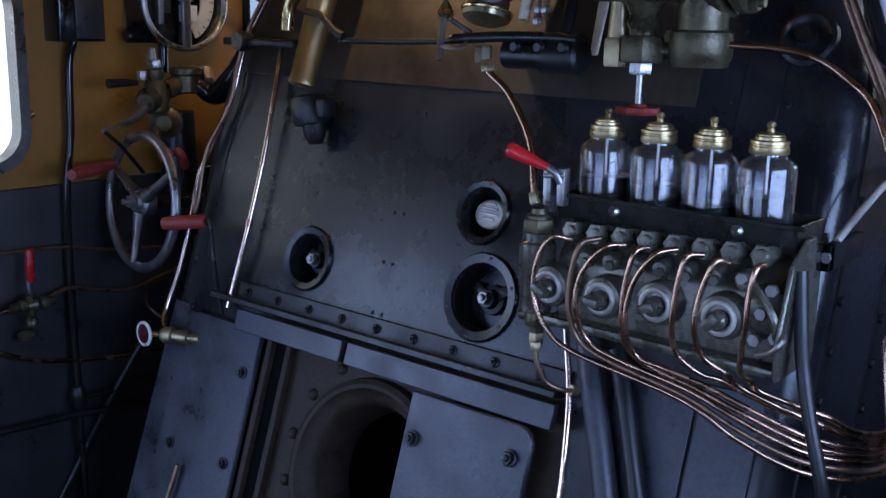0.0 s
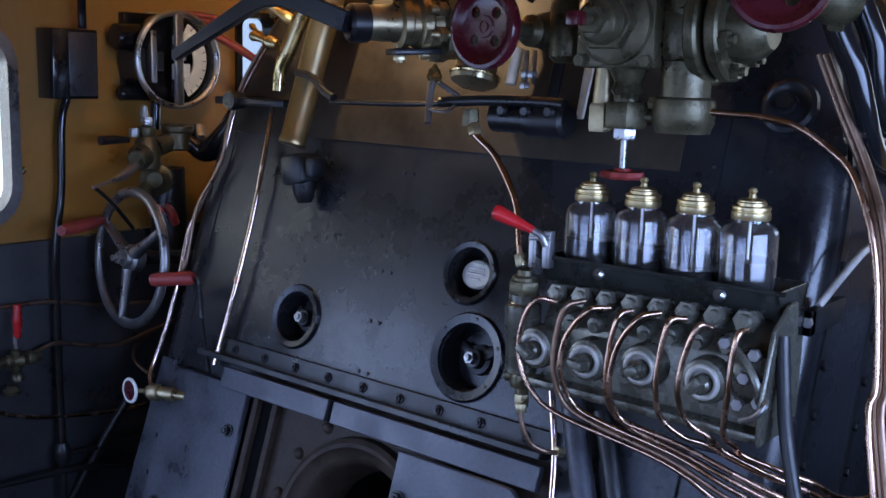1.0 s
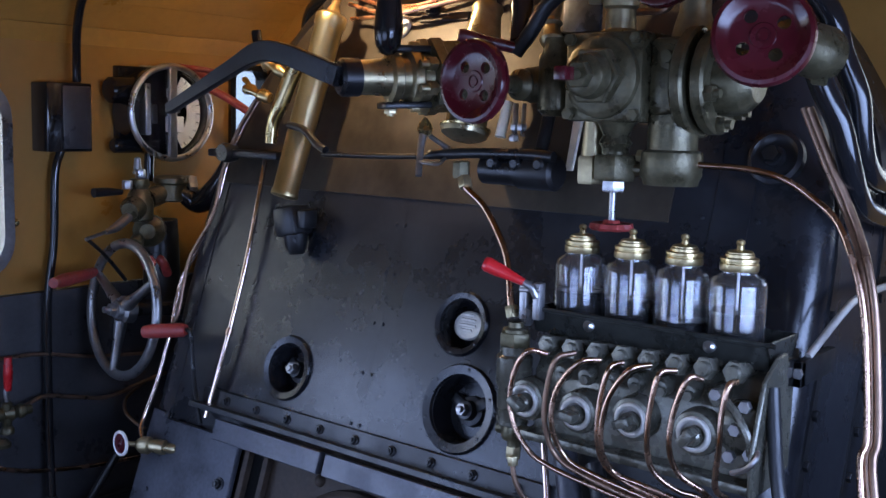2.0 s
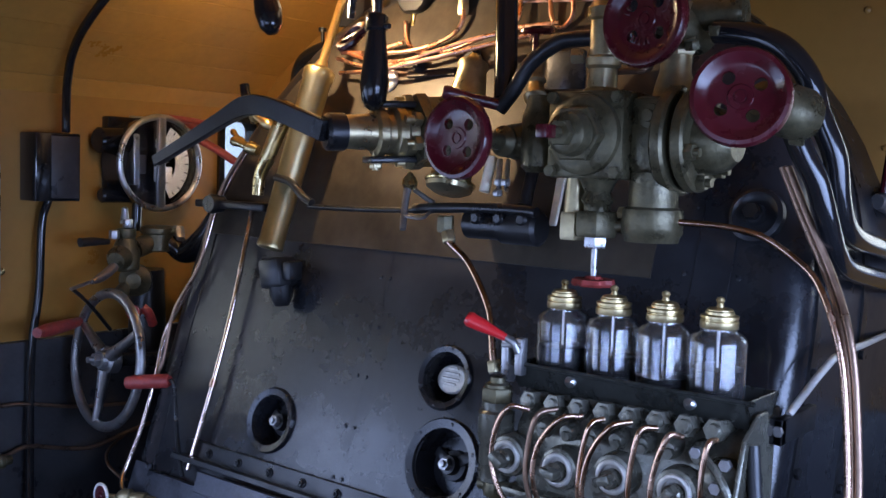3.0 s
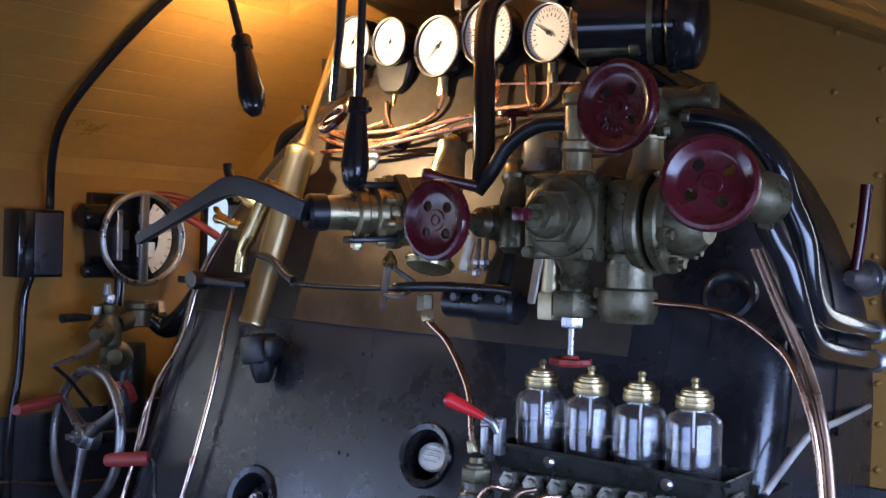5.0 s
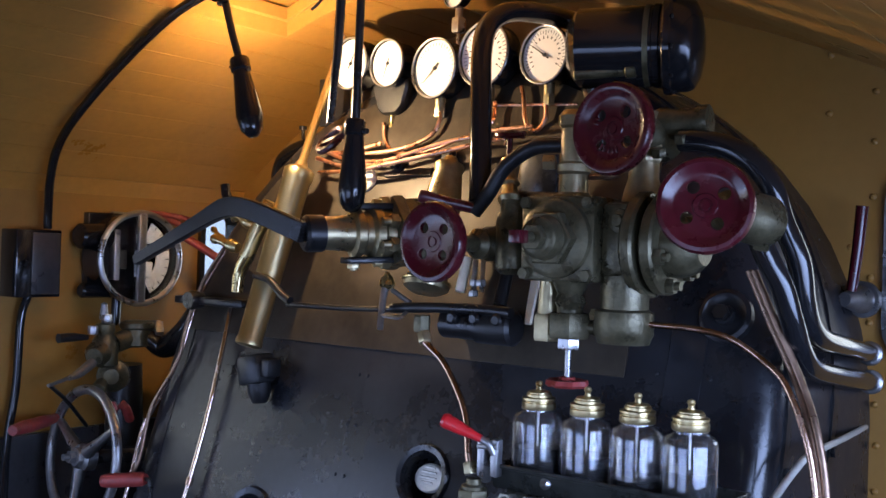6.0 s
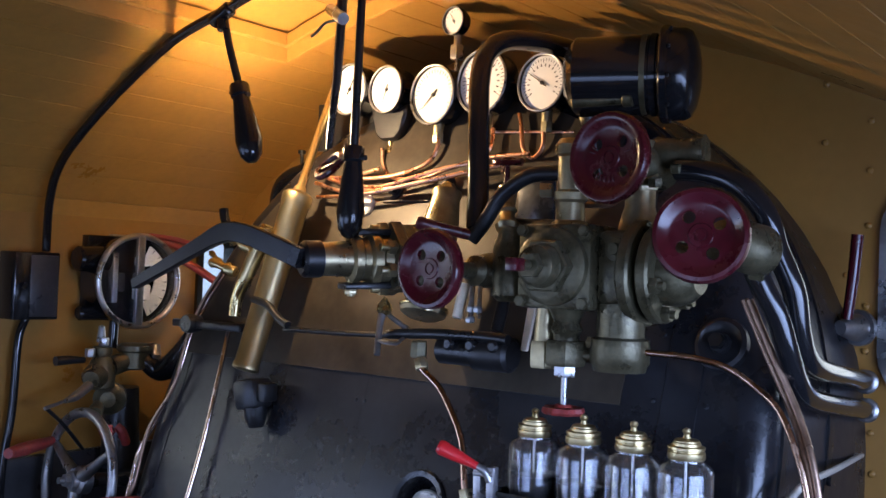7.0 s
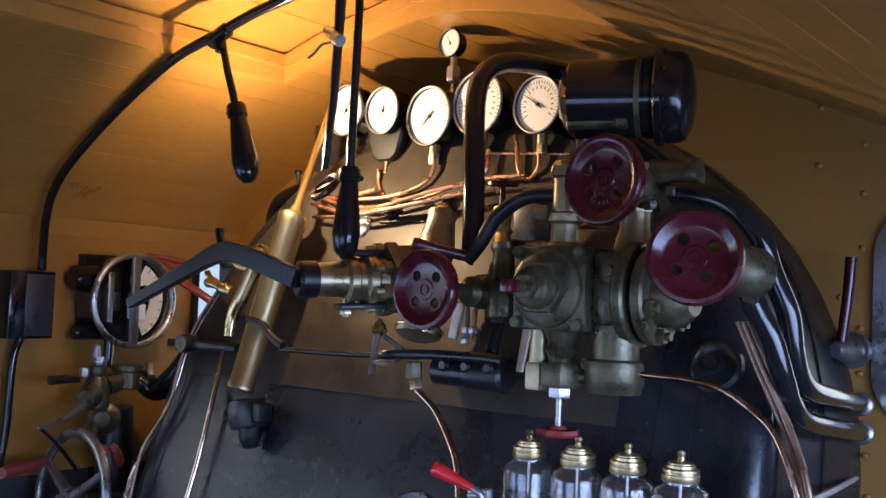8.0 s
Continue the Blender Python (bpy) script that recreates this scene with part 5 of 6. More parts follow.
# drum over the boiler
drum = thing("steam_drum", (0.22, 1.95, 2.0), "black enamelled steam drum with a wide end flange above the boiler", "drum")
DC = V((0.278, 1.735, 2.082))
DA = V((0.94, 0.34, 0.0)).normalized()
bm = B()
lathe(bm, DC - DA * 0.180, DA, [(0, 0.0), (0.0, 0.050), (0.012, 0.066), (0.020, 0.074), (0.160, 0.075), (0.162, 0.078), (0.173, 0.078), (0.175, 0.074), (0.185, 0.074)], 44)
part("shell", bm, BLACK_GLOSS, drum)
bm = B()
lathe(bm, DC, DA, [(0, 0.068), (0, 0.089), (0.003, 0.092), (0.014, 0.092), (0.017, 0.089), (0.017, 0.087), (0.044, 0.086), (0.056, 0.080), (0.066, 0.060), (0.072, 0.030), (0.074, 0)], 48)
cap_part = part("end_cap", bm, BLACK_GLOSS, drum)
for q in range(10):
    a = 2 * math.pi * q / 10 + 0.2
    bm = B()
    nut(bm, DC + DA * 0.017 + basis(DA) @ V((0.0895 * math.cos(a), 0.0895 * math.sin(a), 0)), DA, 0.004, 0.004)
    part("bolt", bm, IRON, cap_part)
bm = B()
rod(bm, DC + V((-0.140, -0.092, -0.055)), DC + V((-0.050, -0.060, -0.050)), 0.013, seg=18, chamfer=0.003)
rod(bm, DC + V((-0.050, -0.060, -0.050)), DC + V((-0.030, -0.054, -0.049)), 0.017, seg=18, chamfer=0.003)
part("outlet", bm, BRONZE, drum)
bm = B()
lathe(bm, DC - DA * 0.035, DA, [(0, 0.0752), (0, 0.0768), (0.010, 0.0768), (0.010, 0.0752)], 44)
part("strap", bm, BRONZE, drum)
bm = B()
rod(bm, DC - DA * 0.11 + V((0, 0, -0.07)), (DC.x - 0.10, 1.735, 1.90), 0.045, seg=20)
part("pedestal", bm, BLACK_GLOSS, drum)
# ---- pressure gauges ----
def gauge(at, R, label, needle, ticks, depth=0.055, stem=True, numerals=False):
    g = thing("pressure_gauge", at, label, "gauge", "pressure gauges")
    at = V(at)
    A = V((-0.10, -1, 0.02)).normalized()
    m = Matrix.Translation(at) @ basis(A)
    bm = B()
    lathe(bm, at - A * depth, A, [(0, R * 0.55), (0.006, R * 0.9), (0.016, R * 1.02), (depth - 0.006, R * 1.02), (depth, R * 1.10), (depth + 0.005, R * 1.10), (depth + 0.008, R * 1.04), (depth + 0.004, R * 1.0), (depth + 0.001, R * 0.99)], 44, open_end=True)
    part("case", bm, BLACK_GLOSS, g)
    bm = B()
    ring(bm, at + A * 0.007, A, R * 1.045, R * 0.04, 44, 8)
    part("bezel", bm, WORN_STEEL, g)
    bm = B()
    lathe(bm, at - A * 0.004, A, [(0, R), (0.004, R), (0.004, 0)], 44)
    face = part("dial", bm, DIAL, g, "white dial")
    for k in range(ticks):
        a = radians(215 - 250 * k / (ticks - 1))
        bm = B()
        box(bm, (R * (0.80 if k % 5 else 0.74), -R * 0.008, 0), (R * 0.90, R * 0.008, 0.0006), 0, m @ Matrix.Rotation(a, 4, "Z"))
        part("tick", bm, INK, face)
    if numerals:
        for k in range(0, ticks, 2):
            a = radians(215 - 250 * k / (ticks - 1))
            bm = B()
            box(bm, (R * 0.60, -R * 0.02, 0), (R * 0.70, R * 0.02, 0.0006), 0, m @ Matrix.Rotation(a, 4, "Z"))
            part("numeral_bar", bm, INK, face)
    bm = B()
    prism(bm, [(-R * 0.25, -R * 0.035), (-R * 0.25, R * 0.035), (0, R * 0.03), (R * 0.72, R * 0.008), (R * 0.72, -R * 0.008), (0, -R * 0.03)],
          m @ Matrix.Translation((0, 0, 0.003)) @ Matrix.Rotation(radians(needle), 4, "Z"), 0.001)
    lathe(bm, at + A * 0.001, A, [(0, R * 0.08), (0.004, R * 0.07), (0.005, 0)], 14)
    part("needle", bm, INK, g)
    if stem:
        bm = B()
        rod(bm, at + V((0, 0.02, -R * 1.0)), at + V((0, 0.02, -R * 1.0 - 0.022)), 0.011, seg=14)
        nut(bm, at + V((0, 0.02, -R * 1.0 - 0.020)), (0, 0, -1), 0.0125, 0.022)
        part("stem", bm, OLD_BRASS, g)
    return g


GY = 1.70
gauge((-0.489, 1.700, 2.109), 0.056, "round pressure gauge with white dial, partly behind the levers", 60, 21)
g2 = gauge((-0.376, 1.700, 2.100), 0.050, "round pressure gauge on a dark pear-shaped casing", -110, 2, 0.06, False)
gauge((-0.241, 1.700, 2.078), 0.061, "round pressure gauge with white dial and long needle", 222, 27)
gauge((-0.111, 1.700, 2.095), 0.064, "round pressure gauge with printed scale beside the black pipe", 230, 31, numerals=True)
gauge((0.036, 1.700, 2.081), 0.055, "round pressure gauge with printed white scale", 146, 31, numerals=True)
small = gauge((-0.254, 1.780, 2.258), 0.0300, "small pressure gauge on a steel stem above the others", 120, 13, 0.03, False)
c = V((-0.254, 1.780, 2.258))
bm = B()
rod(bm, c + V((0, 0.015, -0.028)), c + V((0, 0.015, -0.055)), 0.009, seg=14)
nut(bm, c + V((0, 0.015, -0.052)), (0, 0, -1), 0.017, 0.032)
rod(bm, c + V((0, 0.015, -0.08)), c + V((0, 0.015, -0.20)), 0.005, seg=10)
part("stem", bm, WORN_STEEL, small)
bm = B()
c = V((-0.385, 1.712, 2.078))
t = bmesh.new()
prism(t, [(-0.052, 0.03), (-0.052, -0.03), (-0.038, -0.075), (-0.02, -0.09), (0.02, -0.09), (0.038, -0.075), (0.052, -0.03), (0.052, 0.03)], Matrix.Translation(c + V((0, 0.004, 0))) @ Matrix.Rotation(radians(90), 4, "X") @ Matrix.Scale(-1, 4, (0, 0, 1)), 0.04, 0.006)
merge(bm, t)
part("casing", bm, IRON, g2, "dark blue-black pear-shaped casing")
bm = B()
rod(bm, c + V((0.0, 0.02, -0.09)), c + V((0, 0.02, -0.105)), 0.008, seg=12)
nut(bm, c + V((0.0, 0.02, -0.105)), (0, 0, -1), 0.0105, 0.03)
part("stem", bm, BRASS, g2)
# gauge board behind them
bm = B()
a, b = V((-0.647, 1.760, 2.104)), V((0.077, 1.760, 2.054))
box(bm, (a.x, 1.757, b.z - 0.075), (b.x + 0.08, 1.770, b.z + 0.04), 0.003)
gb = single("gauge_bar", bm, IRON, "dark iron bar carrying the row of gauges", "bracket")
for x in (-0.55, -0.15, 0.0):
    bm = B()
    box(bm, (x - 0.012, 1.771, 1.98), (x + 0.012, back(2.0) + 0.06, 2.06), 0.002)
    part("strut", bm, IRON, gb)

# copper pipes of the gauges, running across the crown
for pts, r in (
    ([(-0.396, 1.715, 1.970), (-0.386, 1.710, 1.930), (-0.346, 1.700, 1.900), (-0.248, 1.680, 1.896), (-0.173, 1.680, 1.914), (-0.086, 1.680, 1.932), (0.025, 1.680, 1.937)], 0.0045),
    ([(-0.241, 1.715, 1.994), (-0.232, 1.710, 1.969), (-0.251, 1.700, 1.931), (-0.321, 1.690, 1.907), (-0.412, 1.680, 1.899), (-0.555, 1.680, 1.905)], 0.0045),
    ([(-0.565, 1.690, 1.913), (-0.472, 1.670, 1.887), (-0.359, 1.660, 1.876), (-0.263, 1.660, 1.894), (-0.172, 1.660, 1.912), (-0.071, 1.660, 1.924)], 0.0045),
    ([(-0.559, 1.670, 1.891), (-0.461, 1.660, 1.869), (-0.334, 1.650, 1.870), (-0.223, 1.650, 1.882), (-0.091, 1.650, 1.903), (0.025, 1.660, 1.921)], 0.0045),
    ([(-0.541, 1.660, 1.857), (-0.407, 1.640, 1.857), (-0.293, 1.640, 1.871), (-0.185, 1.640, 1.887), (-0.063, 1.650, 1.908)], 0.0045),
    ([(-0.092, 1.715, 1.999), (-0.089, 1.710, 1.974), (-0.093, 1.700, 1.950), (-0.136, 1.690, 1.926)], 0.0045),
    ([(0.032, 1.715, 1.989), (0.036, 1.710, 1.957), (0.022, 1.710, 1.937), (0.006, 1.710, 1.934), (-0.012, 1.710, 1.954), (-0.024, 1.720, 1.996), (-0.037, 1.730, 2.028)], 0.0045),
    ([(-0.109, 1.730, 1.994), (-0.010, 1.730, 1.989), (0.097, 1.730, 1.983)], 0.003),
    ([(-0.505, 1.715, 1.974), (-0.491, 1.700, 1.945), (-0.457, 1.690, 1.910), (-0.380, 1.690, 1.921)], 0.0045),
):
    pipe("gauge_pipe", pts, r, GAUGE_COPPER, "thin polished copper gauge pipe over the boiler crown", group="gauge pipes", seg=8)

# ---- brass oil pump leaning on the backhead ----
pump = thing("brass_cylinder", V((-0.563, 1.484, 1.453)), "tall leaning brass cylinder with a thin brass rod on top", "cylinder")
P0, P1, P2 = V((-0.558, 1.477, 1.464)), V((-0.535, 1.594, 1.860)), V((-0.541, 1.727, 2.183))
ax = (P1 - P0).normalized()
Lp = (P1 - P0).length
bm = B()
lathe(bm, P0, ax, [(0, 0.022), (0.004, 0.0295), (0.014, 0.0295), (0.018, 0.0275), (Lp * 0.42, 0.0295), (Lp - 0.03, 0.0315), (Lp - 0.026, 0.0345), (Lp - 0.006, 0.0345), (Lp, 0.028), (Lp + 0.006, 0.013)], 36)
part("barrel", bm, DRAWN_BRASS, pump)
bm = B()
lathe(bm, P1, (P2 - P1), [(0, 0.016), (0.012, 0.014), (0.02, 0.0095), ((P2 - P1).length, 0.0085)], 18)
part("top_rod", bm, DRAWN_BRASS, pump)
for k in range(5):
    a = k * 1.256
    bm = B()
    m = basis(ax)
    lathe(bm, P0 + ax * 0.009 + m @ V((0.0262 * math.cos(a), 0.0262 * math.sin(a), 0)), m @ V((math.cos(a), math.sin(a), 0)), [(0, 0.0045), (0.003, 0.003), (0.003, 0)], 10)
    part("screw", bm, OLD_BRASS, pump)
bm = B()
q = V((-0.551, 1.500, 1.411))
box(bm, (-0.036, -0.03, -0.03), (0.030, 0.03, 0.035), 0.010, Matrix.Translation(q) @ Matrix.Rotation(-0.2, 4, "Y"))
lathe(bm, q + V((0.006, 0, -0.02)), (0.1, 0, -1), [(0, 0.026), (0.03, 0.024), (0.05, 0.016), (0.05, 0)], 16)
box(bm, (-0.01, -0.02, -0.05), (0.02, 0.02, -0.03), 0.006, Matrix.Translation(q) @ Matrix.Rotation(-0.2, 4, "Y"))
box(bm, (0.03, -0.02, -0.01), (0.055, 0.02, 0.03), 0.005, Matrix.Translation(q))
part("foot", bm, IRON, pump)
bm = B()
tube(bm, [(-0.564, 1.538, 1.777), (-0.594, 1.531, 1.726), (-0.620, 1.521, 1.661), (-0.639, 1.518, 1.622), (-0.642, 1.514, 1.577)], [0.020, 0.018, 0.017, 0.0145, 0.0135], 18)
part("branch", bm, BRASS, pump)
bm = B()
tube(bm, [(-0.563, 1.497, 1.619), (-0.503, 1.484, 1.610), (-0.457, 1.475, 1.583), (-0.426, 1.472, 1.571)], 0.0085, 10)
part("black_band", bm, IRON, pump)

# cross shaft with brackets
shaft = thing("cross_shaft", V((-0.840, 1.536, 1.552)), "dark iron cross shaft with brackets along the backhead", "shaft")
bm = B()
tube(bm, [(-0.442, 1.479, 1.562), (-0.254, 1.460, 1.566), (-0.121, 1.442, 1.572)], 0.0055, 10)
tube(bm, [(-0.113, 1.433, 1.575), (-0.008, 1.435, 1.582), (0.105, 1.436, 1.584), (0.153, 1.435, 1.582)], 0.0095, 12)
part("rod", bm, IRON, shaft)
bm = B()
a, b = V((-0.898, 1.564, 1.548)), V((-0.654, 1.548, 1.560))
box(bm, (a.x, back(a.z, 0.055), a.z - 0.009), (b.x, back(a.z, 0.01), a.z + 0.009), 0.004)
lathe(bm, V((-0.828, 1.535, 1.549)), YN, [(-0.03, 0.02), (0.0, 0.024), (0.01, 0.02), (0.01, 0)], 18)
part("bracket", bm, IRON, shaft)
bm = B()
tube(bm, [(-0.124, 1.429, 1.625), (-0.120, 1.414, 1.593), (-0.105, 1.391, 1.538)], [0.008, 0.0065, 0.006], 12)
part("lever", bm, WORN_STEEL, shaft)
bm = B()
lathe(bm, V((-0.123, 1.428, 1.623)) + V((0, 0, -0.016)), (0, 0, 1), [(0, 0), (0.003, 0.010), (0.012, 0.0155), (0.024, 0.012), (0.03, 0.006), (0.034, 0.005), (0.036, 0)], 20)
part("ball", bm, BRASS, shaft, "polished brass ball")
bm = B()
tube(bm, [(-0.116, 1.434, 1.609), (-0.092, 1.439, 1.595), (-0.077, 1.442, 1.587)], 0.005, 8)
part("link", bm, WORN_STEEL, shaft)
bm = B()
tube(bm, [(-0.116, 1.399, 1.563), (-0.069, 1.399, 1.561), (-0.069, 1.421, 1.570)], 0.0035, 8)
part("guard_wire", bm, STEEL, shaft)
bm = B()
nut(bm, V((-0.046, 1.440, 1.551)) + V((0, 0, 0.015)), (0, 0, -1), 0.016, 0.03)
part("nut", bm, BRONZE, shaft)
bm = B()
q0, q1 = V((-0.009, 1.456, 1.554)), V((0.151, 1.457, 1.557))
lathe(bm, q0, (1, 0, 0), [(0, 0.018), (0.006, 0.026), ((q1.x - q0.x) * 0.5, 0.026), ((q1.x - q0.x) * 0.52, 0.031), (q1.x - q0.x - 0.006, 0.031), (q1.x - q0.x, 0.024)], 24)
rod(bm, q0.lerp(q1, 0.4), q0.lerp(q1, 0.4) + V((0, 0.14, 0)), 0.02, seg=16)
part("housing", bm, IRON, shaft)
for x in (0.25, 0.55, 0.85):
    bm = B()
    p = q0.lerp(q1, x) + V((0, -0.022, 0.012))
    lathe(bm, p, YN, [(0, 0.012), (0.008, 0.012), (0.012, 0.007), (0.012, 0)], 14)
    part("bolt", bm, IRON, shaft)

# brass injector cone standing behind the small wheel
inj = thing("injector", V((-0.088, 1.493, 1.605)), "tapered brass injector body behind the small red wheel", "injector")
I0, I1 = V((-0.100, 1.512, 1.604)), V((-0.112, 1.595, 1.861))
ax = (I1 - I0).normalized()
Li = (I1 - I0).length
bm = B()
lathe(bm, I0, ax, [(0, 0.030), (0.008, 0.044), (0.016, 0.046), (0.024, 0.040), (Li * 0.35, 0.036), (Li * 0.5, 0.030), (Li * 0.6, 0.038), (Li * 0.72, 0.037), (Li - 0.02, 0.028), (Li - 0.012, 0.031), (Li - 0.004, 0.029), (Li, 0.018), (Li + 0.012, 0.012), (Li + 0.014, 0)], 32)
part("body", bm, OLD_BRASS, inj)
bm = B()
ring(bm, I0 + ax * 0.02, ax, 0.046, 0.004, 32, 8)
part("collar", bm, BRASS, inj)

# water gauge: brass fittings, glass panel, bright steel rods
wg = thing("water_gauge", V((0.031, 1.469, 1.592)), "water gauge with brass fittings, steel rods and glass plate", "water gauge")
for pts, r, mat, nm in (
    ([(0.005, 1.485, 1.611), (0.006, 1.505, 1.674)], 0.010, LAMPLIT_CREAM, "lamplit_post"),
    ([(0.043, 1.475, 1.613), (0.032, 1.493, 1.670)], 0.005, STEEL, "rod"),
    ([(0.060, 1.476, 1.614), (0.050, 1.493, 1.670)], 0.004, STEEL, "rod"),
    ([(0.079, 1.508, 1.590), (0.080, 1.529, 1.657)], 0.012, IRON, "post"),
):
    bm = B()
    tube(bm, pts, r, 10, soft=False)
    part(nm, bm, mat, wg)
for x, y in ((822, 590), (838, 590), (820, 612)):
    bm = B()
    nut(bm, V((0.045, 1.474, 1.624)) + V(((x - 822) * 0.0009, 0, (590 - y) * 0.0009)), (0, 0, 1), 0.009, 0.012)
    part("nut", bm, WORN_STEEL, wg)
G0, G1 = V((0.085, 1.522, 1.727)), V((0.053, 1.564, 1.858))
bm = B()
Lg = (G1 - G0).length
lathe(bm, G0, G1 - G0, [(0, 0.022), (0.03, 0.022), (0.032, 0.014), (Lg * 0.35, 0.014), (Lg * 0.38, 0.020), (Lg * 0.45, 0.023), (Lg * 0.52, 0.016), (Lg * 0.62, 0.014), (Lg * 0.66, 0.019), (Lg * 0.72, 0.014), (Lg * 0.9, 0.018), (Lg, 0.018)], 20)
part("fitting", bm, OLD_BRASS, wg)
bm = B()
a, b = V((0.044, 1.610, 1.786)), V((0.124, 1.639, 1.874))
box(bm, (a.x, back((a.z + b.z) / 2, 0.07), a.z), (b.x, back((a.z + b.z) / 2, 0.06), b.z), 0.003)
part("backing_plate", bm, PLATE, wg)
bm = B()
rod(bm, (0.071, 1.571, 1.787), (0.182, 1.550, 1.783), 0.014, seg=14)
part("cross_pipe", bm, IRON, wg)
bm = B()
tube(bm, [(0.032, 1.583, 1.887), (0.035, 1.590, 1.910), (0.065, 1.590, 1.909)], 0.008, 8)
rod(bm, (0.041, 1.578, 1.860), (0.041, 1.578, 1.906), 0.006, seg=10)
lathe(bm, (0.041, 1.578, 1.903), (0.05, -0.15, 1), [(0, 0.028), (0.004, 0.031), (0.010, 0.030), (0.012, 0.02), (0.008, 0.012), (0.014, 0.01), (0.014, 0)], 24)
part("red_cock", bm, RED, wg, "dark red cock wheel")
# plate beside the gauge glass, coloured cream in place of lamplight on the backhead
bm = B()
a, b = V((0.090, 1.587, 1.562)), V((0.101, 1.618, 1.658))
slab(bm, [(a.x - 0.004, a.z - 0.01), (b.x, a.z - 0.01), (b.x, b.z + 0.04), (a.x - 0.012, b.z + 0.05)], 0.012, 0.020, 0.002)
part("lamplit_plate", bm, LAMPLIT_CREAM, wg)

# ---- regulator: gland on the backhead and the long black handle ----
reg = thing("regulator", V((-0.272, 1.627, 1.712)), "bronze regulator gland with a long cranked black handle", "regulator")
R0, R1 = V((-0.122, 1.450, 1.716)), V((-0.195, 1.305, 1.709))
ax = (R1 - R0).normalized()
Lr = (R1 - R0).length
bm = B()
lathe(bm, R0 - ax * 0.10, ax, [(0, 0.07), (0.09, 0.066), (0.095, 0.072), (0.115, 0.072), (0.118, 0.05)], 6, turn=0.3)
part("gland_flange", bm, BRONZE, reg)
bm = B()
lathe(bm, R0 + ax * 0.01, ax, [(0, 0.046), (0.025, 0.046), (0.03, 0.050), (0.045, 0.050), (0.05, 0.040), (0.062, 0.040), (0.066, 0.045), (0.08, 0.045), (0.084, 0.034), (Lr - 0.02, 0.030)], 30)
part("gland", bm, OLD_BRASS, reg)
for a in (0.4, 1.5, 2.6, 3.7, 4.8, 5.9):
    bm = B()
    m = basis(ax)
    p = R0 + m @ V((0.056 * math.cos(a), 0.056 * math.sin(a), 0))
    rod(bm, p, p + ax * 0.05, 0.008, seg=10)
    nut(bm, p + ax * 0.02, ax, 0.014, 0.014)
    part("stud", bm, OLD_BRASS, reg)
for sgn in (-1, 1):
    bm = B()
    mm = Matrix.Translation(R0 + ax * 0.052 + V((0, 0, 0.050 * sgn))) @ basis(ax, (0, 0, 1))
    box(bm, (-0.024, -0.006, -0.045), (0.024, 0.006, 0.052), 0.003, mm)
    part("yoke_plate", bm, IRON, reg)
    bm = B()
    rod(bm, R0 + ax * 0.085 + V((0, 0, 0.036 * sgn)), R0 + ax * 0.085 + V((0, 0, 0.070 * sgn)), 0.007, seg=12, chamfer=0.001)
    nut(bm, R0 + ax * 0.085 + V((0, 0, 0.056 * sgn)), V((0, 0, sgn)), 0.012, 0.010)
    part("yoke_bolt", bm, OLD_BRASS, reg)
bm = B()
lathe(bm, R1 - ax * 0.018, ax, [(0, 0.026), (0.004, 0.034), (0.034, 0.034), (0.040, 0.028), (0.040, 0.016), (0.030, 0.014), (0.030, 0)], 28)
part("handle_boss", bm, IRON, reg)
bm = B()
hp = smooth_path([(-0.191, 1.272, 1.709), (-0.234, 1.266, 1.724), (-0.282, 1.260, 1.740), (-0.305, 1.257, 1.747), (-0.341, 1.254, 1.754), (-0.370, 1.252, 1.754), (-0.400, 1.250, 1.746), (-0.436, 1.247, 1.730), (-0.520, 1.240, 1.692), (-0.626, 1.235, 1.646)], 5)
rows = []
for i, p in enumerate(hp):
    d = (hp[min(i + 1, len(hp) - 1)] - hp[max(i - 1, 0)]).normalized()
    y = V((0, 1, 0))
    up = y.cross(d).normalized()
    f = i / (len(hp) - 1)
    hh = 0.0185 if f < 0.62 else 0.0185 - 0.0085 * (f - 0.62) / 0.38
    w = 0.009
    rows.append([bm.verts.new(p + y * (w * sx) + up * (hh * sz)) for sx, sz in ((-1, -0.9), (-0.8, -1), (0.8, -1), (1, -0.9), (1, 0.9), (0.8, 1), (-0.8, 1), (-1, 0.9))])
for a, b in zip(rows, rows[1:]):
    for k in range(8):
        l = (k + 1) % 8
        bm.faces.new((a[k], a[l], b[l], b[k]))
bm.faces.new(rows[0])
bm.faces.new(list(reversed(rows[-1])))
part("handle", bm, IRON, reg)

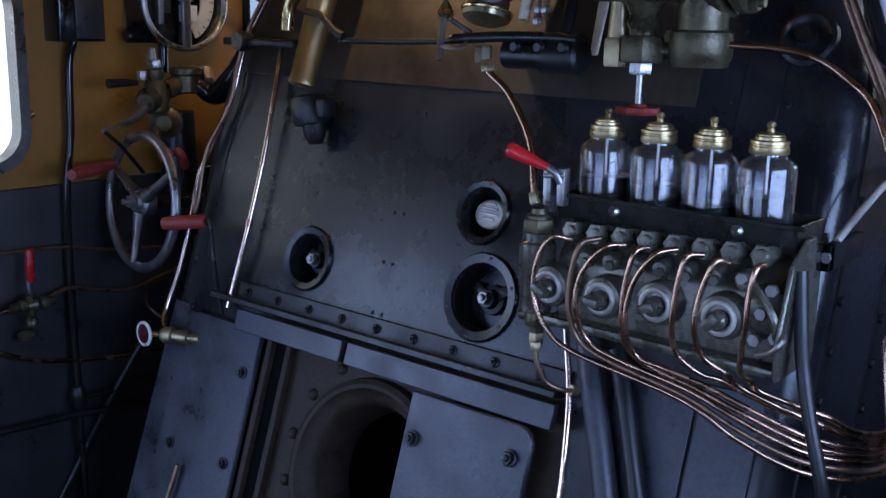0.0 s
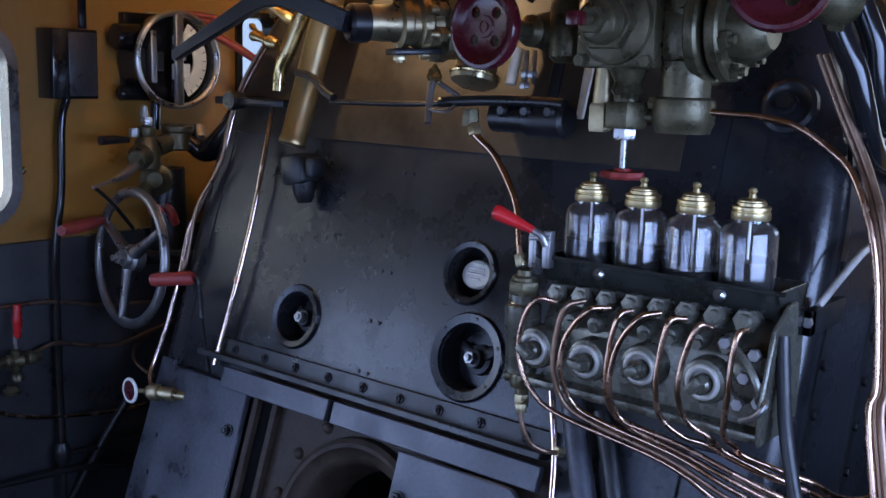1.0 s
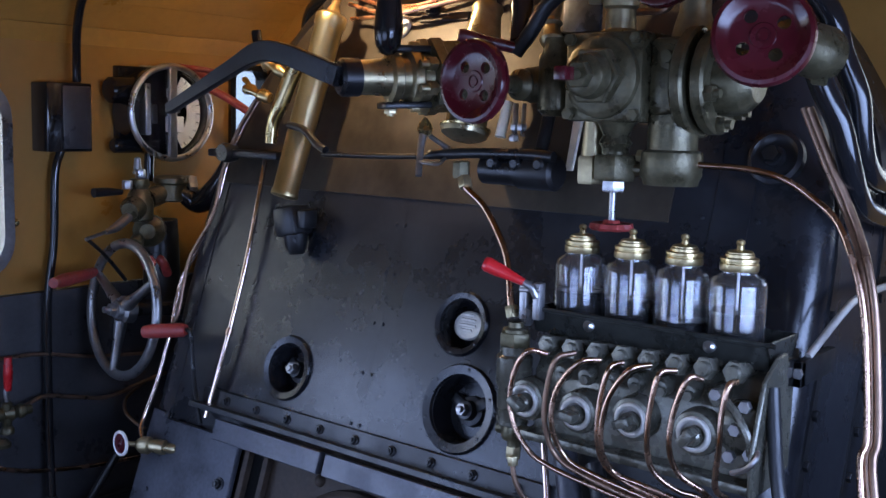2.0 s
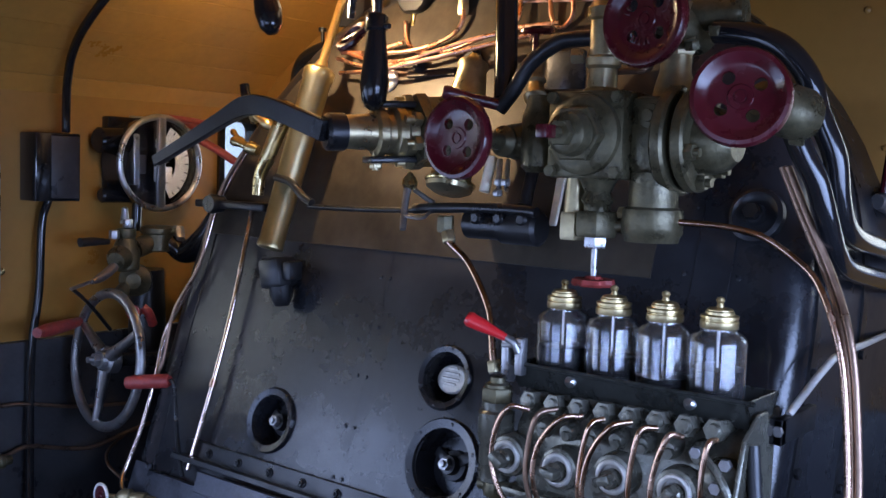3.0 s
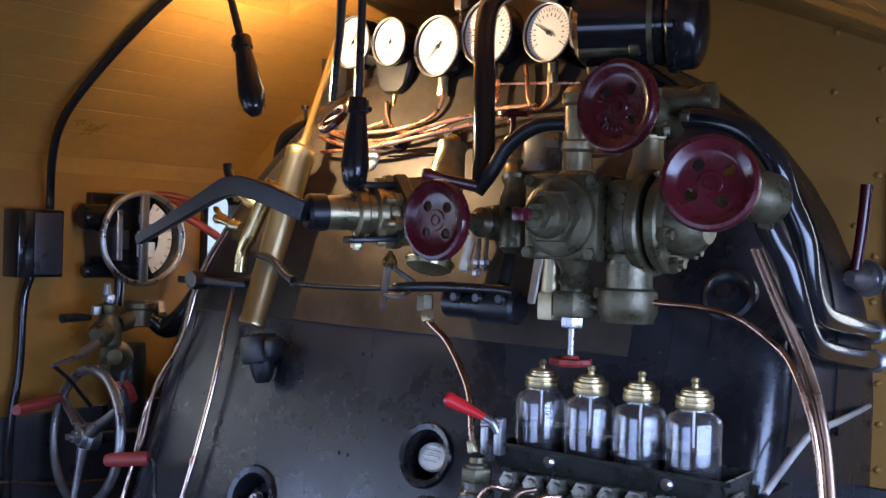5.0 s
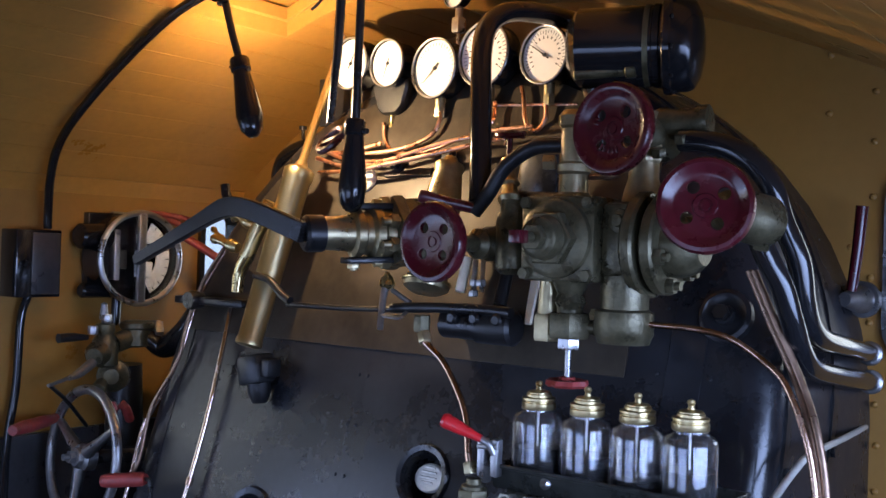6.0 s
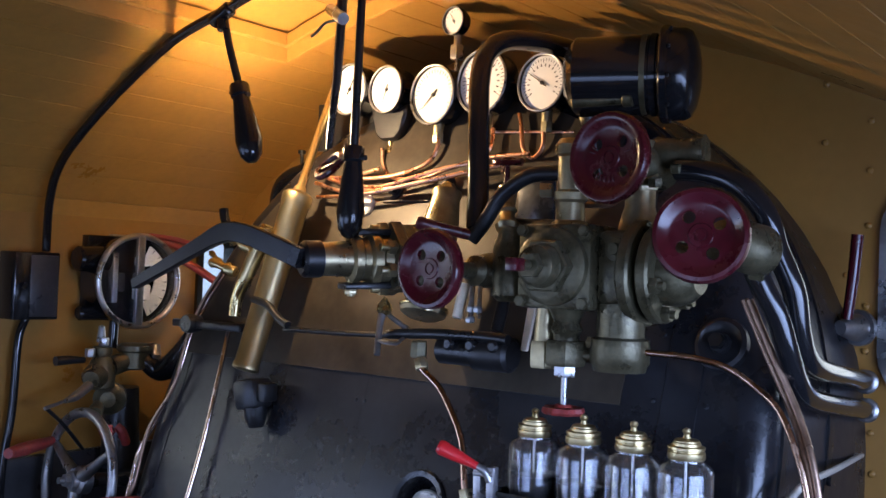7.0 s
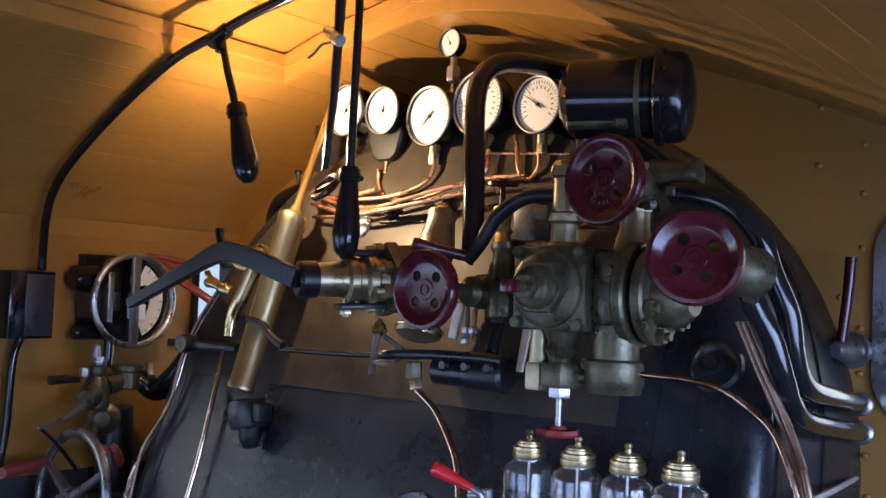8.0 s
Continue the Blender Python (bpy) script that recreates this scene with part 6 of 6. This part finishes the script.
# ---- pull handles hanging from the roof ----
def pull(name, top, knee, bulb_top, bulb_end, r, label, category="handle", body="grip", body_label="black lacquered wooden grip"):
    h = thing(name, top, label, category)
    a, b, c, d = V(top), V(knee), V(bulb_top), V(bulb_end)
    bm = B()
    tube(bm, [a, b, c], 0.008, 10)
    part("rod", bm, IRON, h)
    bm = B()
    L = (d - c).length
    lathe(bm, c, d - c, [(-0.004, 0.0), (-0.004, r * 0.72), (0.0, r * 0.8), (0.022, r * 0.8), (0.026, r * 0.66), (L * 0.4, r * 0.85), (L * 0.72, r * 1.06), (L * 0.9, r * 0.86), (L * 0.98, r * 0.45), (L, 0)], 24)
    part(body, bm, BLACK_GLOSS, h, body_label)
    bm = B()
    rod(bm, c + V((-0.028, 0, -0.012)) * 0.9, c + V((0.030, 0, -0.018)) * 1.0, 0.005, seg=8)
    part("pin", bm, IRON, h)
    return h


# a pull handle; it only hides the added bulb behind it
bulb_handle = pull("bulb_handle", (-0.542, 1.364, 2.212), (-0.520, 1.364, 2.144), (-0.485, 1.364, 2.059), (-0.423, 1.354, 1.899), 0.0258, "black pear-shaped pull handle on roof conduit, added bulb hidden behind", "lamp", "pear_grip", "black enamelled pear-shaped handle grip")
pull("pull_handle", (-0.149, 1.360, 2.289), (-0.151, 1.360, 2.106), (-0.154, 1.360, 1.916), (-0.148, 1.350, 1.748), 0.025, "black pear-shaped handle on a long hanging bar")
bm = B()
rod(bm, V((-0.544, 1.359, 2.213)) + V((-0.028, 0, -0.012)), V((-0.544, 1.359, 2.213)) + V((0.028, 0, 0.012)), 0.016, seg=16, chamfer=0.003)
rod(bm, (-0.544, 1.359, 2.213), V((-0.544, 1.359, 2.213)) + V((0.008, 0, -0.034)), 0.013, seg=14, chamfer=0.002)
single("conduit_junction", bm, BLACK_GLOSS, "black junction box on the roof conduit", "junction box")
hb = thing("hanging_bar", (-0.30, 1.42, 2.28), "flat black hanging lever bars hinged under the roof", "lever")
bm = B()
tube(bm, [(-0.236, 1.400, 2.289), (-0.238, 1.400, 2.190), (-0.244, 1.400, 2.057), (-0.258, 1.400, 1.925)], [0.012, 0.0095, 0.009, 0.007], 8, soft=False)
part("bar", bm, IRON, hb)
bm = B()
ring(bm, (-0.263, 1.410, 1.893), (-0.3, -1, 0.9), 0.030, 0.0075, 28, 8)
tube(bm, [(-0.219, 1.400, 1.904), (-0.248, 1.400, 1.892), (-0.304, 1.420, 1.884)], 0.006, 8)
part("red_ring", bm, RED, hb, "dark red ring")
bm = B()
rod(bm, (-0.268, 1.400, 2.199), (-0.214, 1.380, 2.169), 0.012, seg=12)
part("pivot", bm, STEEL, hb)
bm = B()
tube(bm, [(-0.242, 1.390, 2.172), (-0.272, 1.390, 2.170), (-0.293, 1.390, 2.155), (-0.308, 1.390, 2.148)], 0.003, 8)
part("hook", bm, IRON, hb)

# ---- switch box and instruments on the left wall ----
sb = thing("switch_box", (-1.32, 1.40, 1.53), "black painted metal switch box on the ochre wall", "switch box")
a, b = V((-1.285, 1.338, 1.706)), V((-1.245, 1.450, 1.535))
bm = B()
box(bm, (-1.322, a.y - 0.01, b.z), (-1.245, b.y, a.z), 0.004)
part("body", bm, BLACK_GLOSS, sb)
bm = B()
box(bm, (-1.2445, a.y + 0.03, b.z + 0.008), (-1.240, b.y - 0.006, a.z - 0.008), 0.002)
part("cover", bm, BLACK_WALL, sb)
bm = B()
rod(bm, (-1.241, a.y + 0.012, (a.z + b.z) / 2), (-1.232, a.y + 0.012, (a.z + b.z) / 2), 0.008, seg=12)
part("screw", bm, IRON, sb)

# round recorder with glass front, turned into the cab
ri = thing("speed_recorder", (-1.30, 1.68, 1.50), "round glazed instrument with steel rim and white scale inside", "instrument")
RC = V((-1.200, 1.659, 1.639))
XP = V((1, -0.05, 0)).normalized()
RR = 0.122
bm = B()
lathe(bm, RC - XP * 0.10, XP, [(0, 0.0), (0, RR * 0.96), (0.002, RR * 0.96), (0.09, RR * 0.97), (0.09, RR * 0.93), (0.01, RR * 0.92), (0.01, 0.0)], 48)
part("case", bm, BLACK_GLOSS, ri)
bm = B()
ring(bm, RC, XP, RR, 0.008, 56, 10)
part("rim", bm, STEEL, ri, "bare steel rim")
bm = B()
lathe(bm, RC - XP * 0.006, XP, [(0, RR * 0.97), (0.003, RR * 0.97)], 48)
gl = part("glass", bm, PANE, ri)
gl.visible_shadow = False
mi = Matrix.Translation(RC) @ basis(XP)
for lo, hi, mat, nm in (
    ((-0.012, -RR * 0.98, -0.004), (0.012, RR * 0.98, 0.008), WORN_STEEL, "upright_bar"),
    ((-0.062, -0.06, -0.06), (-0.045, 0.075, -0.03), WORN_STEEL, "pillar"),
    ((-0.09, -0.05, -0.07), (-0.065, 0.06, -0.05), IRON, "pillar"),
    ((0.016, -0.052, -0.06), (0.05, -0.010, -0.02), WHITE_PAPER, "paper_roll"),
    ((0.016, 0.000, -0.06), (0.045, 0.020, -0.03), WORN_STEEL, "roller"),
    ((0.02, 0.04, -0.06), (0.05, 0.065, -0.03), WHITE_PAPER, "paper_roll"),
    ((-0.04, -0.03, -0.07), (-0.018, 0.02, -0.04), IRON, "gear_block"),
):
    bm = B()
    box(bm, lo, hi, 0.003, mi)
    part(nm, bm, mat, ri)
bm = B()
n = 14
rows = []
for i in range(n + 1):
    t_ = radians(-62 + 124 * i / n)
    rows.append([bm.verts.new(mi @ V((r_ * math.cos(t_), r_ * math.sin(t_), z_))) for r_, z_ in ((0.068, -0.03), (0.108, -0.03), (0.108, -0.035), (0.068, -0.035))])
for p, q in zip(rows, rows[1:]):
    for k in range(4):
        bm.faces.new((p[k], p[(k + 1) % 4], q[(k + 1) % 4], q[k]))
part("scale", bm, WHITE_PAPER, ri, "white curved scale")
for k in range(9):
    bm = B()
    box(bm, (0.096, -0.0012, -0.0295), (0.106, 0.0012, -0.0288), 0, mi @ Matrix.Rotation(radians(-55 + k * 13.5), 4, "Z"))
    part("tick", bm, INK, ri)
# clamps, upright and black blocks carrying the instrument
mount = thing("recorder_mount", (-1.32, 1.62, 1.45), "black iron clamps and upright post carrying the round instrument", "bracket")
for p0, p1, r in (((-1.270, 1.512, 1.693), (-1.270, 1.645, 1.698), 0.034), ((-1.270, 1.522, 1.550), (-1.270, 1.664, 1.550), 0.020)):
    bm = B()
    rod(bm, p0, p1, r, seg=20, chamfer=0.006)
    part("clamp", bm, BLACK_GLOSS, mount)
bm = B()
rod(bm, (-1.295, 1.660, 1.756), (-1.295, 1.651, 1.452), 0.014, seg=14)
part("post", bm, BLACK_GLOSS, mount)
bm = B()
box(bm, (-1.325, RC.y - 0.10, RC.z - 0.11), (-1.295, RC.y + 0.02, RC.z + 0.12), 0.004)
part("base_plate", bm, BLACK_GLOSS, mount)
bm = B()
box(bm, (-1.32, RC.y - 0.02, RC.z + 0.10), (-1.30, RC.y + 0.15, RC.z + 0.125), 0.003)
part("top_strip", bm, WORN_STEEL, mount)
rl = thing("red_lever", (-1.25, 1.75, 1.72), "worn red lever above the round instrument", "lever")
for pts, r in (([(-1.260, 1.716, 1.759), (-1.240, 1.768, 1.751), (-1.200, 1.807, 1.728)], 0.010), ([(-1.160, 1.748, 1.708), (-1.120, 1.786, 1.679), (-1.080, 1.818, 1.647)], 0.011), ([(-1.250, 1.720, 1.764), (-1.220, 1.782, 1.758), (-1.180, 1.820, 1.745)], 0.008)):
    bm = B()
    tube(bm, pts, r, 10)
    part("arm", bm, OLD_RED, rl)

# ---- ball valve with injector body on the wall ----
iv = thing("feed_valve", V((-1.250, 1.652, 1.379)), "weathered bronze feed valve with side handle and bent black pipe", "valve")
v0 = V((-1.170, 1.535, 1.408))
v1 = V((-1.170, 1.633, 1.436))
bm = B()
lathe(bm, v0 + V((0, 0, -0.05)), (0, 0, 1), [(0, 0.02), (0.006, 0.034), (0.05, 0.036), (0.07, 0.03), (0.085, 0.022), (0.095, 0.026), (0.11, 0.024), (0.115, 0)], 22)
lathe(bm, v0 + V((0, -0.01, -0.01)), (0.6, -0.8, -0.2), [(0, 0.034), (0.03, 0.032), (0.04, 0.024), (0.05, 0.022), (0.052, 0)], 20)
part("body", bm, BRONZE, iv)
bm = B()
lathe(bm, v1 + V((0, 0, -0.03)), (0, 0, 1), [(0, 0.03), (0.004, 0.04), (0.045, 0.04), (0.05, 0.046), (0.062, 0.046), (0.068, 0.034), (0.07, 0)], 22)
part("cap", bm, BRONZE, iv)
bm = B()
nut(bm, v1 + V((0.02, 0.035, 0.01)), (0.4, 1, 0), 0.032, 0.022)
part("union_nut", bm, WORN_STEEL, iv)
bm = B()
rod(bm, v0.lerp(v1, 0.3), v0.lerp(v1, 0.8), 0.026, seg=16)
part("link", bm, BRONZE, iv)
bm = B()
tube(bm, [(-1.170, 1.484, 1.436), (-1.170, 1.445, 1.438), (-1.170, 1.403, 1.437)], [0.007, 0.011, 0.012], 12)
part("handle", bm, IRON, iv)
bm = B()
for p in ((-1.160, 1.493, 1.454), (-1.160, 1.532, 1.481)):
    nut(bm, V(p) + V((0, 0, -0.01)), (0, 0, 1), 0.013, 0.022)
lathe(bm, (-1.180, 1.537, 1.480), (0, 0, 1), [(0, 0.012), (0.04, 0.008), (0.045, 0)], 12)
part("top_nuts", bm, WORN_STEEL, iv)
bm = B()
tube(bm, [(-1.150, 1.491, 1.376), (-1.130, 1.440, 1.353), (-1.120, 1.404, 1.343)], [0.013, 0.012, 0.006], 12)
tube(bm, [(-1.125, 1.427, 1.351), (-1.120, 1.389, 1.340), (-1.110, 1.343, 1.331)], 0.0045, 8)
part("spout", bm, WORN_STEEL, iv)
bm = B()
tube(bm, [(-1.120, 1.352, 1.331), (-1.140, 1.412, 1.285), (-1.170, 1.491, 1.210)], 0.005, 8)
part("stay", bm, IRON, iv)
bm = B()
lathe(bm, V((-1.170, 1.565, 1.333)), (0.7, -0.7, 0), [(-0.03, 0.03), (-0.01, 0.042), (0.01, 0.042), (0.016, 0.03), (0.03, 0.02), (0.032, 0)], 22)
lathe(bm, V((-1.160, 1.519, 1.309)), (0.7, -0.7, -0.3), [(-0.02, 0.016), (0.01, 0.02), (0.022, 0.016), (0.024, 0)], 14)
part("lower_body", bm, BRONZE, iv)
bm = B()
rod(bm, (-1.200, 1.619, 1.356), (-1.200, 1.624, 1.147), 0.045, 0.05, seg=20)
part("riser", bm, IRON, iv)
bm = B()
tube(bm, [(-1.120, 1.552, 1.268), (-1.110, 1.563, 1.254), (-1.120, 1.584, 1.222)], 0.012, 10)
nut(bm, (-1.120, 1.528, 1.256), (0.7, -0.7, 0.2), 0.02, 0.02)
part("red_fitting", bm, OLD_RED, iv)
bm = B()
tube(bm, [(-1.150, 1.649, 1.431), (-1.120, 1.682, 1.405), (-1.050, 1.681, 1.438), (-1.000, 1.684, 1.489), (-0.970, 1.684, 1.535)], [0.022, 0.03, 0.032, 0.03, 0.026], 18)
part("black_pipe", bm, BLACK_GLOSS, iv)

# ---- reversing handwheel with crank grips ----
hw = thing("reversing_wheel", V((-1.120, 1.460, 1.146)), "large worn steel handwheel with three spokes", "handwheel")
HC = V((-1.077, 1.420, 1.155))
HA = V((-0.10, -1, 0.10)).normalized()
HR = 0.163
bm = B()
ring(bm, HC, HA, HR, 0.0125, 64, 14, 0.9)
part("rim", bm, WORN_STEEL, hw)
bm = B()
lathe(bm, HC - HA * 0.03, HA, [(0, 0.02), (0.005, 0.034), (0.03, 0.034), (0.036, 0.024), (0.05, 0.022), (0.052, 0)], 24)
part("hub", bm, WORN_STEEL, hw)
bm = B()
nut(bm, HC + HA * 0.02, HA, 0.016, 0.016)
rod(bm, HC + HA * 0.03, HC + HA * 0.05, 0.008, seg=12)
part("hub_nut", bm, WORN_STEEL, hw)
mh = Matrix.Translation(HC) @ basis(HA)
for a in (152, 262, 32):
    bm = B()
    d = mh.to_3x3() @ V((math.cos(radians(a)), math.sin(radians(a)), 0))
    p, q = HC + d * 0.026, HC + d * (HR - 0.006)
    tube(bm, [p, p.lerp(q, 0.5), q], [0.017, 0.012, 0.010], 12)
    part("spoke", bm, STEEL, hw)
bm = B()
g0 = HC + mh.to_3x3() @ V((math.cos(radians(152)), math.sin(radians(152)), 0)) * HR
g1 = V((-1.099, 1.250, 1.236))
tube(bm, [g0 + HA * 0.005, g0.lerp(g1, 0.3), g0.lerp(g1, 0.75), g1], [0.011, 0.015, 0.0165, 0.012], 14)
part("crank_grip", bm, OLD_RED, hw, "worn red crank grip")
bm = B()
rod(bm, HC - HA * 0.03, HC - HA * 0.35, 0.018, seg=16)
part("shaft", bm, IRON, hw)
rg = thing("cock_lever", V((-0.687, 1.358, 0.965)), "thin iron rod lever with a red cylindrical grip", "lever")
bm = B()
a, b = V((-0.904, 1.360, 1.134)), V((-0.796, 1.400, 1.150))
lathe(bm, a, b - a, [(0, 0.008), (0.003, 0.014), (0.02, 0.0165), ((b - a).length - 0.01, 0.0165), ((b - a).length, 0.012), ((b - a).length, 0)], 20)
part("grip", bm, OLD_RED, rg, "matt red grip")
bm = B()
tube(bm, [b, V((-0.780, 1.400, 1.142)), (-0.772, 1.400, 1.064), (-0.743, 1.386, 1.006), (-0.712, 1.374, 0.952)], 0.005, 8)
part("rod", bm, IRON, rg)

# ---- red handled cock on the wall, small red handwheel at the lagging ----
wc = thing("wall_cock", V((-1.300, 1.234, 0.811)), "small bronze cock with an upright red handle", "cock")
c = V((-1.240, 1.203, 0.903))
bm = B()
lathe(bm, c + V((0, -0.05, 0)), (0, 1, 0), [(0, 0.012), (0.02, 0.012), (0.024, 0.018), (0.034, 0.018), (0.038, 0.013), (0.06, 0.02), (0.075, 0.013), (0.08, 0.018), (0.09, 0.018), (0.094, 0.012), (0.11, 0.012)], 16)
lathe(bm, c + V((0, 0.0, -0.05)), (0, 0, 1), [(0, 0.016), (0.012, 0.016), (0.02, 0.010), (0.05, 0.013), (0.075, 0.013), (0.08, 0.008)], 16)
part("body", bm, BRONZE, wc)
bm = B()
tube(bm, [c + V((0, 0, 0.03)), c + V((0, -0.002, 0.055)), (-1.240, 1.210, 0.988)], [0.005, 0.0055, 0.006], 10)
part("stem", bm, WORN_STEEL, wc)
bm = B()
tube(bm, [(-1.240, 1.206, 0.960), (-1.240, 1.208, 1.003), (-1.240, 1.209, 1.042)], [0.009, 0.0115, 0.009], 12)
part("handle", bm, BRIGHT_RED, wc)
bm = B()
lathe(bm, V((-1.250, 1.193, 0.828)), (0, 0, -1), [(-0.012, 0.012), (0, 0.022), (0.01, 0.02), (0.012, 0)], 14)
part("drain", bm, BRONZE, wc)
lv = thing("blowdown_valve", V((-0.837, 1.349, 0.875)), "small brass valve with a white-rimmed red handwheel", "valve")
bm = B()
q0, q1 = V((-0.873, 1.321, 0.882)), V((-0.807, 1.351, 0.881))
lathe(bm, q0, q1 - q0, [(0, 0.012), (0.012, 0.02), (0.03, 0.02), (0.034, 0.014), (0.05, 0.017), (0.07, 0.017), (0.072, 0.012), (0.1, 0.012)], 16)
part("body", bm, OLD_BRASS, lv)
w = V((-0.897, 1.292, 0.885))
bm = B()
rod(bm, w, q0, 0.006, seg=10)
part("spindle", bm, OLD_BRASS, lv)
bm = B()
ring(bm, w, (-0.05, -1, 0.05), 0.026, 0.004, 32, 8)
part("rim", bm, WHITE_PAPER, lv, "white painted rim")
bm = B()
lathe(bm, w, (-0.05, -1, 0.05), [(-0.002, 0.025), (0.002, 0.025), (0.004, 0.010), (0.008, 0.008), (0.008, 0)], 24)
part("disc", bm, RED, lv)

# ---- the flank: lubricating lever, front wall rivets, window edge ----
fl = thing("red_lever", V((0.552, 2.090, 1.616)), "slim dark red lever on a steel hub at the front wall", "lever")
bm = B()
tube(bm, [(0.547, 2.020, 1.634), (0.556, 2.020, 1.716), (0.562, 2.020, 1.798)], [0.010, 0.011, 0.012], 12)
part("grip", bm, RED, fl)
hub = V((0.543, 2.030, 1.617))
bm = B()
lathe(bm, hub, (0.35, 1, 0), [(-0.02, 0.0), (-0.02, 0.014), (0, 0.02), (0.02, 0.026), (0.035, 0.028), (0.036, 0.036), (0.045, 0.036), (0.05, 0.02), (0.08, 0.02)], 22)
part("hub", bm, WORN_STEEL, fl)
bm = B()
rod(bm, hub, V((0.484, 2.000, 1.611)), 0.008, seg=12)
part("shaft", bm, IRON, fl)
for x, z in ((0.56, 2.03), (0.56, 1.93), (0.56, 1.82), (0.56, 1.66), (0.47, 1.99), (0.47, 2.11), (0.575, 1.50), (0.575, 1.41), (0.52, 1.72), (0.56, 1.57), (0.58, 1.33), (0.58, 1.24)):
    bm = B()
    lathe(bm, (x, FRONT, z), YN, [(0, 0.007), (0.003, 0.0065), (0.006, 0.003), (0.006, 0)], 10)
    single("rivet", bm, OCHRE, "ochre painted rivet head on the front wall", "rivet", "front wall rivets")
# washout plug low on the shoulder
wp = thing("shoulder_plug", on_back(0.42, 1.62, 0), "dark iron washout plug on the boiler shoulder", "plug")
c = V((0.466, 1.608, 1.591))
bm = B()
lathe(bm, c, BN, [(0, 0.047), (0.010, 0.045), (0.014, 0.038), (0.008, 0.030), (0.008, 0.018), (0.018, 0.016), (0.02, 0)], 30)
part("collar", bm, BLACK, wp)
bm = B()
nut(bm, c + BN * 0.02, BN, 0.014, 0.014)
part("nut", bm, IRON, wp)
# black ring pipe and bolt at the front wall
pipe("black_hoop", [(-0.980, 1.950, 1.823), (-0.991, 1.950, 1.879), (-0.961, 1.940, 1.925), (-0.911, 1.930, 1.946), (-0.847, 1.920, 1.959)], 0.018, BLACK_GLOSS, "black enamelled hoop of pipe behind the brass cylinder", seg=14)
bm = B()
rod(bm, (-0.893, 1.950, 1.956), (-0.896, 1.950, 2.006), 0.005, seg=10)
rod(bm, V((-0.896, 1.950, 2.009)) + V((0, 0, -0.004)), V((-0.896, 1.950, 2.009)) + V((0, 0, 0.006)), 0.011, seg=12)
single("bolt_post", bm, IRON, "dark iron bolt standing behind the brass cylinder", "bolt")
# brass cocks beside the branch
bc = thing("brass_cocks", V((-0.719, 1.567, 1.619)), "cluster of small brass cocks with arms beside the spectacle window", "cock")
for p, d, r, L in (((-0.693, 1.537, 1.682), (-1, -0.2, 0.3), 0.014, 0.05), ((-0.643, 1.535, 1.738), (-0.8, -0.3, 0.5), 0.012, 0.05), ((-0.736, 1.542, 1.697), (-1, 0.2, 0.6), 0.009, 0.04), ((-0.690, 1.541, 1.757), (0.2, -0.3, 1), 0.011, 0.03)):
    bm = B()
    lathe(bm, p, d, [(-0.02, 0.0), (-0.02, r * 0.8), (-0.008, r * 1.1), (0.006, r * 1.1), (0.012, r * 0.7), (L * 0.7, r * 0.6), (L, r * 0.9), (L + 0.008, r * 0.6), (L + 0.008, 0)], 14)
    part("cock", bm, BRASS, bc)
bm = B()
tube(bm, [(-0.583, 1.420, 1.812), (-0.579, 1.420, 1.794), (-0.568, 1.420, 1.774)], 0.010, 10)
part("black_yoke", bm, BLACK_GLOSS, bc)
# disc coloured white to stand for a bright reflection on the backhead
bm = B()
lathe(bm, V((-0.411, 1.686, 1.836)), BN, [(0, 0.026), (0.01, 0.026), (0.014, 0.022), (0.014, 0)], 24)
single("reflex_disc", bm, WHITE_PAPER, "small round disc on the boiler backhead, white for a bright reflection", "disc")
# added bulb and black shade hidden behind the pull handle, sending light forward
c = V(LAMP)
bm = B()
HN = V((0.31, 0.94, 0.37)).normalized()
lathe(bm, c - HN * 0.020, HN, [(0, 0.0), (0.001, 0.007), (0.004, 0.0125), (0.009, 0.0170), (0.015, 0.0190), (0.020, 0.0195), (0.020, 0.0182), (0.015, 0.0178), (0.010, 0.0158), (0.006, 0.0118), (0.003, 0.006), (0.002, 0)], 28)
part("bulb_shade", bm, BLACK_GLOSS, bulb_handle)
bm = B()
lathe(bm, c - HN * 0.015, HN, [(0, 0.0), (0.001, 0.004), (0.007, 0.006), (0.012, 0.009), (0.018, 0.008), (0.022, 0.005), (0.024, 0.0)], 20)
bulb = part("bulb", bm, BULB, bulb_handle, "added glowing bulb, hidden behind the handle")
bulb.visible_shadow = False
# crown: bolt heads and plate
for p in ((-0.325, 1.687, 1.869), (-0.187, 1.692, 1.883)):
    bm = B()
    lathe(bm, p, BN, [(0, 0.018), (0.004, 0.018), (0.006, 0.012)], 16)
    nut(bm, V(p) + BN * 0.006, BN, 0.012, 0.014)
    single("crown_bolt", bm, IRON, "dark iron bolt on the boiler crown", "bolt", "crown bolts")
bm = B()
a, b = V((-0.359, 1.691, 1.848)), V((-0.228, 1.696, 1.865))
slab(bm, [(a.x, a.z - 0.006), (b.x, a.z - 0.006), (b.x, a.z + 0.012), (a.x, a.z + 0.012)], 0.002, 0.010)
single("crown_plate", bm, IRON, "narrow dark iron strip on the boiler crown", "plate")
bm = B()
lathe(bm, (-1.319, 1.278, 1.358), (1, 0, 0), [(0, 0.010), (0.004, 0.009), (0.006, 0.006), (0.012, 0.005), (0.013, 0)], 14)
single("window_stud", bm, BRASS, "small brass stud beside the side window", "stud")
